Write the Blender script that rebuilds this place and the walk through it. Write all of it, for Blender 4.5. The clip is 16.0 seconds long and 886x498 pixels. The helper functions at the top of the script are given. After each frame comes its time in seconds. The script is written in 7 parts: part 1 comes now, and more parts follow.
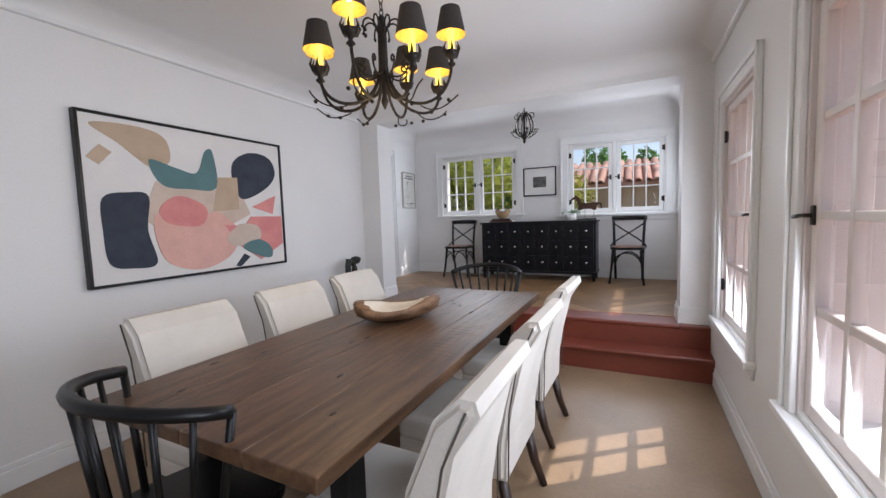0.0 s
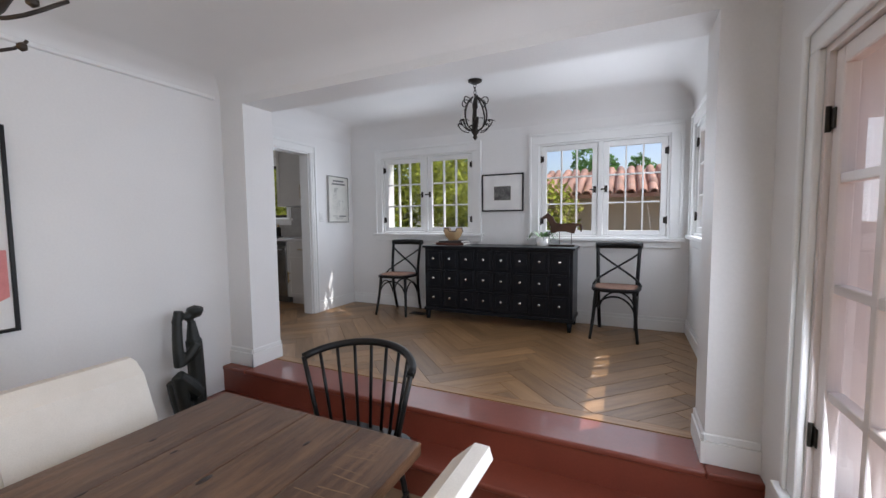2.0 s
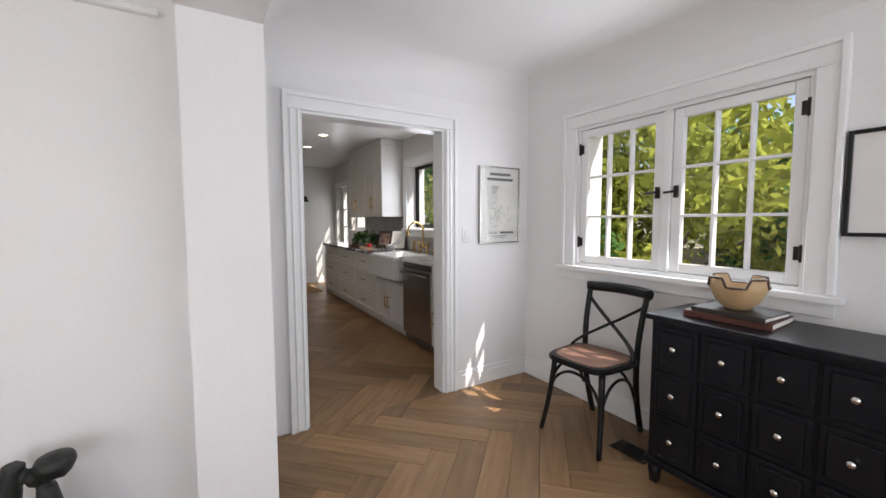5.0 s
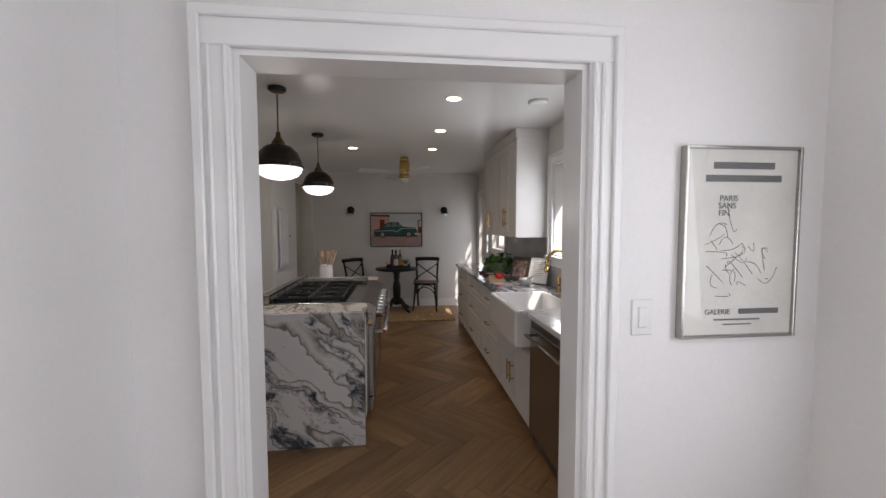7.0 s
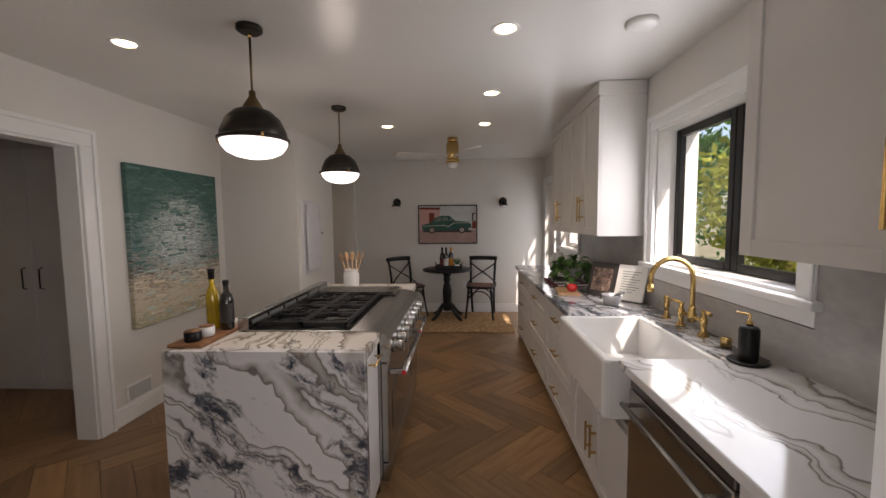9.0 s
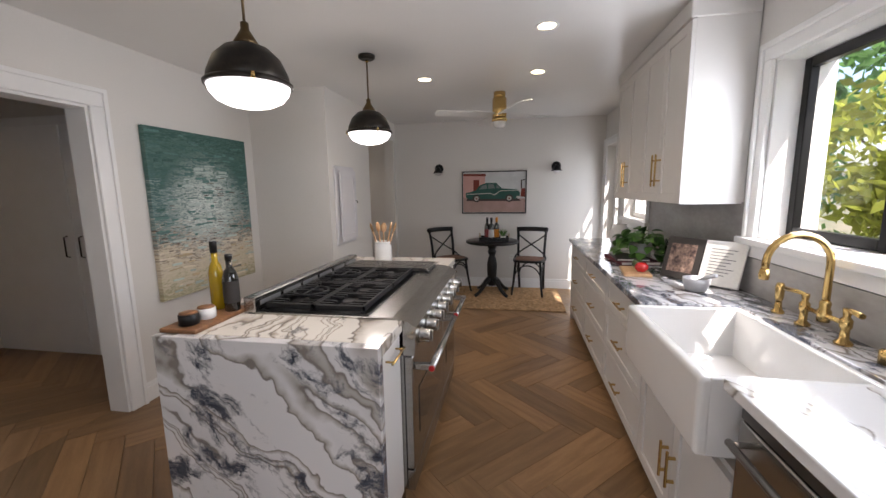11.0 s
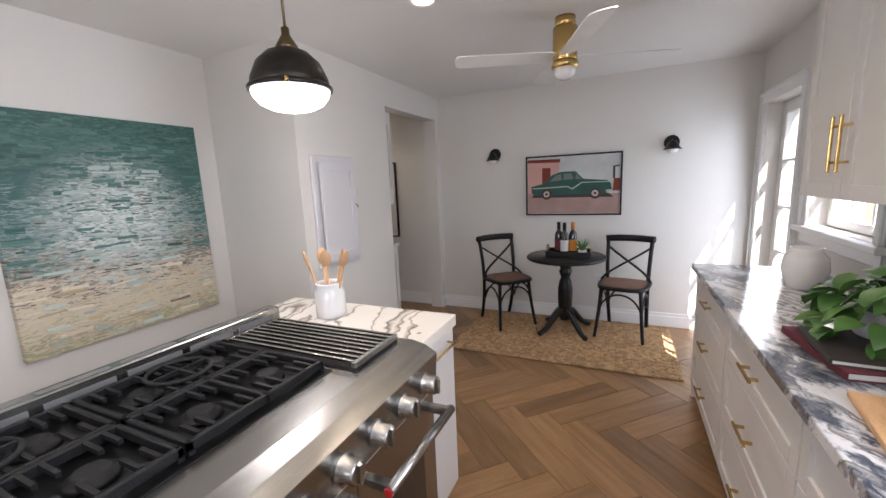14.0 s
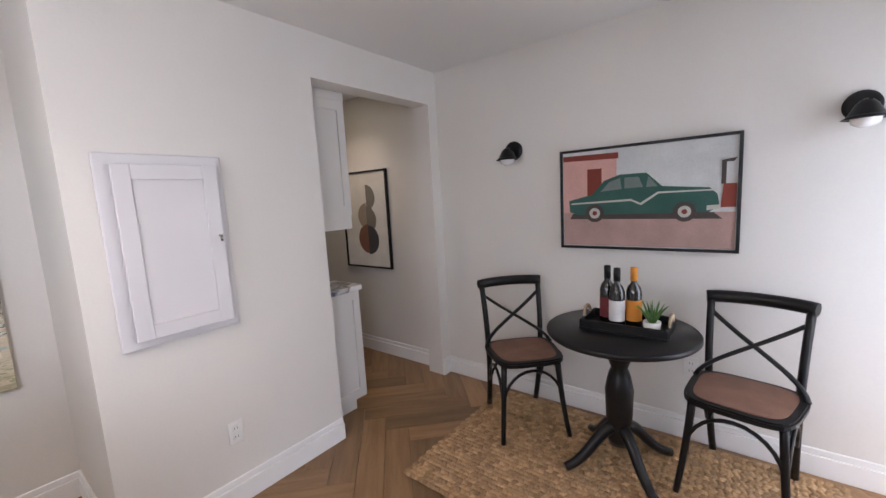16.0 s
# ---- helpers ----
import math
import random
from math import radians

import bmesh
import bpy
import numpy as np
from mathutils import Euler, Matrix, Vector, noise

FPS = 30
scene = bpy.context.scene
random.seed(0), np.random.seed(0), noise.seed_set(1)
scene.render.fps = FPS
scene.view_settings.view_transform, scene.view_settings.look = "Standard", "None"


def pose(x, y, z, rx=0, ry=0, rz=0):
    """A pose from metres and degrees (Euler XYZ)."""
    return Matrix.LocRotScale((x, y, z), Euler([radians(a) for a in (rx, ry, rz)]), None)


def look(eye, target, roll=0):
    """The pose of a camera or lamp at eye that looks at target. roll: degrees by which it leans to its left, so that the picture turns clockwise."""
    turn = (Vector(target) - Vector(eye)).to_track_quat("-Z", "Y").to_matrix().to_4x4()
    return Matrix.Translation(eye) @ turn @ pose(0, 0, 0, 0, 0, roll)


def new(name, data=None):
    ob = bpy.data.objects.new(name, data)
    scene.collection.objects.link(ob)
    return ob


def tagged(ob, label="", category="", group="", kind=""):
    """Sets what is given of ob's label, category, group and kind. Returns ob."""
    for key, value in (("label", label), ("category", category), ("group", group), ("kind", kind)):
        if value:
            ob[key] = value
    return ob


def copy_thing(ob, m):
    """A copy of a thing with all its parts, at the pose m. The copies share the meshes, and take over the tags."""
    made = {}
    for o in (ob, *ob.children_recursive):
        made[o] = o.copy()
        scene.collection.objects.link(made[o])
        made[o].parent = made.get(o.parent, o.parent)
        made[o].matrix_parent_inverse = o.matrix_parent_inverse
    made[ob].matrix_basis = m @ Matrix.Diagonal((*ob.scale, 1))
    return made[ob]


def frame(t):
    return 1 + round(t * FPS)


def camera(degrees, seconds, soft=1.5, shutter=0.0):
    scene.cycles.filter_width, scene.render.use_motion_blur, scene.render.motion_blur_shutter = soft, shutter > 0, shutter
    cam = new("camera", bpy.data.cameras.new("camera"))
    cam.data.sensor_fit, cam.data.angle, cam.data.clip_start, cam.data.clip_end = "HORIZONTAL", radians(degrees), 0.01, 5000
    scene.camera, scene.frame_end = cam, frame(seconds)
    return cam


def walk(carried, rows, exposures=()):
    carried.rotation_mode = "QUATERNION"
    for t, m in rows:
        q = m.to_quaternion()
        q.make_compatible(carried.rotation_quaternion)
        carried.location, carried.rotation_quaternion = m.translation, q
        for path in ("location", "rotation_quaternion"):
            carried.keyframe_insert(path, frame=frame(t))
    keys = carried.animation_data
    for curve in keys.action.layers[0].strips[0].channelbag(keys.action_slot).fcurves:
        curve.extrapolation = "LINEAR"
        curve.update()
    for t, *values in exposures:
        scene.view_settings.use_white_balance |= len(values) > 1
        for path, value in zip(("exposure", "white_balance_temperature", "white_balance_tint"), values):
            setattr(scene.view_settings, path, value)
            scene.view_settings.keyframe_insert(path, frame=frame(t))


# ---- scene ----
cam = camera(97.0, 16.0)
ROWS = [
    (0.0, 0.000, 0.000, 1.300, 26.06, -4.47, 1.81),
    (0.5, 0.052, 0.364, 1.434, 24.20, -5.16, 1.68),
    (1.0, 0.001, 0.760, 1.490, 23.10, -4.87, 1.46),
    (1.5, -0.008, 1.213, 1.480, 23.44, -4.55, 1.05),
    (2.0, -0.007, 1.680, 1.488, 25.08, -4.01, 0.56),
    (2.5, -0.047, 2.176, 1.472, 28.63, -3.28, -0.09),
    (3.0, -0.092, 2.639, 1.456, 34.91, -2.90, -0.74),
    (3.5, -0.220, 3.022, 1.443, 41.57, -2.67, -1.12),
    (4.0, -0.475, 3.325, 1.487, 47.39, -3.31, -0.81),
    (4.5, -0.726, 3.632, 1.581, 53.46, -3.73, -0.39),
    (5.0, -1.028, 3.845, 1.668, 59.02, -4.10, 0.12),
    (7.5, -2.681, 4.915, 1.857, 88.17, -3.28, 0.06),
    (8.0, -2.957, 4.956, 1.851, 90.96, -3.35, 0.24),
    (8.5, -3.162, 4.975, 1.863, 92.20, -3.76, 0.45),
    (11.0, -3.729, 5.012, 1.834, 100.09, -8.70, 0.84),
    (11.5, -3.868, 4.984, 1.821, 104.38, -9.51, 1.32),
    (12.0, -4.053, 5.002, 1.834, 109.20, -10.09, 1.89),
    (12.5, -4.271, 5.035, 1.831, 112.55, -10.32, 2.42),
    (13.0, -4.574, 5.067, 1.833, 113.43, -10.03, 2.71),
    (13.5, -4.910, 5.127, 1.834, 113.72, -9.94, 2.58),
    (14.0, -5.312, 5.207, 1.855, 114.39, -9.60, 2.46),
    (14.5, -5.767, 5.203, 1.851, 115.38, -9.41, 2.39),
    (15.0, -6.217, 5.226, 1.836, 117.90, -8.80, 2.55),
    (15.5, -6.634, 5.257, 1.842, 122.03, -8.20, 2.87),
    (16.0, -7.046, 5.235, 1.835, 127.89, -7.45, 3.16),
]
walk(cam, [(t, pose(x, y, z, 90 + pitch, roll, yaw)) for t, x, y, z, yaw, pitch, roll in ROWS],
     [(0, 0.15, 6150, 15), (2, 0.05, 6150, 14), (4, 0.42, 6450, 14), (5.2, 0.52, 6550, 15), (7.3, 0.4, 6700, 18), (8.5, 0.6, 7150, 20), (10.8, 1.35, 6500, 17), (12.5, 1.55, 6450, 17), (14, 1.95, 6150, 17), (16, 2.2, 6100, 20)])
# ---------------------------------------------------------------- light
world = bpy.data.worlds.new("sky")
scene.world = world
world.use_nodes = True
_n = world.node_tree.nodes
_sky = _n.new("ShaderNodeTexSky")
_sky.sky_type, _sky.sun_disc = "NISHITA", False
_sky.air_density, _sky.dust_density = 1.0, 2.2
_sky.sun_elevation, _sky.sun_rotation = radians(52), radians(52)
_n["Background"].inputs["Strength"].default_value = 0.15
world.node_tree.links.new(_sky.outputs[0], _n["Background"].inputs[0])
_sun = bpy.data.lights.new("sun", "SUN")
_sun.energy, _sun.angle, _sun.color = 5.0, radians(0.5), (1, 0.95, 0.87)
new("sun", _sun).matrix_world = look((7.9, 6.1, 12.7), (0, 0, 0))


def window_light(name, x, y, z, rz, w, h, power):
    """The sky's light through a window, in its opening."""
    d = bpy.data.lights.new(name, "AREA")
    d.shape, d.size, d.size_y, d.energy, d.color = "RECTANGLE", w, h, power, (0.86, 0.93, 1.0)
    d.cycles.is_portal = False
    o = new(name, d)
    o.matrix_world = pose(x, y, z, 84, 0, rz)
    return o


F = 0.36          # floor of the hall and the kitchen
D = -0.03         # floor of the dining room
window_light("daylight_dining_a", 0.53, 2.93, 1.27, 90, 0.72, 1.4, 18)
window_light("daylight_dining_b", 0.53, 1.45, 1.27, 90, 0.72, 1.4, 18)
window_light("daylight_dining_c", 0.53, -0.45, 1.27, 90, 0.72, 1.4, 18)
window_light("daylight_hall_a", -2.36, 6.14, 1.84, 180, 1.2, 0.92, 11)
window_light("daylight_hall_b", -0.28, 6.14, 1.82, 180, 1.2, 0.95, 11)
window_light("daylight_hall_c", 0.53, 5.12, 1.84, 90, 1.4, 0.92, 12)
window_light("daylight_kitchen", -5.42, 6.24, 2.0, 180, 1.08, 0.82, 8)
window_light("daylight_kitchen_door", -9.05, 6.24, 1.4, 180, 0.66, 1.8, 3.6)

# ---------------------------------------------------------------- materials


def mat(name, color, rough=0.6, metal=0.0, color2=None, scale=6.0, stretch=(1, 1, 1), fine=0.0, fine_scale=80.0, bump=0.0, bump_scale=60.0,
        coat=0.0, rand=0.0, island=False, glow=0.0, glow_color=None, detail=5.0, spec=0.5):
    """A surface: two colours mixed by broad noise, fine grain, relief, and brightness that varies from piece to piece."""
    m = bpy.data.materials.new(name)
    m.use_nodes = True
    nt = m.node_tree
    b = nt.nodes["Principled BSDF"]
    b.inputs["Roughness"].default_value, b.inputs["Metallic"].default_value = rough, metal
    b.inputs["Coat Weight"].default_value = coat
    b.inputs["Specular IOR Level"].default_value = spec
    L = nt.links.new
    tc = nt.nodes.new("ShaderNodeTexCoord")
    mp = nt.nodes.new("ShaderNodeMapping")
    mp.inputs["Scale"].default_value = stretch
    L(tc.outputs["Object"], mp.inputs["Vector"])
    vec = mp.outputs[0]
    if rand:
        oi = nt.nodes.new("ShaderNodeNewGeometry" if island else "ShaderNodeObjectInfo")
        rnd = oi.outputs["Random Per Island" if island else "Random"]
        add = nt.nodes.new("ShaderNodeVectorMath")
        sc = nt.nodes.new("ShaderNodeMath")
        sc.operation, sc.inputs[1].default_value = "MULTIPLY", 37.0
        L(rnd, sc.inputs[0])
        L(vec, add.inputs[0])
        L(sc.outputs[0], add.inputs[1])
        vec = add.outputs[0]
    c2 = color2 or tuple(c * 0.9 for c in color)
    no = nt.nodes.new("ShaderNodeTexNoise")
    no.inputs["Scale"].default_value, no.inputs["Detail"].default_value = scale, detail
    L(vec, no.inputs["Vector"])
    rp = nt.nodes.new("ShaderNodeValToRGB")
    rp.color_ramp.elements[0].position, rp.color_ramp.elements[1].position = 0.35, 0.65
    rp.color_ramp.elements[0].color, rp.color_ramp.elements[1].color = (*color, 1), (*c2, 1)
    L(no.outputs[0], rp.inputs[0])
    out = rp.outputs[0]
    if fine:
        n2 = nt.nodes.new("ShaderNodeTexNoise")
        n2.inputs["Scale"].default_value, n2.inputs["Detail"].default_value = fine_scale, 3
        L(vec, n2.inputs["Vector"])
        mr = nt.nodes.new("ShaderNodeMapRange")
        mr.inputs[1].default_value, mr.inputs[2].default_value = 0.3, 0.7
        mr.inputs[3].default_value, mr.inputs[4].default_value = 1 - fine, 1 + fine
        L(n2.outputs[0], mr.inputs[0])
        mx = nt.nodes.new("ShaderNodeVectorMath")
        mx.operation = "SCALE"
        L(out, mx.inputs[0])
        L(mr.outputs[0], mx.inputs["Scale"])
        out = mx.outputs[0]
    if rand:
        mr = nt.nodes.new("ShaderNodeMapRange")
        mr.inputs[3].default_value, mr.inputs[4].default_value = 1 - rand, 1 + rand
        L(rnd, mr.inputs[0])
        mx = nt.nodes.new("ShaderNodeVectorMath")
        mx.operation = "SCALE"
        L(out, mx.inputs[0])
        L(mr.outputs[0], mx.inputs["Scale"])
        out = mx.outputs[0]
    L(out, b.inputs["Base Color"])
    if bump:
        n3 = nt.nodes.new("ShaderNodeTexNoise")
        n3.inputs["Scale"].default_value, n3.inputs["Detail"].default_value = bump_scale, 4
        L(vec, n3.inputs["Vector"])
        bp = nt.nodes.new("ShaderNodeBump")
        bp.inputs["Strength"].default_value, bp.inputs["Distance"].default_value = bump, 0.01
        L(n3.outputs[0], bp.inputs["Height"])
        L(bp.outputs[0], b.inputs["Normal"])
    if glow:
        b.inputs["Emission Color"].default_value = (*(glow_color or color), 1)
        b.inputs["Emission Strength"].default_value = glow
    return m


def glass_mat(name, tint=(1, 1, 1), gloss=0.9):
    m = bpy.data.materials.new(name)
    m.use_nodes = True
    nt = m.node_tree
    nt.nodes.remove(nt.nodes["Principled BSDF"])
    tr, gl = nt.nodes.new("ShaderNodeBsdfTransparent"), nt.nodes.new("ShaderNodeBsdfGlossy")
    tr.inputs[0].default_value = (*tint, 1)
    gl.inputs["Roughness"].default_value = 0.02
    fr, mx, mu = nt.nodes.new("ShaderNodeFresnel"), nt.nodes.new("ShaderNodeMixShader"), nt.nodes.new("ShaderNodeMath")
    mu.operation, mu.inputs[1].default_value = "MULTIPLY", gloss
    nt.links.new(fr.outputs[0], mu.inputs[0])
    nt.links.new(mu.outputs[0], mx.inputs[0])
    nt.links.new(tr.outputs[0], mx.inputs[1])
    nt.links.new(gl.outputs[0], mx.inputs[2])
    nt.links.new(mx.outputs[0], nt.nodes["Material Output"].inputs[0])
    return m


M_WALL = mat("white_wall_paint", (0.79, 0.78, 0.77), 0.55, color2=(0.76, 0.75, 0.74), scale=1.5, fine=0.015, bump=0.06, bump_scale=35)
M_CEIL = mat("ceiling_paint", (0.78, 0.77, 0.76), 0.5, color2=(0.75, 0.74, 0.73), scale=1.2, bump=0.05, bump_scale=25)
M_CEILK = mat("satin_ceiling_paint", (0.72, 0.71, 0.69), 0.28, color2=(0.70, 0.69, 0.67), scale=1.2, bump=0.06, bump_scale=9)
M_WALLK = mat("warm_wall_paint", (0.70, 0.68, 0.645), 0.5, color2=(0.68, 0.66, 0.625), scale=1.5, fine=0.012, bump=0.06, bump_scale=35)
M_TRIM = mat("white_gloss_trim", (0.82, 0.82, 0.81), 0.3, color2=(0.79, 0.79, 0.78), scale=4, bump=0.03, bump_scale=20)
M_CAB = mat("pale_grey_cabinet_paint", (0.66, 0.64, 0.61), 0.38, color2=(0.63, 0.61, 0.585), scale=3, bump=0.02, bump_scale=60)
M_CABW = mat("cool_white_panel_paint", (0.66, 0.65, 0.67), 0.4, color2=(0.63, 0.62, 0.64), scale=3)
M_DINFLOOR = mat("smooth_tan_floor", (0.28, 0.19, 0.115), 0.34, color2=(0.235, 0.155, 0.092), scale=2.5, fine=0.07, fine_scale=40, bump=0.04, bump_scale=20)
M_OAK = mat("herringbone_oak", (0.27, 0.158, 0.074), 0.36, color2=(0.195, 0.108, 0.047), scale=4, stretch=(0.7, 6, 1), fine=0.08, fine_scale=60, bump=0.08, bump_scale=70, rand=0.3)
M_OAKEDGE = mat("golden_oak", (0.34, 0.19, 0.085), 0.4, color2=(0.24, 0.125, 0.05), scale=5, stretch=(1, 12, 1), fine=0.1)
M_JOINT = mat("dark_joint", (0.05, 0.033, 0.02), 0.8)
M_RED = mat("red_oxide_paint", (0.20, 0.046, 0.026), 0.38, color2=(0.165, 0.036, 0.02), scale=3, fine=0.06, bump=0.05, bump_scale=25, coat=0.15)
M_BLACK = mat("black_paint", (0.006, 0.006, 0.0065), 0.34, color2=(0.009, 0.0085, 0.0085), scale=8, spec=0.3, bump=0.03, bump_scale=60)
M_IRON = mat("wrought_iron", (0.016, 0.012, 0.010), 0.55, 0.5, color2=(0.03, 0.021, 0.015), scale=30, bump=0.25, bump_scale=120)
M_BRONZE = mat("dark_bronze", (0.03, 0.027, 0.024), 0.42, 0.8, color2=(0.05, 0.042, 0.034), scale=20)
M_BRASS = mat("brushed_brass", (0.62, 0.43, 0.17), 0.24, 1.0, color2=(0.55, 0.37, 0.14), scale=12)
M_ANTIQUE = mat("antique_brass", (0.20, 0.14, 0.07), 0.35, 1.0, color2=(0.13, 0.09, 0.05), scale=14)
M_STEEL = mat("brushed_steel", (0.43, 0.42, 0.40), 0.27, 1.0, color2=(0.37, 0.36, 0.34), scale=6, stretch=(1, 1, 30), bump=0.02, bump_scale=200)
M_DARKSTEEL = mat("dark_steel", (0.17, 0.165, 0.16), 0.33, 0.9, scale=6)
M_CAST = mat("cast_iron_grate", (0.011, 0.011, 0.012), 0.55, scale=30, bump=0.15, bump_scale=150, spec=0.3)
M_ENAMEL = mat("black_enamel", (0.006, 0.006, 0.0065), 0.3, scale=20, spec=0.25)
M_GLASS = glass_mat("window_glass")
M_JARGLASS = glass_mat("jar_glass", (0.9, 0.93, 0.92))
M_PICGLASS = M_GLASS

# ---------------------------------------------------------------- mesh helpers


def box(bm, x0, x1, y0, y1, z0, z1, bev=0.0, seg=1):
    v = [bm.verts.new(p) for p in ((x0, y0, z0), (x1, y0, z0), (x1, y1, z0), (x0, y1, z0), (x0, y0, z1), (x1, y0, z1), (x1, y1, z1), (x0, y1, z1))]
    f = [bm.faces.new([v[i] for i in q]) for q in ((0, 3, 2, 1), (4, 5, 6, 7), (0, 1, 5, 4), (1, 2, 6, 5), (2, 3, 7, 6), (3, 0, 4, 7))]
    if bev:
        e = list({e for q in f for e in q.edges})
        bmesh.ops.bevel(bm, geom=e, offset=bev, segments=seg, affect="EDGES", profile=0.5)
    return bm


def B(x0, x1, y0, y1, z0, z1, bev=0.0, seg=1):
    return box(bmesh.new(), x0, x1, y0, y1, z0, z1, bev, seg)


def tube(bm, pts, r, n=8, closed=False, r1=None, flat=1.0):
    """A round bar along points, of radius r that tapers to r1."""
    pts = [Vector(p) for p in pts]
    k = len(pts)
    rings, up = [], None
    for i, p in enumerate(pts):
        a = pts[(i - 1) % k] if closed or i else p
        c = pts[(i + 1) % k] if closed or i < k - 1 else p
        d = (c - a).normalized()
        if up is None:
            up = d.orthogonal().normalized() if abs(d.z) > 0.99 else Vector((0, 0, 1))
        s = d.cross(up)
        s = d.orthogonal() if s.length < 1e-5 else s
        s.normalize()
        up = s.cross(d).normalized()
        rr = r if r1 is None else r + (r1 - r) * i / max(1, k - 1)
        rings.append([bm.verts.new(p + (s * math.cos(2 * math.pi * j / n) + up * flat * math.sin(2 * math.pi * j / n)) * rr) for j in range(n)])
    for i in range(k if closed else k - 1):
        a, b = rings[i], rings[(i + 1) % k]
        for j in range(n):
            bm.faces.new((a[j], a[(j + 1) % n], b[(j + 1) % n], b[j])).smooth = True
    if not closed:
        bm.faces.new(rings[0][::-1])
        bm.faces.new(rings[-1])
    return bm


def T(pts, r, n=8, **k):
    return tube(bmesh.new(), pts, r, n, **k)


def lathe(bm, prof, n=24, at=(0, 0, 0), caps=True):
    """A turned shape from (radius, height) pairs."""
    rings = []
    for r, z in prof:
        rings.append([bm.verts.new((at[0] + r * math.cos(2 * math.pi * j / n), at[1] + r * math.sin(2 * math.pi * j / n), at[2] + z)) for j in range(n)])
    for a, b in zip(rings, rings[1:]):
        for j in range(n):
            bm.faces.new((a[j], a[(j + 1) % n], b[(j + 1) % n], b[j])).smooth = True
    if caps:
        bm.faces.new(rings[0][::-1])
        bm.faces.new(rings[-1])
    return bm


def LA(prof, n=24, at=(0, 0, 0), caps=True):
    return lathe(bmesh.new(), prof, n, at, caps)


def prism(bm, poly, y0, y1):
    """An outline in x and z, pushed from y0 to y1."""
    a = [bm.verts.new((x, y0, z)) for x, z in poly]
    b = [bm.verts.new((x, y1, z)) for x, z in poly]
    k = len(poly)
    bm.faces.new(a)
    bm.faces.new(b[::-1])
    for i in range(k):
        bm.faces.new((a[i], b[i], b[(i + 1) % k], a[(i + 1) % k]))
    bmesh.ops.recalc_face_normals(bm, faces=bm.faces[:])
    return bm


def PR(poly, y0, y1):
    return prism(bmesh.new(), poly, y0, y1)


def data_of(name, bm, material):
    me = bpy.data.meshes.new(name)
    bmesh.ops.recalc_face_normals(bm, faces=bm.faces[:])
    bm.to_mesh(me)
    bm.free()
    me.materials.append(material)
    return me


def part(name, bm, material, parent, label="", m=None):
    """One mesh object under a thing or a part."""
    o = new(name, bm if isinstance(bm, bpy.types.Mesh) else data_of(name, bm, material))
    o.parent = parent
    if m is not None:
        o.matrix_basis = m
    return tagged(o, label)


def thing(name, label, category, m=None, group="", kind=""):
    o = new(name)
    o.empty_display_size = 0.1
    if m is not None:
        o.matrix_basis = m
    return tagged(o, label, category, group, kind)


def mesh_thing(name, bm, material, label, category, m=None, group="", kind=""):
    o = new(name, data_of(name, bm, material))
    if m is not None:
        o.matrix_basis = m
    return tagged(o, label, category, group, kind)


def arc(c, r, a0, a1, n, plane="xz", off=0.0):
    out = []
    for i in range(n + 1):
        a = radians(a0 + (a1 - a0) * i / n)
        u, v = c[0] + r * math.cos(a), c[1] + r * math.sin(a)
        out.append({"xz": (u, off, v), "xy": (u, v, off), "yz": (off, u, v)}[plane])
    return out


def bez(*p, n=10):
    """Points along a Bezier curve."""
    p = [Vector(q) for q in p]
    out = []
    for i in range(n + 1):
        q, t = p[:], i / n
        while len(q) > 1:
            q = [a.lerp(b, t) for a, b in zip(q, q[1:])]
        out.append(q[0])
    return out


# ---------------------------------------------------------------- structure


def wall(name, axis, c0, c1, a0, a1, z0, z1, holes, material, label):
    """A wall between c0 and c1 along the other axis, from a0 to a1, with holes (a0, a1, z0, z1) right through it."""
    us = sorted({a0, a1, *[h[0] for h in holes], *[h[1] for h in holes]})
    zs = sorted({z0, z1, *[h[2] for h in holes], *[h[3] for h in holes]})
    us = [u for u in us if a0 <= u <= a1]
    zs = [z for z in zs if z0 <= z <= z1]
    bm, vs = bmesh.new(), {}

    def V(c, u, z):
        p = (c, u, z) if axis == "x" else (u, c, z)
        if p not in vs:
            vs[p] = bm.verts.new(p)
        return vs[p]

    def solid(i, j):
        if not (0 <= i < len(us) - 1 and 0 <= j < len(zs) - 1):
            return False
        u, z = (us[i] + us[i + 1]) / 2, (zs[j] + zs[j + 1]) / 2
        return not any(h[0] < u < h[1] and h[2] < z < h[3] for h in holes)

    for i in range(len(us) - 1):
        for j in range(len(zs) - 1):
            if not solid(i, j):
                continue
            u0, u1, p, q = us[i], us[i + 1], zs[j], zs[j + 1]
            for c in (c0, c1):
                bm.faces.new((V(c, u0, p), V(c, u1, p), V(c, u1, q), V(c, u0, q)))
            for di, dj, e in ((-1, 0, ((u0, p), (u0, q))), (1, 0, ((u1, p), (u1, q))), (0, -1, ((u0, p), (u1, p))), (0, 1, ((u0, q), (u1, q)))):
                if not solid(i + di, j + dj):
                    (ua, za), (ub, zb) = e
                    bm.faces.new((V(c0, ua, za), V(c0, ub, zb), V(c1, ub, zb), V(c1, ua, za)))
    return mesh_thing(name, bm, material, label, "wall", kind="structure")


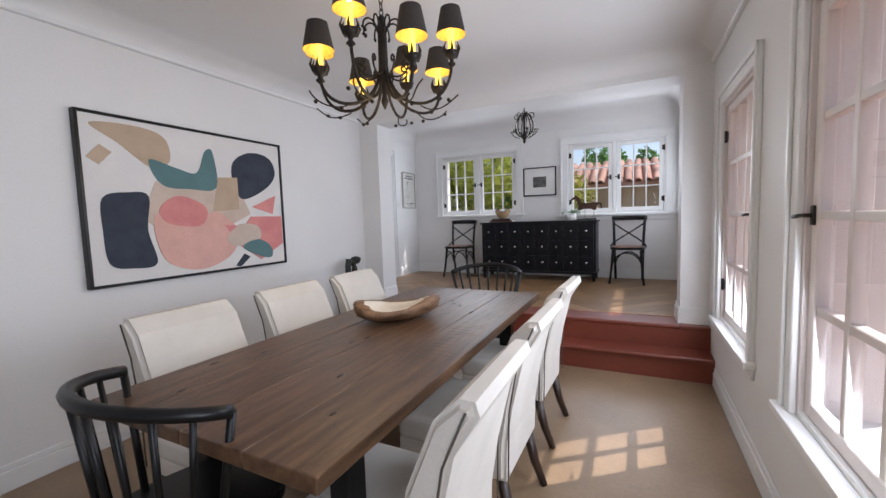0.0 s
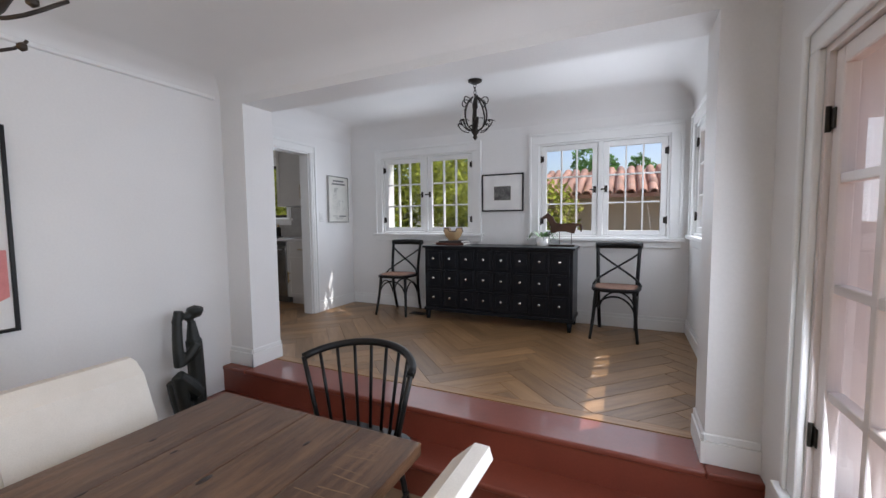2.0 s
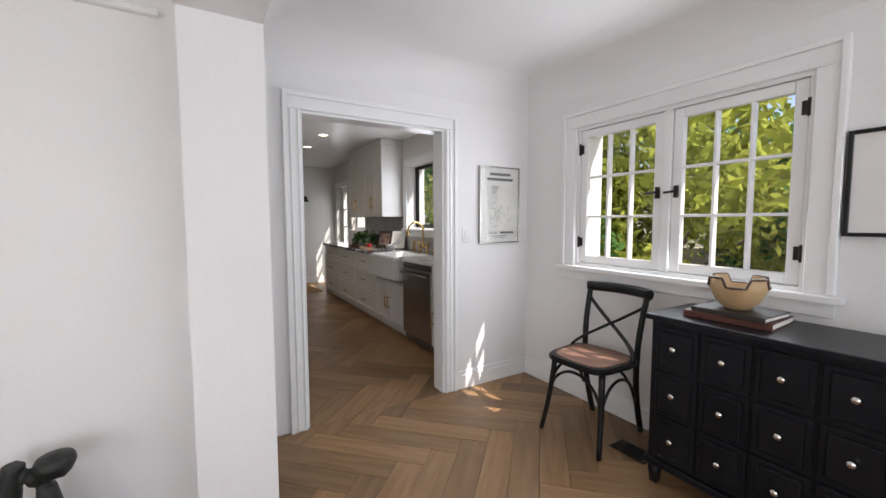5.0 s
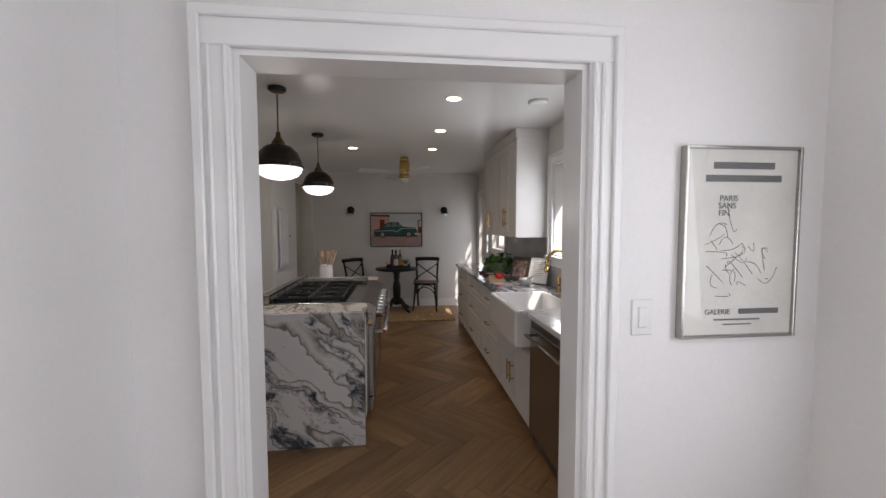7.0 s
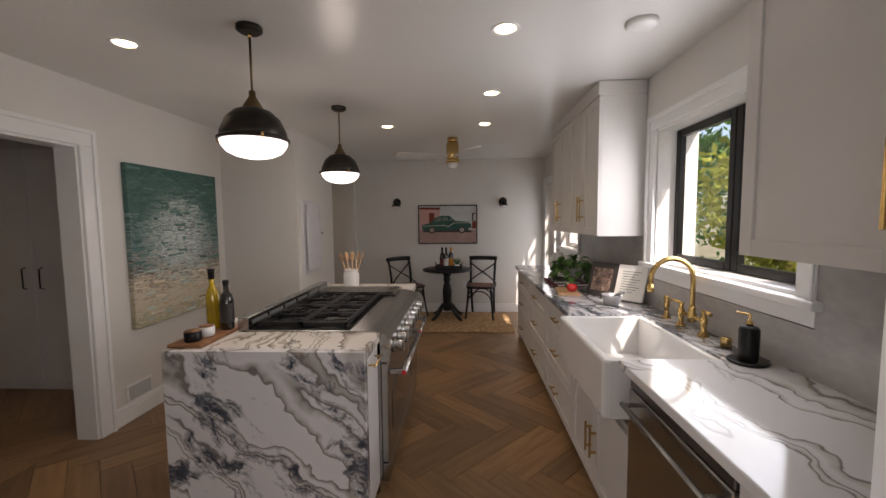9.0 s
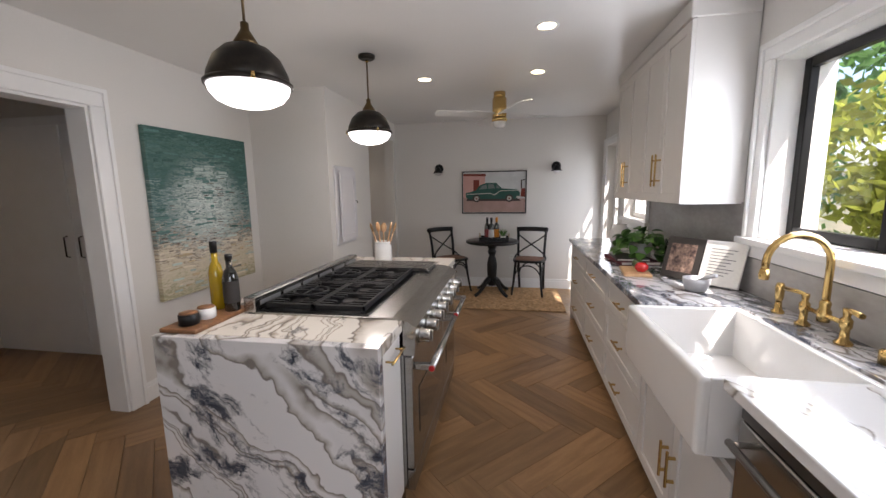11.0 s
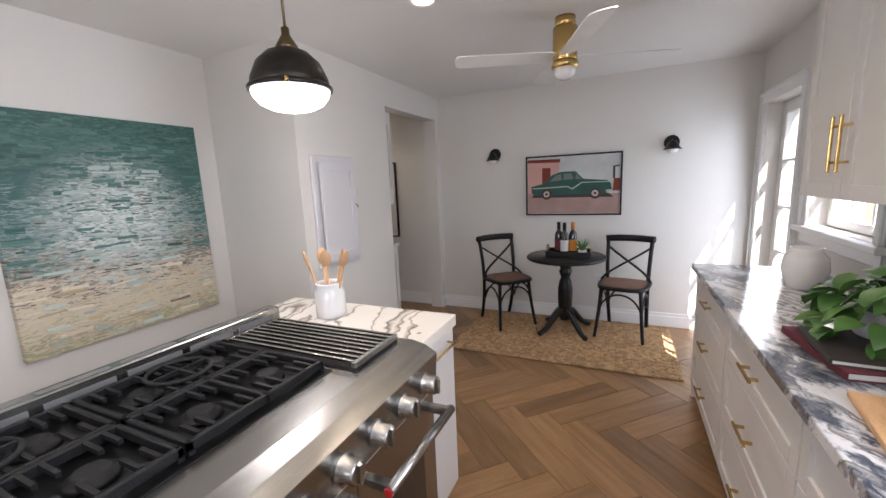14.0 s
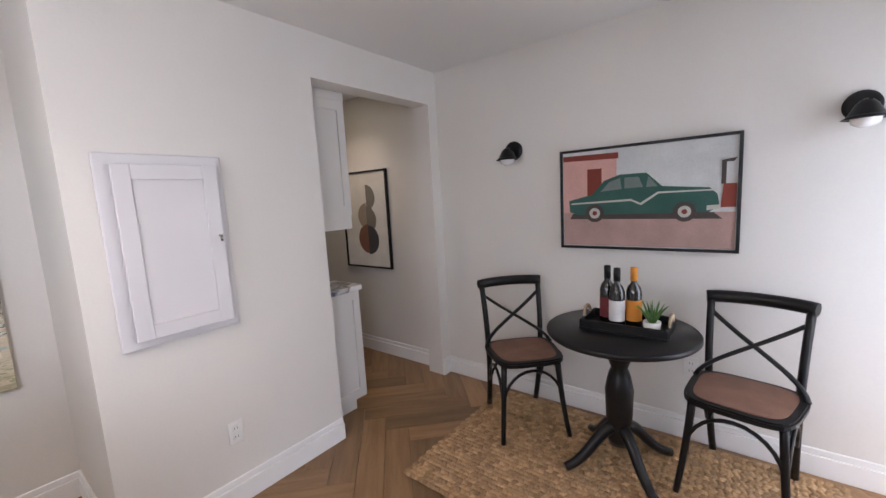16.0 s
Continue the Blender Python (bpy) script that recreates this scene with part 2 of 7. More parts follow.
TOP = 3.0
DIN_A, DIN_B, DIN_C = (2.52, 3.34, 0.52, 2.02), (1.04, 1.86, 0.52, 2.02), (-0.86, -0.04, 0.52, 2.02)
HALL_1, HALL_2, HALL_3 = (-3.0, -1.7, 1.34, 2.33), (-0.91, 0.37, 1.30, 2.33), (4.36, 5.9, 1.34, 2.33)
KIT_W, KIT_S, KIT_D = (-5.98, -4.84, 1.56, 2.43), (-8.42, -7.68, 1.50, 2.35), (-9.42, -8.68, F, 2.37)
wall("wall_dining_left", "x", -3.05, -2.90, -1.8, 3.78, D, TOP, [], M_WALL, "smooth white painted dining room wall")
wall("wall_dining_right", "x", 0.55, 0.80, -1.8, 3.78, D, TOP, [DIN_A, DIN_B, DIN_C], M_WALL, "white painted wall with tall casement windows")
wall("wall_dining_back", "y", -1.95, -1.8, -3.05, 0.80, D, TOP, [], M_WALL, "plain white painted dining room wall")
wall("wall_archway", "y", 3.78, 4.05, -3.65, 0.80, D, TOP, [(-2.65, 0.34, D, 2.39)], M_WALL, "white wall with a wide opening above red steps")
wall("wall_hall_back", "y", 6.17, 6.42, -3.65, 0.80, 0, TOP, [HALL_1, HALL_2], M_WALL, "white painted wall with two casement windows")
wall("wall_hall_right", "x", 0.55, 0.80, 4.05, 6.17, 0, TOP, [HALL_3], M_WALL, "white painted wall with a small casement window")
wall("wall_hall_left", "x", -3.65, -3.52, 4.05, 6.17, 0, TOP, [(4.34, 5.35, 0, 2.33)], M_WALL, "white wall with a cased doorway to the kitchen")
wall("wall_kitchen_left", "y", 2.30, 2.45, -7.33, -3.05, 0, TOP, [(-5.80, -4.90, 0, 2.37)], M_WALLK, "warm white kitchen wall with a cased doorway")
wall("wall_kitchen_entry", "x", -3.65, -3.52, 2.30, 3.78, 0, TOP, [], M_WALLK, "warm white kitchen wall beside the doorway")
wall("wall_kitchen_right", "y", 6.25, 6.50, -9.72, -3.65, 0, TOP, [KIT_W, KIT_S, KIT_D], M_WALLK, "warm white kitchen wall with windows and a glazed door")
wall("wall_kitchen_far", "x", -9.72, -9.57, -0.2, 6.25, 0, TOP, [], M_WALLK, "warm white wall of the breakfast nook")
wall("wall_nook_side", "x", -7.48, -7.33, 2.30, 3.10, 0, TOP, [], M_WALLK, "warm white return wall beside the painting")
wall("wall_nook_front", "y", 3.10, 3.25, -9.57, -7.33, 0, TOP, [(-9.47, -8.44, 0, 2.55)], M_WALLK, "warm white wall with an opening to the pantry")
wall("wall_pantry_back", "y", -0.35, -0.2, -9.72, -7.48, 0, TOP, [], M_WALLK, "plain pantry wall")
wall("wall_pantry_side", "x", -7.63, -7.48, -0.2, 3.10, 0, TOP, [], M_WALLK, "plain pantry side wall")
wall("wall_passage_far", "y", -0.05, 0.10, -7.48, -3.05, 0, TOP, [(-6.32, -5.66, 0, 2.35)], M_WALLK, "plain wall of the dim passage")
wall("wall_passage_left", "x", -4.2, -4.05, 0.10, 2.30, 0, TOP, [], M_WALLK, "plain wall of the dim passage")
wall("wall_passage_right", "x", -6.75, -6.6, 0.10, 2.30, 0, TOP, [], M_WALLK, "plain passage wall behind the wardrobe")


def coved_ceiling(name, x0, x1, y0, y1, z0, inset, z1, label, material, steps=8):
    bm, loops = bmesh.new(), []
    for k in range(steps + 1):
        a = math.pi / 2 * k / steps
        i, z = inset * (1 - math.cos(a)), z0 + (z1 - z0) * math.sin(a)
        loops.append([bm.verts.new(p) for p in ((x0 + i, y0 + i, z), (x1 - i, y0 + i, z), (x1 - i, y1 - i, z), (x0 + i, y1 - i, z))])
    for a, b in zip(loops, loops[1:]):
        for j in range(4):
            bm.faces.new((a[j], a[(j + 1) % 4], b[(j + 1) % 4], b[j])).smooth = True
    bm.faces.new(loops[-1])
    bm.normal_update()
    e = [e for e in bm.edges if len(e.link_faces) == 2 and e.calc_face_angle(0) > radians(25)]
    for q in e:
        q.smooth = False
    return mesh_thing(name, bm, material, label, "ceiling", kind="structure")


coved_ceiling("ceiling_dining", -2.90, 0.55, -1.8, 3.78, 2.45, 0.5, 2.64, "white coved plaster ceiling", M_CEIL)
coved_ceiling("ceiling_hall", -3.52, 0.55, 4.05, 6.17, 2.55, 0.30, 2.80, "white coved plaster ceiling of the raised hall", M_CEIL)
mesh_thing("ceiling_kitchen", B(-9.57, -3.65, -1.4, 6.25, 2.80, 2.95), M_CEILK, "satin white flat kitchen ceiling", "ceiling", kind="structure")
mesh_thing("roof_slab", B(-9.8, 1.4, -2.1, 6.6, 3.0, 3.15), M_CEIL, "plain roof slab over the rooms", "roof", kind="structure")
# line of picture rail under the cove
for nm, a in (("left", (-2.90, -2.868, -1.8, 3.72)), ("right", (0.518, 0.55, -1.8, 3.72))):
    mesh_thing("trim_rail_" + nm, B(*a, 2.43, 2.455, 0.004), M_TRIM, "thin white rail under the cove", "trim", kind="structure")
mesh_thing("floor_dining", B(-3.05, 0.8, -1.95, 3.72, D - 0.1, D), M_DINFLOOR, "smooth tan floor of the dining room", "floor", kind="structure")


def baseboard(name, m, length, h=0.14):
    """A stepped board: local x along the wall, the room at negative y."""
    o = thing(name, "white painted baseboard with a moulded top", "baseboard", m, kind="structure")
    part("board", B(0, length, -0.018, 0, 0, h - 0.035, 0.002), M_TRIM, o)
    part("moulding", B(0, length, -0.011, 0, h - 0.035, h, 0.004), M_TRIM, o)
    return o


BB = [(-2.90, -1.8, D, 90, 5.28), (0.55, 3.47, D, -90, 5.27), (-3.52, 6.17, F, 0, 4.07), (0.55, 6.17, F, -90, 2.12), (-3.52, 5.46, F, 90, 0.71), (-2.65, 3.762, F, 90, 0.29),
      (0.34, 4.05, F, -90, 0.29), (-2.9, 3.78, F, 0, 0.268), (0.322, 3.78, F, 0, 0.228), (-5.92, 2.45, F, 180, 1.41), (-7.33, 2.45, F, -90 + 180, 0.80), (-7.33, 3.25, F, 180, 1.11), (-9.57, 3.25, F, 90, 3.0),
      (-9.57, 0, F, 90, 3.1), (-9.47, 3.25, F, 180, 0.1)]
for i, (x, y, z, rz, ln) in enumerate(BB):
    if (x, rz) == (-5.92, 180):
        baseboard("baseboard_%d" % (i + 1), pose(-5.92, y, z, 0, 0, 180), ln)
    elif (x, y, rz) == (-7.33, 2.45, 90):
        baseboard("baseboard_%d" % (i + 1), pose(-7.33, 2.45, z, 0, 0, 90), ln)
    else:
        baseboard("baseboard_%d" % (i + 1), pose(x, y, z, 0, 0, rz), ln)


def casing(parent, w0, w1, z0, z1, t=0.11, d=0.022, sill=False):
    """A moulded surround, in the wall's own frame, round an opening."""
    for nm, (a, b, c, e) in (("casing_side", (w0 - t, w0, z0, z1)), ("casing_side", (w1, w1 + t, z0, z1)), ("casing_head", (w0 - t, w1 + t, z1, z1 + t))):
        part(nm, B(a, b, -d, 0.0, c, e, 0.004), M_TRIM, parent)
    for x in (w0 - t, w1 + t - 0.028):
        part("back_band", B(x, x + 0.028, -d - 0.014, -d + 0.001, z0, z1 + t, 0.004), M_TRIM, parent)
    part("back_band", B(w0 - t, w1 + t, -d - 0.0145, -d + 0.001, z1 + t - 0.028, z1 + t + 0.001, 0.004), M_TRIM, parent)
    if sill:
        part("sill", B(w0 - t - 0.03, w1 + t + 0.03, -0.055, 0.0, z0 - 0.035, z0, 0.006, 2), M_TRIM, parent)
        part("apron", B(w0 - t, w1 + t, -0.018, 0.0, z0 - 0.10, z0 - 0.035, 0.003), M_TRIM, parent)


def pane_mesh(w, h):
    bm = bmesh.new()
    bm.faces.new([bm.verts.new(p) for p in ((-w / 2, 0, -h / 2), (w / 2, 0, -h / 2), (w / 2, 0, h / 2), (-w / 2, 0, h / 2))])
    return data_of("pane", bm, M_GLASS)


def sash(parent, x0, x1, z0, z1, cols, rows, y=0.05, st=0.055, hinge=None, latch=None, fmat=None, mw=0.016):
    fm = fmat or M_TRIM
    s = part("sash", B(x0, x0 + st, y - 0.02, y + 0.02, z0, z1, 0.004), fm, parent, "multi-paned casement sash")
    part("stile", B(x1 - st, x1, y - 0.02, y + 0.02, z0, z1, 0.004), fm, s)
    for a, b in ((z0, z0 + st), (z1 - st, z1)):
        part("rail", B(x0 + st, x1 - st, y - 0.02, y + 0.02, a, b, 0.004), fm, s)
    gx0, gx1, gz0, gz1 = x0 + st, x1 - st, z0 + st, z1 - st
    for c in range(1, cols):
        x = gx0 + (gx1 - gx0) * c / cols
        part("muntin", B(x - mw / 2, x + mw / 2, y - 0.016, y + 0.026, gz0, gz1, 0.003), fm, s)
    for r in range(1, rows):
        z = gz0 + (gz1 - gz0) * r / rows
        part("muntin", B(gx0, gx1, y - 0.0145, y + 0.0245, z - mw / 2, z + mw / 2, 0.003), fm, s)
    pw, ph = (gx1 - gx0) / cols, (gz1 - gz0) / rows
    me = pane_mesh(pw, ph)
    for c in range(cols):
        for r in range(rows):
            g = part("pane", me, None, s, m=pose(gx0 + pw * (c + 0.5), y, gz0 + ph * (r + 0.5)))
            g.visible_shadow = False
    if hinge is not None:
        for z in (z0 + (z1 - z0) * 0.16, z1 - (z1 - z0) * 0.14):
            hb = bmesh.new()
            box(hb, hinge - 0.03, hinge + 0.03, y - 0.026, y - 0.0205, z - 0.032, z + 0.032, 0.002)
            lathe(hb, [(0.008, -0.04), (0.008, 0.04)], 8, (hinge, y - 0.03, z))
            part("hinge", hb, M_BRONZE, s, "dark bronze hinge")
    if latch is not None:
        zc = (z0 + z1) / 2
        lb = B(latch - 0.014, latch + 0.014, y - 0.03, y - 0.0205, zc - 0.035, zc + 0.035, 0.003)
        tube(lb, [(latch, y - 0.03, zc), (latch, y - 0.06, zc), (latch - 0.05, y - 0.065, zc - 0.005)], 0.008, 6)
        part("latch", lb, M_BRONZE, s, "dark bronze latch")


# white sash paint, its colour tinted pink for light bounced off the terracotta outside
M_SASHBOUNCE = mat("white_sash_paint_pink_bounce", (0.78, 0.71, 0.68), 0.35, color2=(0.74, 0.67, 0.64), scale=4)


def window(name, m, w0, w1, z0, z1, sashes, cols, rows, label, depth=0.25, t=0.11, mw=0.016, outer=None):
    """A cased window in the wall's own frame; sashes side by side, with their reveal."""
    o = thing(name, label, "window", m, kind="structure")
    casing(o, w0, w1, z0, z1, t, sill=True)
    e = 0.02
    part("window_frame", B(w0, w0 + e, 0.0, depth, z0, z1), outer or M_TRIM, o)
    part("window_frame", B(w1 - e, w1, 0.0, depth, z0, z1), outer or M_TRIM, o)
    part("window_frame", B(w0 + e, w1 - e, 0.0, depth, z1 - e, z1), outer or M_TRIM, o)
    part("window_frame", B(w0 + e, w1 - e, 0.0, depth + 0.04, z0, z0 + e), M_TRIM, o)
    n = len(sashes)
    width = (w1 - w0 - 2 * e - 0.05 * (n - 1)) / n
    for i, (hg, lt) in enumerate(sashes):
        a = w0 + e + i * (width + 0.05)
        b = a + width
        sash(o, a + 0.003, b - 0.003, z0 + e + 0.003, z1 - e - 0.003, cols, rows, 0.035, 0.055,
             {"l": a, "r": b, "": None}[hg], {"l": a + 0.03, "r": b - 0.03, "": None}[lt], mw=mw, fmat=outer)
        if i < n - 1:
            part("mullion", B(b, b + 0.05, 0.0, 0.09, z0 + e, z1 - e, 0.003), M_TRIM, o)
    return o


window("window_1", pose(0, 6.17, 0), *HALL_1, [("l", "r"), ("r", "l")], 3, 3, "white double casement window with garden foliage outside")
window("window_2", pose(0, 6.17, 0), *HALL_2, [("l", "r"), ("r", "l")], 3, 3, "white double casement window facing a tiled roof")
window("window_3", pose(0.55, 0, 0, 0, 0, -90), -HALL_3[1], -HALL_3[0], *HALL_3[2:], [("l", "r"), ("r", "l")], 3, 3, "white double casement window beside the hall corner")
# dining sashes and reveals carry the pink bounce light in their colour
for nm, h in (("window_4", DIN_A), ("window_5", DIN_B), ("window_6", DIN_C)):
    window(nm, pose(0.55, 0, 0, 0, 0, -90), -h[1], -h[0], *h[2:], [("l", "r")] if nm != "window_5" else [("r", "l")], 3, 4, "tall white casement window with twelve panes", t=0.09, mw=0.03, outer=M_SASHBOUNCE)
dw = thing("door_1", "cased white doorway from the hall to the kitchen", "doorway", pose(-3.52, 0, 0, 0, 0, 90), kind="structure")
casing(dw, 4.34, 5.35, F, 2.33, 0.10)
for a in (4.34 - 0.062, 5.35 + 0.034, 4.34 - 0.018, 5.35 + 0.006):
    part("casing_bead", B(a, a + 0.012, -0.03, -0.021, F, 2.33, 0.004), M_TRIM, dw)
for a, b in ((4.34, 4.355), (5.335, 5.35)):
    part("jamb", B(a, b, 0, 0.13, F, 2.33), M_TRIM, dw)
part("jamb_head", B(4.355, 5.335, 0, 0.13, 2.315, 2.33), M_TRIM, dw)
dw = thing("door_2", "cased white doorway from the kitchen to a dim passage", "doorway", pose(0, 2.45, 0, 0, 0, 180), kind="structure")
casing(dw, 4.90, 5.80, F, 2.37)
for a, b in ((4.90, 4.915), (5.785, 5.80)):
    part("jamb", B(a, b, 0, 0.15, F, 2.37), M_TRIM, dw)
part("jamb_head", B(4.915, 5.785, 0, 0.15, 2.355, 2.37), M_TRIM, dw)

# red steps between the dining room and the hall
st = thing("stairs", "two wide red painted steps with rounded nosing", "steps", kind="structure")
H = (F - D) / 2
part("riser", B(-2.9, 0.55, 3.495, 3.52, D, D + H - 0.035), M_RED, st)
part("step_block", B(-2.9, 0.55, 3.52, 3.72, D, D + H - 0.035), M_RED, st)
part("tread", B(-2.9, 0.55, 3.47, 3.72, D + H - 0.035, D + H, 0.012, 3), M_RED, st)
part("riser", B(-2.9, 0.55, 3.70, 3.718, D + H, F - 0.035), M_RED, st)
part("landing", B(-2.65, 0.34, 3.69, 3.98, F - 0.035, F, 0.012, 3), M_RED, st)
part("landing_end", B(-2.9, -2.65, 3.69, 3.78, F - 0.035, F, 0.008, 2), M_RED, st)
part("landing_end", B(0.34, 0.55, 3.69, 3.78, F - 0.035, F, 0.008, 2), M_RED, st)
part("oak_edge", B(-2.65, 0.34, 3.98, 4.06, F - 0.035, F + 0.002, 0.003), M_OAKEDGE, st, "golden oak edging strip")
# ---------------------------------------------------------------- more materials
M_TABLE = mat("worn_brown_wood", (0.062, 0.030, 0.015), 0.34, color2=(0.145, 0.078, 0.040), scale=4, stretch=(9, 0.9, 9), fine=0.22, fine_scale=50, bump=0.2, bump_scale=40, rand=0.12)
M_LINEN = mat("ivory_linen", (0.70, 0.66, 0.60), 0.9, color2=(0.65, 0.61, 0.55), scale=7, fine=0.05, fine_scale=300, bump=0.15, bump_scale=500)
M_PIPING = mat("dark_piping", (0.10, 0.085, 0.07), 0.8)
M_ESPRESSO = mat("espresso_wood", (0.045, 0.022, 0.014), 0.4, color2=(0.03, 0.015, 0.01), scale=8, stretch=(6, 6, 1))
M_BOWL = mat("root_wood", (0.13, 0.065, 0.035), 0.55, color2=(0.30, 0.17, 0.09), scale=7, stretch=(1, 2.5, 3), fine=0.25, fine_scale=40, bump=0.5, bump_scale=25)
M_BOWLIN = mat("pale_bowl_lining", (0.72, 0.66, 0.56), 0.6, color2=(0.6, 0.52, 0.42), scale=8, bump=0.1)
M_CANVAS = mat("white_canvas", (0.75, 0.73, 0.71), 0.8, color2=(0.71, 0.69, 0.68), scale=5, fine=0.03, fine_scale=200, bump=0.08, bump_scale=300)
M_CANDLE = mat("amber_candle_sleeve", (0.85, 0.55, 0.12), 0.5, glow=2.2, glow_color=(1.0, 0.62, 0.06))
# gold lining; weak emission imitates the bulb's light falling on it
M_SHADEIN = mat("gold_lining_with_glow", (0.8, 0.55, 0.15), 0.35, 0.6, scale=30, fine=0.2, glow=0.35, glow_color=(1.0, 0.6, 0.08))
M_SHADE = mat("black_card_shade", (0.035, 0.028, 0.024), 0.75, scale=20, fine=0.1)
M_BULB = mat("warm_bulb", (1, 0.85, 0.55), 0.3, glow=14, glow_color=(1, 0.78, 0.35))
M_STATUE = mat("carved_ebony", (0.009, 0.011, 0.010), 0.5, color2=(0.018, 0.021, 0.018), scale=12, stretch=(1, 1, 0.4), bump=0.3, bump_scale=60)
M_RATTAN = mat("woven_rattan", (0.24, 0.125, 0.08), 0.6, color2=(0.18, 0.09, 0.055), scale=9, fine=0.2, fine_scale=320, bump=0.35, bump_scale=420)
M_KNOB = mat("polished_nickel", (0.75, 0.72, 0.67), 0.18, 1.0)
M_PAPER = mat("cream_paper", (0.72, 0.70, 0.65), 0.8, scale=6, fine=0.03)
M_MOUNT = mat("white_mount_board", (0.78, 0.77, 0.75), 0.8, scale=5)
M_INK = mat("grey_ink", (0.16, 0.16, 0.16), 0.8, scale=20)
M_PHOTO = mat("dark_print", (0.05, 0.048, 0.046), 0.6, color2=(0.16, 0.155, 0.15), scale=14, fine=0.3, fine_scale=60)
M_CERAMIC = mat("white_ceramic", (0.80, 0.79, 0.77), 0.22, color2=(0.77, 0.76, 0.74), scale=5, coat=0.4)
M_CLAY = mat("tan_clay", (0.52, 0.36, 0.19), 0.6, color2=(0.45, 0.30, 0.15), scale=5, bump=0.1)
M_RIM = mat("brown_glaze", (0.07, 0.035, 0.018), 0.4, scale=20)
M_BOOK1 = mat("brown_book_cloth", (0.10, 0.032, 0.02), 0.6, scale=12)
M_BOOK2 = mat("black_book_cloth", (0.03, 0.025, 0.022), 0.5, scale=12)
M_PLANT = mat("plant_leaf", (0.045, 0.13, 0.025), 0.4, color2=(0.09, 0.20, 0.04), scale=5, rand=0.25)
M_WHITEPLASTIC = mat("white_plastic", (0.78, 0.78, 0.76), 0.35)
M_BLUEBLACK = mat("blue_black_paint", (0.005, 0.006, 0.009), 0.33, color2=(0.008, 0.009, 0.012), scale=7, spec=0.25, bump=0.04, bump_scale=40)


def flat_color(name, c, c2=None):
    return mat(name, c, 0.75, color2=c2, scale=9, fine=0.05, fine_scale=120)


def blob(cx, cz, pts):
    """A rounded outline through points round a middle."""
    out, k = [], len(pts)
    P = [Vector((cx + a, cz + b)) for a, b in pts]
    for i in range(k):
        p0, p1, p2, p3 = P[i - 1], P[i], P[(i + 1) % k], P[(i + 2) % k]
        for j in range(5):
            t = j / 5
            q = 0.5 * (2 * p1 + (p2 - p0) * t + (2 * p0 - 5 * p1 + 4 * p2 - p3) * t * t + (3 * p1 - p0 - 3 * p2 + p3) * t ** 3)
            out.append((q.x, q.y))
    return out


def framed(name, label, m, w, h, fw, fmat, mount, depth=0.035, category="picture"):
    """A frame on a wall, from its lower left corner, the room at negative y."""
    o = thing(name, label, category, m)
    for a in ((0, fw, 0, h), (w - fw, w, 0, h), (fw, w - fw, 0, fw), (fw, w - fw, h - fw, h)):
        part("frame", B(a[0], a[1], -depth, 0, a[2], a[3], 0.002), fmat, o)
    part("backing", B(fw, w - fw, -depth + 0.012, 0, fw, h - fw), mount, o)
    return o


# ---------------------------------------------------------------- dining room
art = framed("abstract_painting", "large abstract painting of pink, navy and teal shapes, black frame", pose(-2.90, 1.125, 0.945, 0, 0, 90), 1.44, 1.05, 0.018, M_BLACK, M_CANVAS, 0.05, "painting")
SAND, TEAL, NAVY = flat_color("sand_paint", (0.50, 0.38, 0.27)), flat_color("teal_paint", (0.10, 0.20, 0.21)), flat_color("navy_paint", (0.022, 0.03, 0.05), (0.035, 0.045, 0.065))
PINK, BLUSH, ROSE = flat_color("pink_paint", (0.68, 0.27, 0.25), (0.62, 0.22, 0.22)), flat_color("blush_paint", (0.72, 0.42, 0.36)), flat_color("pale_beige_paint", (0.60, 0.49, 0.41))
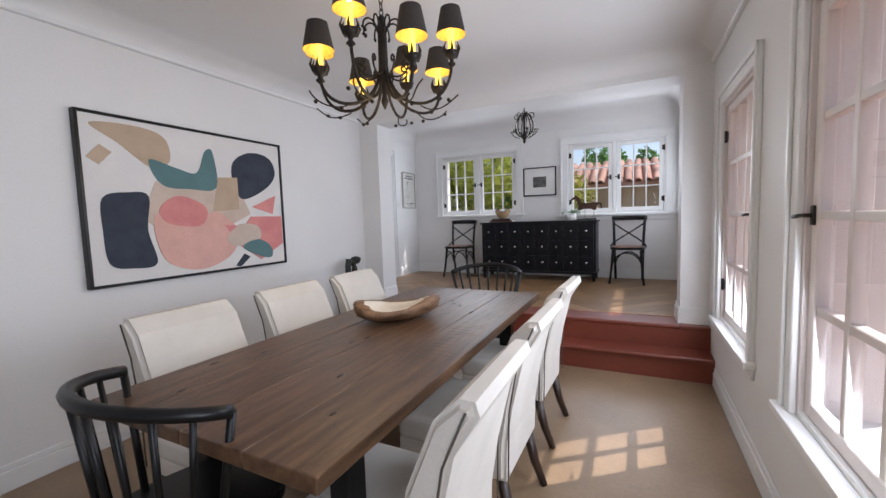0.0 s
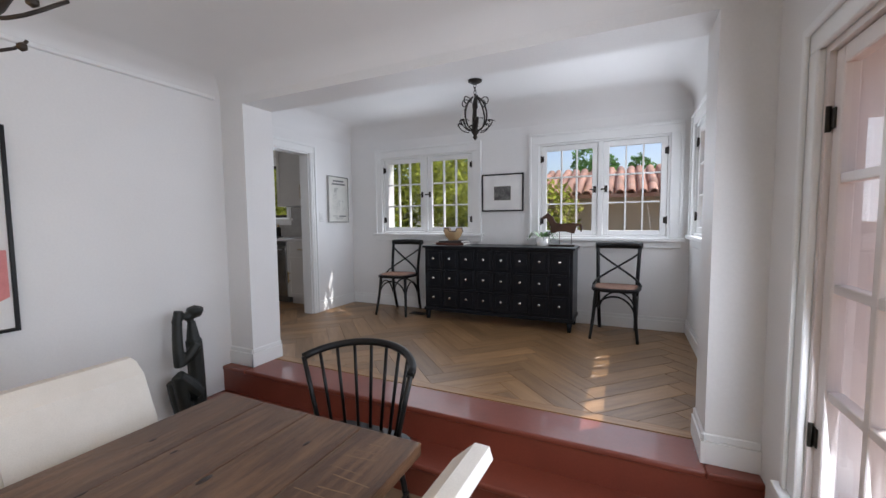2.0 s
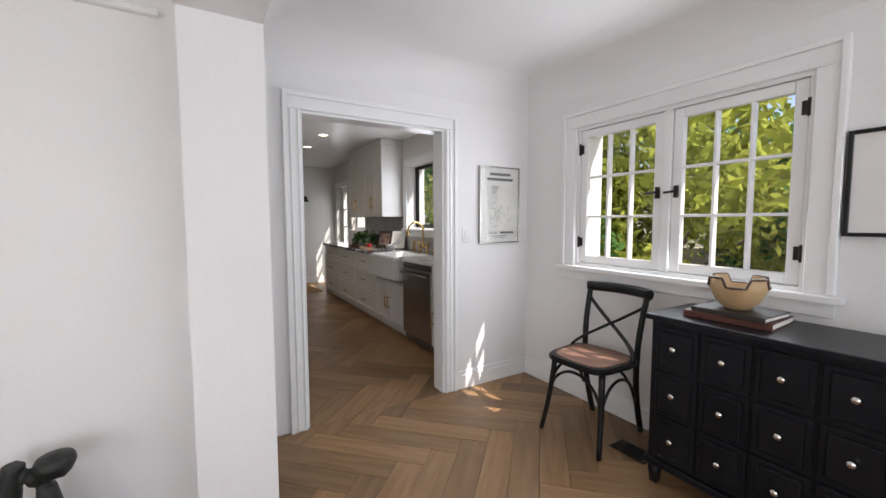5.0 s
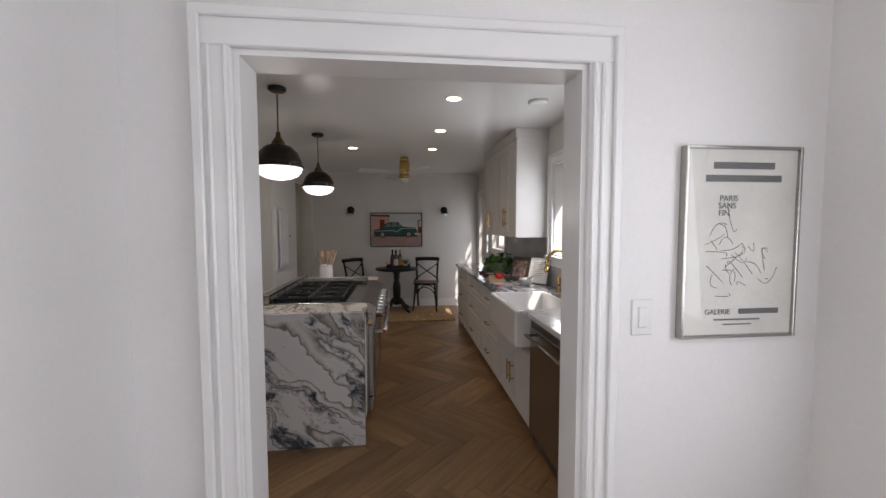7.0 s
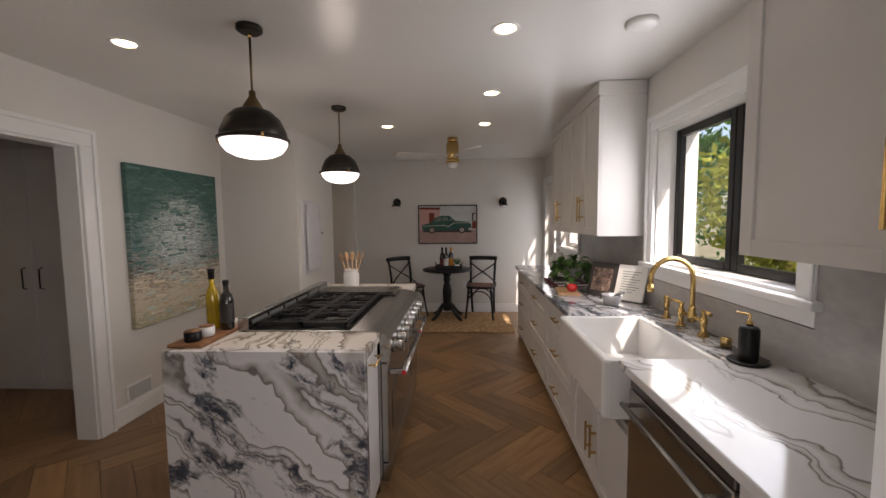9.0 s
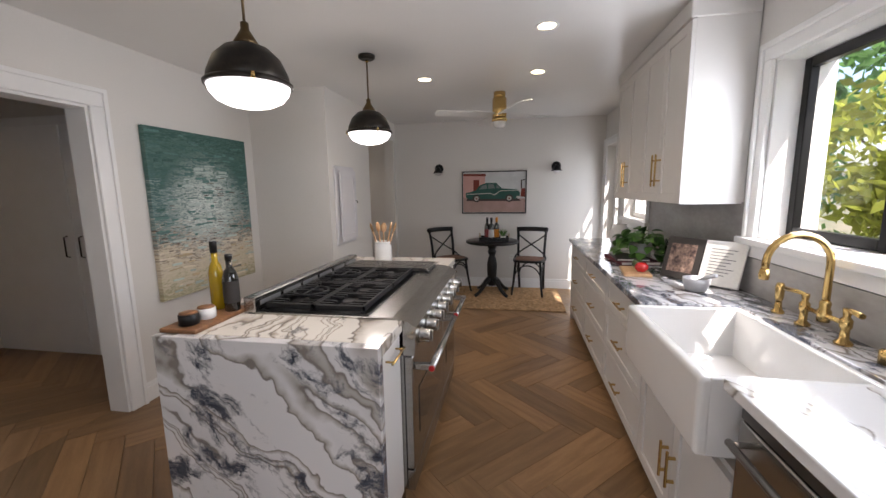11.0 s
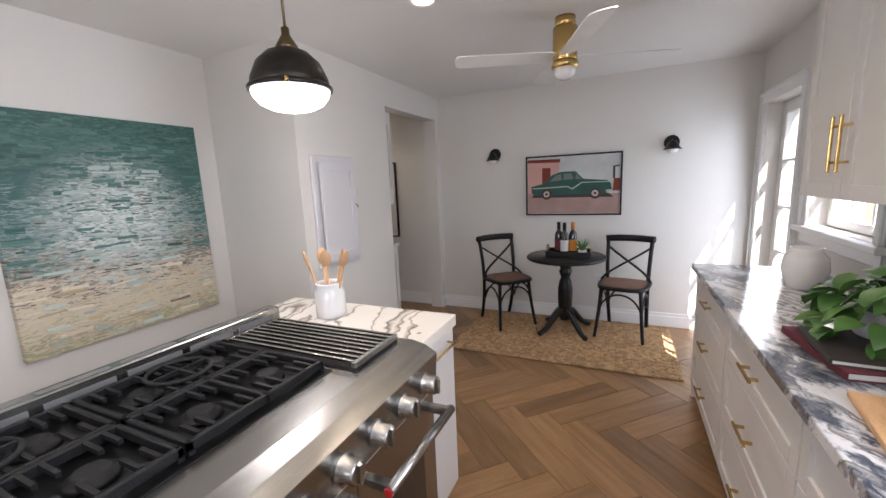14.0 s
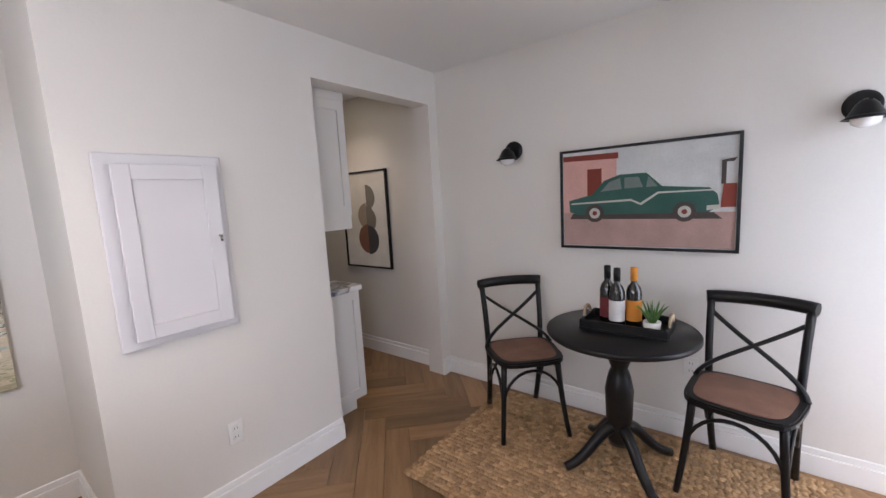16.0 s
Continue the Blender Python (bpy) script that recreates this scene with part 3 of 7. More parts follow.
SHAPES = [(SAND, blob(0.33, 0.90, [(-0.26, 0.08), (0, 0.1), (0.15, 0.05), (0.17, -0.1), (0.05, -0.15), (-0.12, -0.02)])),
          (SAND, [(0.04, 0.78), (0.10, 0.74), (0.17, 0.82), (0.11, 0.86)]),
          (ROSE, [(0.30, 0.42), (0.40, 0.66), (0.72, 0.64), (1.04, 0.58), (1.10, 0.44), (0.80, 0.30), (0.45, 0.30)]),
          (TEAL, blob(0.62, 0.74, [(-0.25, 0.06), (-0.08, 0.02), (0.06, 0.0), (0.13, 0.16), (0.19, 0.16), (0.2, -0.1), (0, -0.12), (-0.18, -0.1)])),
          (NAVY, blob(1.17, 0.74, [(-0.2, 0.1), (-0.05, 0.2), (0.14, 0.18), (0.2, 0.05), (0.1, -0.08), (-0.12, -0.18), (-0.2, -0.08)])),
          (SAND, [(0.78, 0.46), (0.84, 0.72), (1.0, 0.73), (1.0, 0.48)]),
          (PINK, [(1.12, 0.50), (1.36, 0.60), (1.32, 0.44)]),
          (NAVY, blob(0.23, 0.34, [(-0.13, 0.2), (0.0, 0.24), (0.12, 0.22), (0.1, 0), (0.14, -0.22), (0, -0.24), (-0.12, -0.2), (-0.14, 0)])),
          (BLUSH, blob(0.70, 0.26, [(-0.32, 0.18), (-0.1, 0.1), (0.1, 0.2), (0.28, 0.05), (0.2, -0.14), (-0.05, -0.22), (-0.28, -0.12)])),
          (PINK, blob(0.58, 0.46, [(-0.17, 0.02), (-0.04, 0.11), (0.15, 0.03), (0.1, -0.1), (-0.12, -0.08)])),
          (PINK, [(0.86, 0.36), (1.04, 0.34), (1.10, 0.42), (1.41, 0.42), (1.41, 0.18), (1.18, 0.06), (1.0, 0.18)]),
          (ROSE, blob(1.02, 0.26, [(-0.14, 0.0), (-0.02, 0.1), (0.14, 0.08), (0.16, -0.02), (0.05, -0.06), (-0.08, -0.07)])),
          (TEAL, blob(1.16, 0.16, [(-0.15, 0.02), (0, 0.07), (0.12, 0.0), (0.12, -0.09), (0, -0.07)])),
          (NAVY, [(0.94, 0.03), (1.02, 0.12), (1.07, 0.09), (0.98, 0.0 + 0.02)])]
for i, (mt, poly) in enumerate(SHAPES):
    part("painted_shape", PR(poly, -0.0415 - 0.0004 * i, -0.0375), mt, art)

TX0, TX1, TY0, TY1, TZ = -1.60, -0.62, 0.60, 2.80, 0.745
tb = thing("dining_table", "long rustic brown plank dining table with worn grain", "table")
pl = [(-1.60, -1.36), (-1.357, -1.12), (-1.117, -0.865), (-0.862, -0.62)]
for a, b in pl:
    part("plank", B(a, b, TY0, TY1, TZ - 0.045, TZ, 0.004, 2), M_TABLE, tb)
part("apron", B(TX0 + 0.09, TX1 - 0.09, TY0 + 0.22, TY1 - 0.22, TZ - 0.12, TZ - 0.046), M_TABLE, tb)
for y in (TY0 + 0.28, TY1 - 0.28):
    part("trestle", B(TX0 + 0.12, TX0 + 0.20, y - 0.04, y + 0.04, D, TZ - 0.12, 0.006), M_BLACK, tb, "black metal trestle leg")
    part("trestle", B(TX1 - 0.20, TX1 - 0.12, y - 0.04, y + 0.04, D, TZ - 0.12, 0.006), M_BLACK, tb, "black metal trestle leg")
    part("foot_bar", B(TX0 + 0.20, TX1 - 0.20, y - 0.03, y + 0.03, D, D + 0.05, 0.005), M_BLACK, tb)
# pale saw marks across the outer board, and knots
M_SCRATCH = mat("pale_saw_mark", (0.26, 0.17, 0.10), 0.6, scale=30)
M_KNOT = mat("dark_knot", (0.018, 0.009, 0.005), 0.5, scale=40, fine=0.2)
rng = random.Random(14)
for k in range(38):
    y = 1.02 + k * 0.046 + rng.uniform(-0.01, 0.01)
    x0, x1 = -0.845 + rng.uniform(0, 0.07), -0.64 - rng.uniform(0, 0.09)
    part("saw_mark", B(0, x1 - x0, 0, rng.uniform(0.0012, 0.0028), TZ - 0.002, TZ + 0.0005), M_SCRATCH, tb, "", pose(x0, y, 0, 0, 0, rng.uniform(-7, 7)))
for k in range(16):
    r = rng.uniform(0.006, 0.016)
    part("knot", LA([(r, -0.002), (r, 0.0004), (0.001, 0.0005)], 10), M_KNOT, tb, "", pose(rng.uniform(-1.55, -0.70), rng.uniform(0.7, 2.7), TZ, 0, 0, 0) @ Matrix.Diagonal((0.7, 1.6, 1, 1)))


def parsons_chair(m):
    """An upholstered chair: it faces +y."""
    o = thing("dining_chair", "ivory linen upholstered dining chair with dark wooden legs", "chair", m, group="chairs along the table")
    s = B(-0.24, 0.24, -0.22, 0.27, 0.36, 0.49, 0.035, 4)
    part("seat", s, M_LINEN, o)
    part("seat_apron", B(-0.235, 0.235, -0.20, 0.262, 0.29, 0.375, 0.01, 2), M_LINEN, o)
    prof = [(-0.24, 0.29), (-0.16, 0.29), (-0.15, 0.50), (-0.19, 0.72), (-0.27, 0.92), (-0.335, 0.985), (-0.375, 0.985), (-0.385, 0.95), (-0.32, 0.84), (-0.27, 0.62), (-0.245, 0.45)]
    bk = bmesh.new()
    prism(bk, prof, -0.245, 0.245)
    bmesh.ops.bevel(bk, geom=[e for e in bk.edges if abs(e.verts[0].co.y - e.verts[1].co.y) < 1e-4], offset=0.018, segments=3, affect="EDGES")
    b = part("backrest", bk, M_LINEN, o, m=pose(0, 0, 0, 0, 0, 90) @ Matrix.Diagonal((1, 1, 1, 1)))
    for f in b.data.polygons:
        f.use_smooth = False
    for x in (-0.248, 0.248):
        part("piping", T([(x, -0.235 - 0.02, 0.32), (x, -0.262, 0.6), (x, -0.30, 0.82), (x, -0.36, 0.965)], 0.0035, 6), M_PIPING, o)
    for x in (-0.2, 0.2):
        part("leg", tube(bmesh.new(), [(x, 0.23, 0), (x, 0.23, 0.30)], 0.020, 4, r1=0.028), M_ESPRESSO, o)
        part("leg", tube(bmesh.new(), [(x, -0.29, 0), (x, -0.245, 0.12), (x, -0.205, 0.30)], 0.019, 4, r1=0.028), M_ESPRESSO, o)
    return o


pc = parsons_chair(pose(-1.63, 1.12, D, 0, 0, -90) @ Matrix.Diagonal((1, 1, 0.95, 1)))
for y, dx in ((1.78, 0.0), (2.40, 0.01)):
    copy_thing(pc, pose(-1.63 + dx, y, D, 0, 0, -90 + dx * 100))
for y, dx in ((0.98, 0.0), (1.66, -0.01), (2.40, -0.02)):
    copy_thing(pc, pose(-0.68 + dx, y, D, 0, 0, 90 + dx * 100))


def windsor_chair(m):
    """A spindle-backed armchair that faces +y."""
    o = thing("windsor_chair", "black spindle-back armchair with a curved hoop rail", "chair", m, group="chairs at the table ends")
    seat = bmesh.new()
    poly = blob(0, 0, [(-0.24, 0.0), (-0.21, 0.20), (0, 0.23), (0.21, 0.20), (0.24, 0.0), (0.17, -0.2), (0, -0.23), (-0.17, -0.2)])
    prism(seat, poly, 0, 0.035)
    bmesh.ops.bevel(seat, geom=seat.edges[:], offset=0.008, segments=2, affect="EDGES")
    part("seat", seat, M_BLACK, o, m=pose(0, 0, 0.475, -90, 0, 0) @ Matrix.Diagonal((1, 1, -1, 1)))
    top = []
    for i in range(19):
        a = radians(-12 - i * (156 / 18))
        top.append((0.31 * math.cos(a), 0.27 * math.sin(a) + 0.02, 0.845 + 0.06 * math.sin(-a)))
    part("hoop_rail", T(top, 0.019, 8), M_BLACK, o)
    for i in range(0, 19, 2):
        p = Vector(top[i])
        a = radians(-12 - i * (156 / 18))
        part("spindle", T([(0.21 * math.cos(a), 0.20 * math.sin(a), 0.45), tuple(p)], 0.009 if i not in (0, 18) else 0.012, 6), M_BLACK, o)
    for x, y in ((-0.17, 0.16), (0.17, 0.16), (-0.15, -0.15), (0.15, -0.15)):
        part("leg", tube(bmesh.new(), [(x * 1.35, y * 1.4, 0), (x * 1.18, y * 1.2, 0.22), (x, y, 0.44)], 0.012, 8, r1=0.017), M_BLACK, o)
    part("stretcher", T([(-0.2, 0, 0.2), (0.2, 0, 0.2)], 0.009, 6), M_BLACK, o)
    for x in (-0.2, 0.2):
        part("stretcher", T([(x, 0.2, 0.2), (x * 0.95, -0.19, 0.2)], 0.009, 6), M_BLACK, o)
    return o


wc = windsor_chair(pose(-1.22, 0.68, D, 0, 0, -4))
copy_thing(wc, pose(-1.14, 3.07, D, 0, 0, 180))

# root wood bowl
bw = thing("wooden_bowl", "carved root-wood bowl with a pale hollow, on the table", "bowl", pose(-1.20, 1.84, TZ, 0, 0, 55) @ Matrix.Scale(0.9, 4))
ob, ib = bmesh.new(), bmesh.new()
rings = []
rng = random.Random(3)
wob = [rng.uniform(0.9, 1.1) for _ in range(28)]
for r, z in ((0.07, 0.0), (0.15, 0.015), (0.205, 0.05), (0.22, 0.085), (0.21, 0.105), (0.17, 0.10)):
    rings.append([ob.verts.new((r * 1.25 * wob[j] * math.cos(j * math.pi / 14), r * 0.72 * wob[-j] * math.sin(j * math.pi / 14), z + (0.025 * math.cos(j * math.pi / 7 + 0.8) if z > 0.06 else 0))) for j in range(28)])
for a, b in zip(rings, rings[1:]):
    for j in range(28):
        ob.faces.new((a[j], a[(j + 1) % 28], b[(j + 1) % 28], b[j])).smooth = True
ob.faces.new(rings[0][::-1])
part("shell", ob, M_BOWL, bw)
rings = []
for r, z in ((0.17, 0.0985), (0.14, 0.07), (0.08, 0.05), (0.01, 0.048)):
    rings.append([ib.verts.new((r * 1.25 * wob[j] * math.cos(j * math.pi / 14), r * 0.72 * wob[-j] * math.sin(j * math.pi / 14), z + (0.025 * math.cos(j * math.pi / 7 + 0.8) if z > 0.06 else 0))) for j in range(28)])
for a, b in zip(rings, rings[1:]):
    for j in range(28):
        ib.faces.new((a[j], a[(j + 1) % 28], b[(j + 1) % 28], b[j])).smooth = True
ib.faces.new(rings[-1])
part("lining", ib, M_BOWLIN, bw, "pale smooth hollow")

# chandelier
CHX, CHY, CHZ, CHS = -1.17, 1.75, 1.96, 0.96
ch = thing("chandelier", "black wrought-iron chandelier with eight shaded candle lights", "chandelier", pose(CHX, CHY, CHZ) @ Matrix.Scale(CHS, 4))
part("canopy", LA([(0.03, 0.675), (0.065, 0.695), (0.065, 0.71)], 20), M_IRON, ch)
for k in range(9):
    a = 90 * (k % 2)
    z = 0.41 + k * 0.032
    pts = [(0.011 * math.cos(i * math.pi / 5), 0, z + 0.022 * math.sin(i * math.pi / 5)) for i in range(10)]
    part("chain_link", T([Matrix.Rotation(radians(a), 3, "Z") @ Vector(p) for p in pts], 0.003, 5, closed=True), M_IRON, ch)
part("stem", LA([(0.006, 0.40), (0.02, 0.385), (0.024, 0.33), (0.026, 0.12), (0.018, 0.05), (0.012, -0.02), (0.02, -0.05), (0.004, -0.09)], 12), M_IRON, ch)
for k in range(8):
    a = radians(k * 45 + 12)
    big = k % 2 == 0
    R, zt = (0.375, 0.16) if big else (0.34, 0.07)
    R3 = Matrix.Rotation(a, 3, "Z")

    def rot(ps, R3=R3):
        return [R3 @ Vector(p) for p in ps]

    arm = part("arm", T(rot(bez((0.015, 0, 0.16), (0.03, 0, -0.09), (0.2, 0, -0.13), (R, 0, -0.10), (R, 0, zt - 0.04), n=16)), 0.0085, 6), M_IRON, ch)
    part("scroll", T(rot(bez((0.02, 0, 0.10), (0.10, 0, 0.02), (0.2, 0, 0.10), (0.16, 0, 0.21), (0.07, 0, 0.18), (0.09, 0, 0.10), (0.14, 0, 0.13), n=16)), 0.0055, 5), M_IRON, arm)
    part("scroll", T(rot(bez((0.015, 0, 0.26), (0.02, 0, 0.42), (0.12, 0, 0.42), (0.16, 0, 0.30), (0.07, 0, 0.24), (0.07, 0, 0.33), (0.115, 0, 0.32), n=16)), 0.005, 5), M_IRON, arm)
    part("tendril", T(rot(bez((0.2, 0, -0.09), (0.28, 0.05, -0.14), (0.36, -0.03, -0.10), (0.40, 0.02, -0.05), n=8)), 0.004, 5), M_IRON, arm)
    for p in ((0.25, 0.035, -0.12), (0.36, -0.03, -0.085)):
        q = R3 @ Vector(p)
        part("bead", LA([(0.002, -0.01), (0.01, -0.004), (0.01, 0.004), (0.002, 0.01)], 8, tuple(q)), M_IRON, arm)
    c = R3 @ Vector((R, 0, zt))
    cup = bmesh.new()
    lathe(cup, [(0.006, -0.075), (0.022, -0.06), (0.01, -0.045), (0.012, -0.035), (0.035, -0.02), (0.042, 0.0), (0.030, 0.006)], 12, tuple(c))
    for j in range(6):
        t = radians(j * 60)
        d = Vector((math.cos(t), math.sin(t), 0))
        tube(cup, [c + d * 0.025 + Vector((0, 0, -0.02)), c + d * 0.045 + Vector((0, 0, 0.012)), c + d * 0.034 + Vector((0, 0, 0.045))], 0.012, 5, r1=0.002)
    part("flower_cup", cup, M_IRON, arm)
    part("candle", LA([(0.016, 0.0), (0.0155, 0.10), (0.013, 0.115)], 12, tuple(c)), M_CANDLE, arm, "glowing amber candle sleeve")
    part("bulb", LA([(0.006, 0.11), (0.012, 0.128), (0.009, 0.15), (0.001, 0.17)], 10, tuple(c)), M_BULB, arm)
    n = 24
    sh = bmesh.new()
    lathe(sh, [(0.076, 0.085), (0.05, 0.215)], n, tuple(c), False)
    part("shade", sh, M_SHADE, arm, "black shade with a gold lining")
    # inner face, with bulb light put in as its own glow
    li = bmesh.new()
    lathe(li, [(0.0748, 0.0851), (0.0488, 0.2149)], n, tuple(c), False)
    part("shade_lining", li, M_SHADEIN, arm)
_l = bpy.data.lights.new("chandelier_glow", "POINT")
_l.energy, _l.color, _l.shadow_soft_size = 8, (1, 0.72, 0.35), 0.3
new("chandelier_glow", _l).location = (CHX, CHY, CHZ - 0.2)


def limb(bm, pts, r0, r1, n=10):
    return tube(bm, pts, r0, n, r1=r1)


# carved seated figure on the dining floor beside the steps
sb = bmesh.new()
lathe(sb, [(0.001, 0.0), (0.075, 0.0), (0.085, 0.02), (0.08, 0.06), (0.07, 0.10)], 16, (0.02, 0, 0))
limb(sb, bez((0.06, 0, 0.05), (0.075, 0, 0.25), (0.06, 0, 0.45), (0.065, 0, 0.62), (0.055, 0, 0.72), n=10), 0.062, 0.058)
limb(sb, bez((0.055, 0, 0.70), (0.05, 0, 0.79), (0.045, 0, 0.86), n=6), 0.052, 0.027)
limb(sb, bez((0.0, 0, 0.885), (0.05, 0, 0.91), (0.095, 0, 0.925), n=6), 0.03, 0.047)
lathe(sb, [(0.001, -0.04), (0.045, -0.03), (0.06, 0.0), (0.055, 0.025), (0.02, 0.036), (0.001, 0.037)], 16, (0.075, 0, 0.925))
for z, h, y in ((0.0, 0.53, -0.03), (-0.06, 0.44, 0.03)):
    limb(sb, bez((0.06, y, 0.34), (0.0, y, 0.42 + z), (-0.085, y, 0.50 + z), n=8), 0.052, 0.05)
limb(sb, bez((-0.085, 0.03, 0.45), (-0.075, 0.03, 0.30), (-0.01, 0.02, 0.08), n=8), 0.052, 0.045)
limb(sb, bez((-0.08, -0.03, 0.50), (-0.055, -0.03, 0.30), (0.0, -0.02, 0.08), n=8), 0.048, 0.042)
limb(sb, bez((0.055, -0.045, 0.70), (0.0, -0.045, 0.62), (-0.06, -0.03, 0.585), n=8), 0.036, 0.032)
limb(sb, bez((-0.065, -0.03, 0.565), (-0.075, -0.02, 0.70), (-0.055, 0, 0.86), n=8), 0.04, 0.034)
limb(sb, bez((-0.06, 0, 0.86), (-0.045, 0, 0.90), (-0.04, 0, 0.945), n=6), 0.036, 0.032)
limb(sb, bez((-0.035, 0, 0.90), (-0.01, 0, 0.895), (0.02, 0, 0.885), n=4), 0.018, 0.018)
stt = mesh_thing("statue", sb, M_STATUE, "tall dark carved seated figure standing against the wall", "statue", pose(-2.74, 3.325, D, 0, 0, 82) @ Matrix.Diagonal((0.88, 1, 0.985, 1)))
_rm = stt.modifiers.new("carve", "REMESH")
_rm.mode, _rm.voxel_size, _rm.use_smooth_shade = "VOXEL", 0.007, True


def outlet(name, m, label="white double power outlet on the wall", kind="outlet"):
    o = thing(name, label, kind, m)
    part("plate", B(-0.036, 0.036, -0.006, 0, -0.058, 0.058, 0.003), M_WHITEPLASTIC, o)
    if kind == "outlet":
        for z in (-0.022, 0.022):
            part("socket", B(-0.017, 0.017, -0.009, -0.0055, z - 0.015, z + 0.015, 0.003), M_WHITEPLASTIC, o)
            for x in (-0.007, 0.007):
                part("slot", B(x - 0.0015, x + 0.0015, -0.0094, -0.0085, z - 0.005, z + 0.006), M_INK, o)
    else:
        part("rocker", B(-0.016, 0.016, -0.011, -0.0055, -0.033, 0.033, 0.003), M_WHITEPLASTIC, o)
    return o


outlet("outlet", pose(-2.90, 2.82, 0.33, 0, 0, 90))

# ---------------------------------------------------------------- raised hall
DX0, DX1, DY0, DY1, DZ = -2.13, -0.48, 5.70, 6.12, F + 0.855
dr = thing("apothecary_dresser", "black apothecary dresser with twenty-four small drawers", "dresser")
part("top", B(DX0 - 0.02, DX1 + 0.02, DY0 - 0.02, DY1, DZ - 0.028, DZ, 0.006, 2), M_BLUEBLACK, dr)
part("body", B(DX0, DX1, DY0 + 0.012, DY1, F + 0.11, DZ - 0.028, 0.004), M_BLUEBLACK, dr)
part("base_moulding", B(DX0 - 0.012, DX1 + 0.012, DY0 - 0.008, DY1, F + 0.10, F + 0.135, 0.006, 2), M_BLUEBLACK, dr)
for x in (DX0 + 0.03, DX1 - 0.03):
    for y in (DY0 + 0.03, DY1 - 0.04):
        part("foot", tube(bmesh.new(), [(x, y, F), (x, y, F + 0.10)], 0.024, 4, r1=0.036), M_BLUEBLACK, dr)
cw, rh = (DX1 - DX0 - 0.05) / 8, (DZ - 0.04 - F - 0.145) / 3
for c in range(8):
    for r in range(3):
        x, z = DX0 + 0.025 + cw * c, F + 0.14 + rh * r
        d = part("drawer", B(x + 0.007, x + cw - 0.007, DY0, DY0 + 0.015, z + 0.007, z + rh - 0.007, 0.003), M_BLUEBLACK, dr)
        part("drawer_panel", B(x + 0.028, x + cw - 0.028, DY0 - 0.008, DY0 + 0.001, z + 0.028, z + rh - 0.028, 0.006), M_BLUEBLACK, d)
        kb = LA([(0.006, 0), (0.006, 0.012), (0.014, 0.02), (0.014, 0.026), (0.004, 0.03)], 12)
        part("knob", kb, M_KNOB, d, "polished nickel knob", pose(x + cw / 2, DY0 - 0.008, z + rh / 2 + 0.01, 90, 0, 0))


def crossback_chair(m):
    """A bentwood cross-back chair that faces -y."""
    o = thing("crossback_chair", "black bentwood cross-back chair with a woven seat", "chair", m, group="cross-back chairs")
    poly = blob(0, 0, [(-0.20, 0.15), (-0.215, -0.05), (-0.17, -0.20), (0, -0.225), (0.17, -0.20), (0.215, -0.05), (0.20, 0.15), (0, 0.19)])
    poly = [(x, -y) for x, y in poly]
    sf = prism(bmesh.new(), poly, 0, 0.032)
    bmesh.ops.bevel(sf, geom=[e for e in sf.edges if abs(e.verts[0].co.y - e.verts[1].co.y) < 1e-5], offset=0.008, segments=2, affect="EDGES")
    up = pose(0, 0, 0.455, -90, 0, 0) @ Matrix.Diagonal((1, 1, -1, 1))
    part("seat_frame", sf, M_BLACK, o, m=pose(0, 0, 0.455, 90, 0, 0))
    part("seat", PR([(x * 0.84, y * 0.84) for x, y in poly], 0, 0.008), M_RATTAN, o, "brown woven seat", pose(0, 0, 0.482, 90, 0, 0))
    for s in (-1, 1):
        part("back_post", tube(bmesh.new(), bez((s * 0.17, 0.26, 0), (s * 0.175, 0.15, 0.3), (s * 0.18, 0.14, 0.55), (s * 0.195, 0.24, 0.86), n=12), 0.018, 8), M_BLACK, o)
        part("front_leg", tube(bmesh.new(), bez((s * 0.205, -0.22, 0), (s * 0.18, -0.17, 0.2), (s * 0.165, -0.15, 0.45), n=8), 0.014, 8, r1=0.018), M_BLACK, o)
        part("cross_slat", tube(bmesh.new(), bez((s * 0.20, 0.235, 0.80), (s * 0.10, 0.20, 0.72), (-s * 0.05, 0.165, 0.62), (-s * 0.195, 0.15, 0.55), (-s * 0.215, 0.07, 0.485), n=14), 0.016, 6, flat=0.6), M_BLACK, o)
        part("side_brace", T(bez((s * 0.185, -0.175, 0.24), (s * 0.185, -0.13, 0.45), (s * 0.19, 0.1, 0.45), (s * 0.18, 0.165, 0.22), n=12), 0.009, 6), M_BLACK, o)
    part("front_brace", T(bez((-0.18, -0.175, 0.24), (-0.14, -0.17, 0.47), (0.14, -0.17, 0.47), (0.18, -0.175, 0.24), n=12), 0.009, 6), M_BLACK, o)
    part("back_brace", T(bez((-0.17, 0.18, 0.22), (-0.13, 0.16, 0.46), (0.13, 0.16, 0.46), (0.17, 0.18, 0.22), n=12), 0.009, 6), M_BLACK, o)
    tp = bez((-0.215, 0.235, 0.865), (-0.1, 0.285, 0.872), (0.1, 0.285, 0.872), (0.215, 0.235, 0.865), n=10)
    part("top_rail", tube(bmesh.new(), tp, 0.025, 8, flat=1.3), M_BLACK, o)
    return o


cc = crossback_chair(pose(-2.57, 5.84, F, 0, 0, 3))
copy_thing(cc, pose(-0.09, 5.80, F, 0, 0, -3))


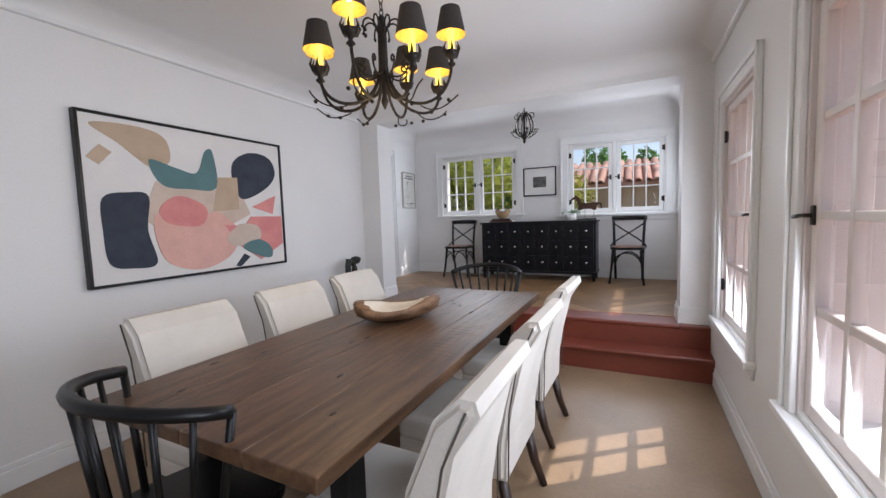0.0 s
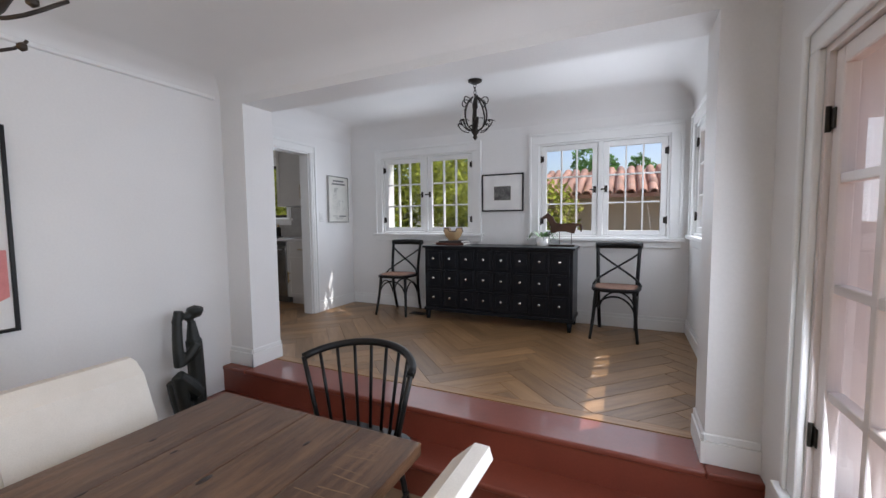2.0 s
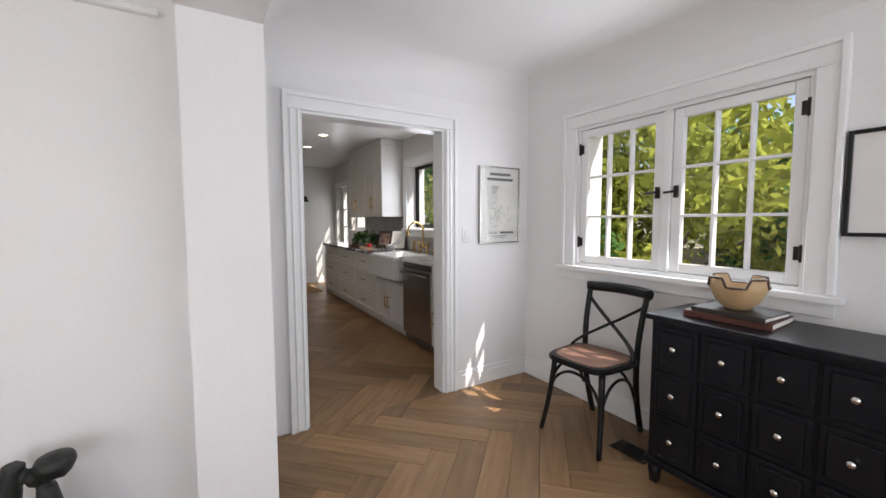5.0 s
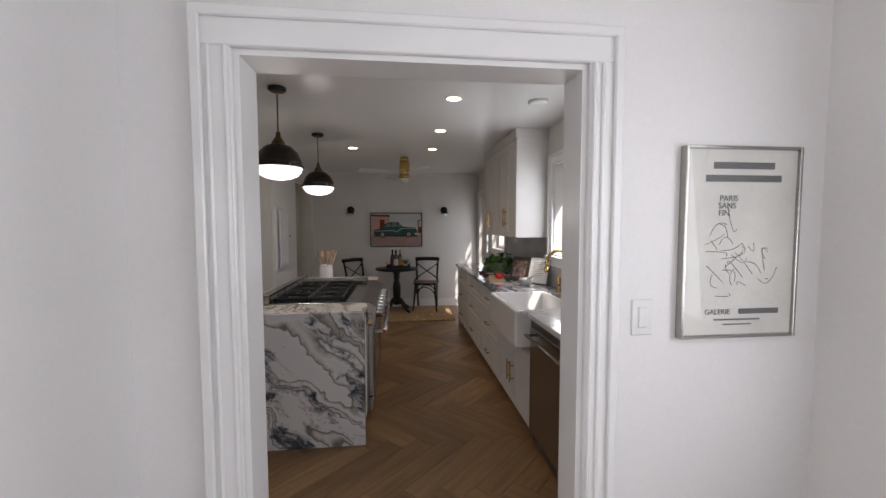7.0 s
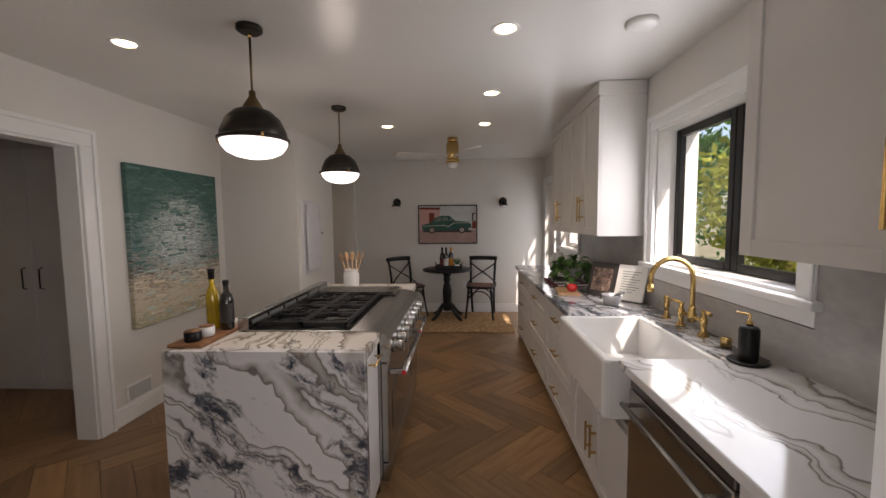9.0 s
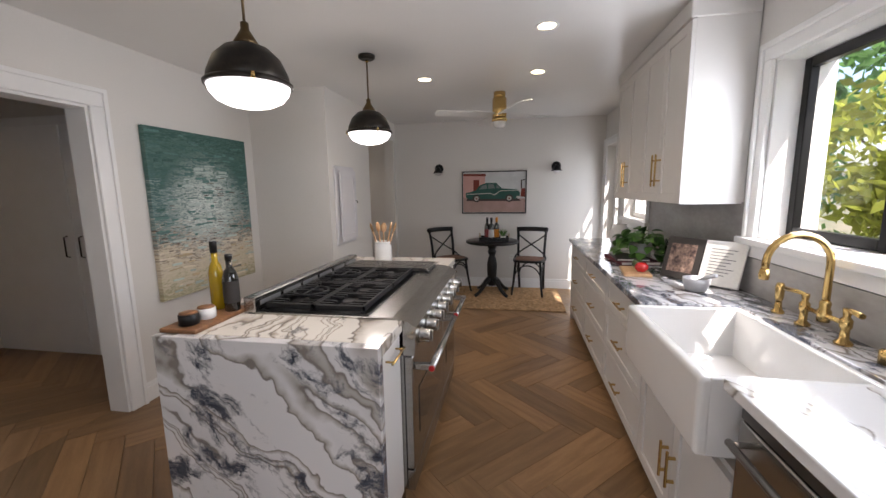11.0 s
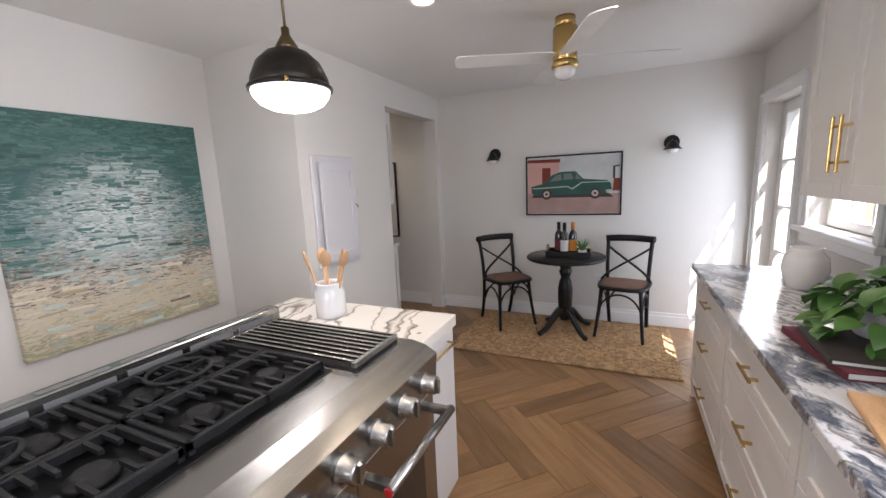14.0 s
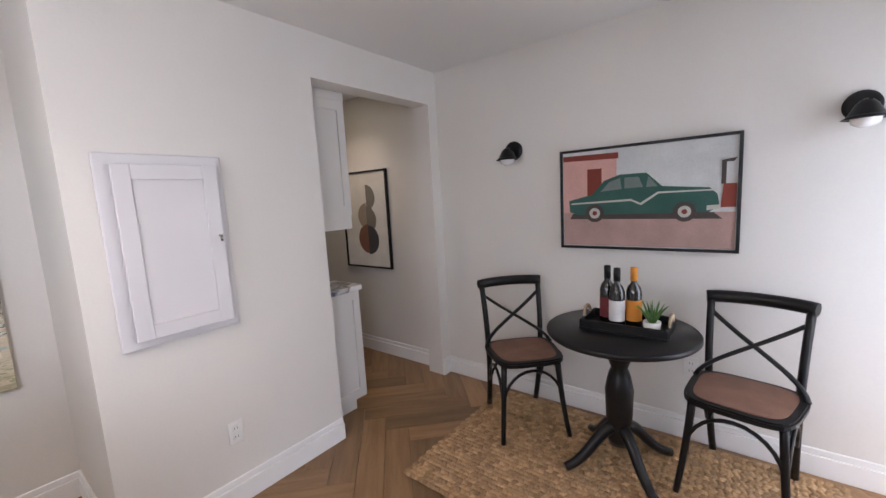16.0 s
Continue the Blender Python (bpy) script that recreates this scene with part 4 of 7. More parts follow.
def book(m, w, d, h, cover, label):
    o = thing("book", label, "book", m)
    part("pages", B(0.004, w - 0.004, 0.004, d, 0.004, h - 0.004), M_PAPER, o)
    part("cover", B(0, w, 0, d, 0, 0.004), cover, o)
    part("cover", B(0, w, 0, d, h - 0.004, h), cover, o)
    part("spine", B(0, w, -0.003, 0.004, 0.001, h - 0.001, 0.002), cover, o)
    return o


book(pose(-2.02, 5.78, DZ, 0, 0, 3), 0.34, 0.26, 0.03, M_BOOK1, "thick dark brown book lying on the dresser")
book(pose(-1.99, 5.79, DZ + 0.03, 0, 0, -2), 0.29, 0.23, 0.022, M_BOOK2, "thin black book on top of another book")
cb = thing("clay_bowl", "tan clay bowl with a jagged brown rim", "bowl", pose(-1.85, 5.90, DZ + 0.053))
bb = bmesh.new()
prof, rings = [(0.045, 0), (0.055, 0.006), (0.085, 0.04), (0.108, 0.09), (0.115, 0.125)], []
n = 40
for i, (r, z) in enumerate(prof + [(r - 0.008, z + 0.001) for r, z in prof[::-1]]):
    top = 0.018 * (1 if i in (4, 5) else 0)
    rings.append([bb.verts.new((r * math.cos(j * 2 * math.pi / n), r * math.sin(j * 2 * math.pi / n), z + top * (1 if (j // 5) % 2 else -1.2))) for j in range(n)])
for a, b in zip(rings, rings[1:]):
    for j in range(n):
        bb.faces.new((a[j], a[(j + 1) % n], b[(j + 1) % n], b[j])).smooth = True
bb.faces.new(rings[0][::-1])
bb.faces.new(rings[-1])
part("bowl_body", bb, M_CLAY, cb)
rim = [(0.1125 * math.cos(j * 2 * math.pi / n), 0.1125 * math.sin(j * 2 * math.pi / n), 0.126 + 0.018 * (1 if (j // 5) % 2 else -1.2)) for j in range(n)]
part("rim", T(rim, 0.006, 6, closed=True), M_RIM, cb, "dark brown glazed rim")


def strap_leaf(bm, base, d, length, w, rise, droop, n=6):
    """A curved pointed leaf."""
    d = Vector(d).normalized()
    s = Vector((-d.y, d.x, 0))
    prev = None
    for i in range(n + 1):
        t = i / n
        c = Vector(base) + d * length * t + Vector((0, 0, rise * math.sin(t * math.pi * 0.7) - droop * t * t))
        ww = w * (math.sin(math.pi * min(1, 0.15 + 0.85 * t)) + 0.02)
        q = [bm.verts.new(c - s * ww), bm.verts.new(c - Vector((0, 0, ww * 0.25))), bm.verts.new(c + s * ww)]
        if prev:
            for k in (0, 1):
                bm.faces.new((prev[k], prev[k + 1], q[k + 1], q[k])).smooth = True
        prev = q
    return bm


pt = thing("potted_plant", "small trailing green plant in a white ceramic pot", "plant", pose(-0.83, 5.95, DZ))
part("pot", LA([(0.055, 0), (0.062, 0.006), (0.066, 0.10), (0.06, 0.10), (0.056, 0.085), (0.0, 0.085)], 24, caps=False), M_CERAMIC, pt)
rng = random.Random(11)
for k in range(22):
    a = rng.uniform(0, 2 * math.pi)
    part("leaf", strap_leaf(bmesh.new(), (0.02 * math.cos(a), 0.02 * math.sin(a), 0.085), (math.cos(a), math.sin(a), 0), rng.uniform(0.10, 0.19), 0.011, rng.uniform(0.06, 0.11), rng.uniform(0.06, 0.14)), M_PLANT, pt)
hs = thing("horse_figure", "rusty brown horse silhouette on a rod and block", "figurine", pose(-0.62, 5.93, DZ) @ Matrix.Diagonal((0.86, 1, 0.94, 1)))
part("base", B(-0.15, 0.15, -0.045, 0.045, 0, 0.022, 0.003), M_BRONZE, hs)
part("rod", T([(0.11, 0, 0.02), (0.11, 0, 0.16)], 0.004, 6), M_BRONZE, hs)
part("rod", T([(-0.03, 0, 0.02), (-0.03, 0, 0.16)], 0.004, 6), M_BRONZE, hs)
HO = [(-0.16, 0.155), (-0.145, 0.165), (-0.13, 0.20), (-0.15, 0.26), (-0.185, 0.315), (-0.24, 0.30), (-0.245, 0.325), (-0.19, 0.36), (-0.165, 0.375), (-0.155, 0.36), (-0.11, 0.33), (-0.075, 0.265), (0.0, 0.25), (0.10, 0.26),
      (0.17, 0.255), (0.22, 0.25), (0.235, 0.21), (0.225, 0.165), (0.21, 0.165), (0.212, 0.21), (0.19, 0.235), (0.165, 0.215), (0.15, 0.17), (0.145, 0.145), (0.10, 0.15), (0.05, 0.165), (-0.05, 0.165), (-0.10, 0.15), (-0.16, 0.15)]
M_RUST = mat("rusted_iron", (0.06, 0.032, 0.02), 0.75, 0.3, color2=(0.10, 0.05, 0.028), scale=12, fine=0.2, bump=0.3)
hb = PR(HO, -0.018, 0.018)
bmesh.ops.bevel(hb, geom=[e for e in hb.edges if abs(e.verts[0].co.y - e.verts[1].co.y) < 1e-5], offset=0.005, segments=2, affect="EDGES")
part("horse_body", hb, M_RUST, hs)

pic = framed("framed_print", "small dark print in a white mount and black frame", pose(-1.58, 6.17, 1.60), 0.50, 0.435, 0.016, M_BLACK, M_MOUNT)
part("print", B(0.15, 0.35, -0.0245, -0.022, 0.13, 0.29), M_PHOTO, pic)
part("bevel", B(0.143, 0.357, -0.0236, -0.022, 0.123, 0.297), M_PAPER, pic)

po = framed("exhibition_poster", "cream exhibition poster with a pencil sketch, in a silver frame", pose(-3.52, 5.66, 1.49, 0, 0, 90), 0.40, 0.605, 0.010, M_STEEL, M_PAPER, 0.03, "poster")


def words(parent, text, x, z, size, material, y=-0.0195, width=None):
    c = bpy.data.curves.new("writing", "FONT")
    c.body, c.size, c.align_x, c.extrude = text, size, "CENTER", 0.0004
    c.materials.append(material)
    o = new("writing", c)
    dg = bpy.context.evaluated_depsgraph_get()
    me = bpy.data.meshes.new_from_object(o.evaluated_get(dg))
    bpy.data.objects.remove(o)
    o = new("writing", me)
    o.parent = parent
    s = 1.0
    if width:
        xs = [v.co.x for v in me.vertices]
        s = width / (max(xs) - min(xs))
    o.matrix_basis = pose(x, y, z, 90, 0, 0) @ Matrix.Diagonal((s, 1, 1, 1))
    return o


part("title_bar", B(0.10, 0.31, -0.0195, -0.0175, 0.535, 0.556), M_INK, po)
part("title_bar", B(0.075, 0.335, -0.0195, -0.0175, 0.495, 0.516), M_INK, po)
words(po, "PARIS", 0.155, 0.435, 0.026, M_INK)
words(po, "SANS", 0.150, 0.412, 0.026, M_INK)
words(po, "FIN", 0.140, 0.389, 0.026, M_INK)
words(po, "GALERIE", 0.13, 0.075, 0.024, M_INK)
part("title_bar", B(0.205, 0.345, -0.0195, -0.0175, 0.075, 0.092), M_INK, po)
part("small_line", B(0.12, 0.28, -0.0195, -0.0175, 0.055, 0.060), M_INK, po)
part("small_line", B(0.15, 0.25, -0.0195, -0.0175, 0.040, 0.044), M_INK, po)
rng = random.Random(8)
for k in range(26):
    x, z = rng.uniform(0.11, 0.30), rng.uniform(0.14, 0.37)
    part("pencil_line", T(bez((x, -0.0183, z), (x + rng.uniform(-0.05, 0.05), -0.0183, z + rng.uniform(-0.05, 0.05)), (x + rng.uniform(-0.07, 0.07), -0.0183, z + rng.uniform(-0.07, 0.07)), n=5), 0.0011, 4), M_INK, po)
pg = part("glazing", pane_mesh(0.38, 0.585), None, po, m=pose(0.20, -0.025, 0.3025))
pg.visible_shadow = False
outlet("light_switch", pose(-3.52, 5.545, 1.56, 0, 0, 90), "white rocker light switch beside the doorway", "switch")

ln = thing("iron_lantern", "small black wrought-iron chandelier with scrolls, unlit", "chandelier", pose(-1.32, 5.22, 2.80) @ Matrix.Diagonal((1.22, 1.22, 1.1, 1)))
part("canopy", LA([(0.055, 0), (0.052, -0.012), (0.02, -0.03)], 20), M_IRON, ln)
for k in range(4):
    z = -0.045 - k * 0.028
    pts = [Matrix.Rotation(radians(90 * (k % 2)), 3, "Z") @ Vector((0.010 * math.cos(i * math.pi / 5), 0, z + 0.02 * math.sin(i * math.pi / 5))) for i in range(10)]
    part("chain_link", T(pts, 0.003, 5, closed=True), M_IRON, ln)
part("stem", LA([(0.004, -0.14), (0.012, -0.18), (0.012, -0.36), (0.02, -0.40), (0.03, -0.43), (0.012, -0.46), (0.02, -0.475), (0.003, -0.50)], 12), M_IRON, ln)
for k in range(6):
    R3 = Matrix.Rotation(radians(60 * k), 3, "Z")
    a = part("arm", T([R3 @ p for p in bez((0.012, 0, -0.42), (0.09, 0, -0.42), (0.13, 0, -0.30), (0.09, 0, -0.24), (0.06, 0, -0.16), (0.02, 0, -0.14), n=14)], 0.006, 6), M_IRON, ln)
    part("scroll", T([R3 @ p for p in bez((0.03, 0, -0.18), (0.10, 0, -0.10), (0.14, 0, -0.18), (0.09, 0, -0.24), (0.07, 0, -0.19), n=12)], 0.0045, 5), M_IRON, a)
    part("scroll", T([R3 @ p for p in bez((0.05, 0, -0.43), (0.12, 0, -0.42), (0.17, 0, -0.35), (0.13, 0, -0.32), (0.115, 0, -0.36), n=12)], 0.0045, 5), M_IRON, a)
    part("candle", LA([(0.008, -0.35), (0.008, -0.27)], 8, tuple(R3 @ Vector((0.115, 0, 0)))), M_CERAMIC, a)
    lf = bmesh.new()
    for j in range(3):
        q = R3 @ Vector((0.115, 0, -0.355))
        t = radians(j * 120 + 30)
        strap_leaf(lf, q, (math.cos(t), math.sin(t), 0), 0.05, 0.014, 0.02, 0.02, 4)
    part("iron_leaf", lf, M_IRON, a)
fv = thing("floor_vent", "dark bronze slotted floor vent", "vent", pose(-2.36, 5.86, F + 0.003))
part("frame", B(-0.05, 0.16, -0.06, 0.06, 0.0, 0.005, 0.001), M_BRONZE, fv)
for k in range(9):
    part("slat", B(-0.04 + k * 0.021, -0.031 + k * 0.021, -0.05, 0.05, 0.005, 0.008), M_CAST, fv)
# ---------------------------------------------------------------- kitchen materials


def marble(name, base, grey, dark, rot, scale=1.0, patch=0.53, rough=0.12):
    """White stone with long zigzag contour bands and blue-black feathered patches."""
    m = bpy.data.materials.new(name)
    m.use_nodes = True
    nt = m.node_tree
    b = nt.nodes["Principled BSDF"]
    b.inputs["Roughness"].default_value = rough
    b.inputs["Coat Weight"].default_value = 0.3
    L, N = nt.links.new, nt.nodes.new

    def noise(vec, sc, det, ro=0.5):
        n = N("ShaderNodeTexNoise")
        n.inputs["Scale"].default_value, n.inputs["Detail"].default_value, n.inputs["Roughness"].default_value = sc, det, ro
        L(vec, n.inputs["Vector"])
        return n

    def warped(vec, by, amount):
        sub, sc, add = N("ShaderNodeVectorMath"), N("ShaderNodeVectorMath"), N("ShaderNodeVectorMath")
        sub.operation, sc.operation = "SUBTRACT", "SCALE"
        sub.inputs[1].default_value = (0.5, 0.5, 0.5)
        sc.inputs["Scale"].default_value = amount
        L(by.outputs[1], sub.inputs[0])
        L(sub.outputs[0], sc.inputs[0])
        L(vec, add.inputs[0])
        L(sc.outputs[0], add.inputs[1])
        return add.outputs[0]

    def stretched(vec, rotation, size):
        mp = N("ShaderNodeMapping")
        mp.inputs["Rotation"].default_value = [radians(a) for a in rotation]
        mp.inputs["Scale"].default_value = size
        L(vec, mp.inputs["Vector"])
        return mp.outputs[0]

    def ramp(value, stops):
        r = N("ShaderNodeValToRGB")
        e = r.color_ramp.elements
        e[0].position, e[0].color = stops[0][0], (*stops[0][1], 1)
        e[1].position, e[1].color = stops[-1][0], (*stops[-1][1], 1)
        for p, c in stops[1:-1]:
            e.new(p).color = (*c, 1)
        L(value, r.inputs[0])
        return r.outputs[0]

    tc = N("ShaderNodeTexCoord")
    p0 = stretched(tc.outputs["Object"], rot, (scale, scale, scale))
    p1 = warped(p0, noise(p0, 2.6, 3.0, 0.55), 0.4)
    p1 = warped(p1, noise(p0, 16.0, 4.0, 0.6), 0.035)
    bands = noise(stretched(p1, (0, 0, 0), (0.4, 0.4, 2.9)), 1.25, 0.0)
    tan, brown = tuple(g * k for g, k in zip(grey, (1.02, 0.97, 0.9))), (0.15, 0.125, 0.105)
    pale = tuple(0.93 * c for c in base)
    col = ramp(bands.outputs[0], [(0.0, base), (0.33, base), (0.352, tan), (0.358, brown), (0.364, pale), (0.44, base), (0.468, pale), (0.478, brown), (0.486, tan), (0.50, pale), (0.522, tan), (0.53, brown),
                                  (0.537, pale), (0.585, base), (0.62, tan), (0.628, brown), (0.635, base), (1.0, base)])
    p2 = warped(p0, noise(p0, 1.6, 6.0, 0.6), 0.5)
    feather = noise(stretched(p2, (6, 32, 0), (1.0, 1.0, 2.4)), 2.1, 12.0, 0.66)
    mask = ramp(feather.outputs[0], [(patch, (0, 0, 0)), (patch + 0.035, (0.45, 0.45, 0.45)), (patch + 0.075, (1, 1, 1))])
    grain = noise(stretched(p2, (6, 32, 0), (2.0, 2.0, 9.0)), 6.0, 8.0, 0.7)
    ink = ramp(grain.outputs[0], [(0.36, dark), (0.52, tuple(c * 2.2 for c in dark)), (0.66, tuple(0.75 * c for c in grey))])
    mx = N("ShaderNodeMixRGB")
    L(mask, mx.inputs[0])
    L(col, mx.inputs[1])
    L(ink, mx.inputs[2])
    L(mx.outputs[0], b.inputs["Base Color"])
    return m


M_MARBLE = marble("veined_marble", (0.76, 0.755, 0.76), (0.40, 0.395, 0.39), (0.04, 0.046, 0.06), (40, 0, 0), 1.25, 0.495)
M_MARBLET = marble("veined_marble_top", (0.78, 0.74, 0.67), (0.44, 0.40, 0.36), (0.06, 0.06, 0.065), (80, 15, 20), 1.5, 0.585)
M_MARBLEW = marble("pale_veined_marble", (0.76, 0.755, 0.75), (0.55, 0.55, 0.55), (0.16, 0.17, 0.19), (75, 10, 40), 1.2, 0.63)
M_MARBLED = marble("dark_veined_marble", (0.66, 0.66, 0.67), (0.33, 0.33, 0.34), (0.05, 0.056, 0.07), (75, 25, -10), 1.8, 0.475)
M_SPLASH = mat("grey_stone_splashback", (0.36, 0.35, 0.335), 0.25, color2=(0.43, 0.42, 0.405), scale=3, stretch=(1, 1, 2), fine=0.06, fine_scale=20)
M_OPAL = mat("opal_glass_lit", (0.9, 0.9, 0.9), 0.2, glow=1.1, glow_color=(1.0, 0.96, 0.95))
M_DOWN = mat("downlight_lens", (1, 0.9, 0.7), 0.3, glow=6, glow_color=(1, 0.82, 0.5))
M_OLIVE = mat("olive_oil", (0.42, 0.29, 0.01), 0.08, color2=(0.36, 0.23, 0.01), coat=0.6)
M_DARKGLASS = mat("dark_bottle_glass", (0.012, 0.012, 0.010), 0.08, coat=0.6)
M_BOARD = mat("acacia_board", (0.28, 0.13, 0.055), 0.5, color2=(0.17, 0.075, 0.03), scale=5, stretch=(9, 1, 1), fine=0.15)
M_LIGHTWOOD = mat("pale_wood", (0.58, 0.36, 0.19), 0.55, color2=(0.50, 0.29, 0.14), scale=6, stretch=(1, 6, 1), fine=0.08)
M_JUTE = mat("woven_jute", (0.46, 0.30, 0.16), 0.95, color2=(0.33, 0.20, 0.095), scale=5, rand=0.25, island=True, fine=0.2, fine_scale=150, bump=0.5, bump_scale=180)
M_TOMATO = mat("red_tomato", (0.55, 0.02, 0.02), 0.2, coat=0.5)
M_AVO = mat("dark_green_fruit", (0.05, 0.08, 0.02), 0.5, bump=0.3)
M_MORTAR = mat("grey_stone", (0.45, 0.45, 0.45), 0.7, color2=(0.38, 0.38, 0.39), scale=20)
M_OVENGLASS = mat("dark_oven_glass", (0.015, 0.013, 0.012), 0.06, coat=0.5)
M_REDDOT = mat("red_enamel", (0.5, 0.01, 0.015), 0.3)
M_FIRECLAY = mat("white_fireclay", (0.80, 0.79, 0.77), 0.12, color2=(0.78, 0.77, 0.75), coat=0.5)
CT = F + 0.915


def shaker(parent, x0, x1, z0, z1, y, material=None, rail=0.055, name="door", handle=None, hx=None):
    """A framed door or drawer front, facing -y, with a bar handle."""
    mt = material or M_CAB
    d = part(name, B(x0, x1, y, y + 0.012, z0, z1), mt, parent)
    rl = min(rail, (z1 - z0) * 0.28)
    for a in ((x0, x0 + rl, z0, z1), (x1 - rl, x1, z0, z1), (x0 + rl, x1 - rl, z0, z0 + rl), (x0 + rl, x1 - rl, z1 - rl, z1)):
        part("front_rail", B(a[0], a[1], y - 0.009, y + 0.001, a[2], a[3], 0.0015), mt, d)
    if handle:
        bar_handle(d, handle, hx if hx is not None else (x0 + x1) / 2, (z0 + z1) / 2, y - 0.009)
    return d


def bar_handle(parent, kind, x, z, y, ln=0.16):
    b = bmesh.new()
    if kind == "h":
        box(b, x - ln / 2, x + ln / 2, y - 0.036, y - 0.026, z - 0.005, z + 0.005, 0.002)
        for s in (-1, 1):
            box(b, x + s * ln * 0.32 - 0.005, x + s * ln * 0.32 + 0.005, y - 0.027, y, z - 0.005, z + 0.005)
    else:
        box(b, x - 0.005, x + 0.005, y - 0.036, y - 0.026, z - ln / 2, z + ln / 2, 0.002)
        for s in (-1, 1):
            box(b, x - 0.005, x + 0.005, y - 0.027, y, z + s * ln * 0.32 - 0.005, z + s * ln * 0.32 + 0.005)
    part("handle", b, M_BRASS, parent, "brushed brass bar handle")


# base cabinets along the window wall
FY = 5.665


def base_unit(x0, x1, kind, label):
    o = thing("base_cabinet", label, "cabinet", group="base cabinets")
    if kind == "sink":
        part("body", B(x0, x1, FY + 0.012, 6.24, F + 0.10, F + 0.62), M_CAB, o)
    else:
        part("body", B(x0, x1, FY + 0.012, 6.24, F + 0.10, CT - 0.035), M_CAB, o)
    part("toe_kick", B(x0, x1, FY + 0.075, FY + 0.09, F, F + 0.10), M_CAB, o)
    g = 0.004
    if kind == "drawers":
        for a, b in ((0.105, 0.38), (0.384, 0.66), (0.664, 0.87)):
            shaker(o, x0 + g, x1 - g, F + a, F + b, FY, name="drawer", handle="h")
    elif kind == "sink":
        mid = (x0 + x1) / 2
        shaker(o, x0 + g, mid - 0.002, F + 0.105, F + 0.60, FY, handle="v", hx=mid - 0.035)
        shaker(o, mid + 0.002, x1 - g, F + 0.105, F + 0.60, FY, handle="v", hx=mid + 0.035)
    else:
        shaker(o, x0 + g, x1 - g, F + 0.105, F + 0.66, FY, handle="v", hx=x0 + 0.05)
        shaker(o, x0 + g, x1 - g, F + 0.664, F + 0.87, FY, name="drawer", handle="h")


for a, b in ((-8.20, -7.38), (-7.378, -6.55), (-6.548, -5.722)):
    base_unit(a, b, "drawers", "pale grey base cabinet with three wide drawers")
base_unit(-5.72, -4.90, "sink", "pale grey sink cabinet with two doors")
base_unit(-4.262, -3.655, "door", "pale grey base cabinet with one drawer and door")
o = thing("cabinet_end_panel", "pale grey end panel of the base cabinets", "panel")
part("board", B(-8.222, -8.202, FY, 6.24, F, CT - 0.035, 0.002), M_CAB, o)
dwm = thing("dishwasher", "stainless steel dishwasher with a bar handle", "dishwasher")
part("body", B(-4.895, -4.27, FY + 0.02, 6.2, F + 0.02, CT - 0.04), M_DARKSTEEL, dwm)
part("door", B(-4.89, -4.275, FY - 0.012, FY + 0.02, F + 0.11, CT - 0.10, 0.004), M_STEEL, dwm)
part("control_strip", B(-4.89, -4.275, FY - 0.008, FY + 0.02, CT - 0.096, CT - 0.042, 0.003), M_DARKSTEEL, dwm)
hb = T([(-4.85, FY - 0.055, CT - 0.15), (-4.315, FY - 0.055, CT - 0.15)], 0.011, 10)
for x in (-4.84, -4.325):
    tube(hb, [(x, FY - 0.012, CT - 0.15), (x, FY - 0.055, CT - 0.15)], 0.009, 8)
part("handle", hb, M_STEEL, dwm)

ctop = thing("worktop", "polished grey-veined white marble worktop along the windows", "countertop")
part("slab", B(-4.935, -3.652, 5.625, 6.235, CT - 0.035, CT, 0.004, 2), M_MARBLEW, ctop)
part("slab", B(-8.225, -5.705, 5.625, 6.235, CT - 0.035, CT, 0.004, 2), M_MARBLED, ctop)
part("slab", B(-5.705, -4.935, 6.06, 6.235, CT - 0.035, CT, 0.004, 2), M_MARBLED, ctop)
spl = thing("splashback", "honed grey stone splashback behind the worktop", "splashback", kind="structure")
part("slab", B(-7.60, -3.652, 6.236, 6.25, CT - 0.03, 1.455), M_SPLASH, spl)
part("slab", B(-7.60, -6.075, 6.236, 6.25, 1.455, 1.74), M_SPLASH, spl)
part("slab", B(-4.755, -3.652, 6.236, 6.25, 1.455, 1.74), M_SPLASH, spl)

# farmhouse sink
sk = thing("farmhouse_sink", "white fireclay apron-front sink set into the worktop", "sink")
x0, x1, y0, y1, z0, z1 = -5.70, -4.94, 5.565, 6.055, CT - 0.265, CT - 0.006
part("apron_front", B(x0, x1, y0, y0 + 0.045, z0, z1, 0.016, 4), M_FIRECLAY, sk)
part("back_rim", B(x0, x1, y1 - 0.03, y1, z0, z1, 0.008, 3), M_FIRECLAY, sk)
for a, b in ((x0, x0 + 0.03), (x1 - 0.03, x1)):
    part("side_rim", B(a, b, y0 + 0.03, y1 - 0.015, z0 + 0.002, z1 - 0.001, 0.006, 3), M_FIRECLAY, sk)
part("basin_floor", B(x0 + 0.01, x1 - 0.01, y0 + 0.01, y1 - 0.01, z0 + 0.003, z0 + 0.035), M_FIRECLAY, sk)
part("drain", LA([(0.045, 0), (0.045, 0.004), (0.03, 0.002)], 20, (-5.32, 5.82, CT - 0.214)), M_STEEL, sk)

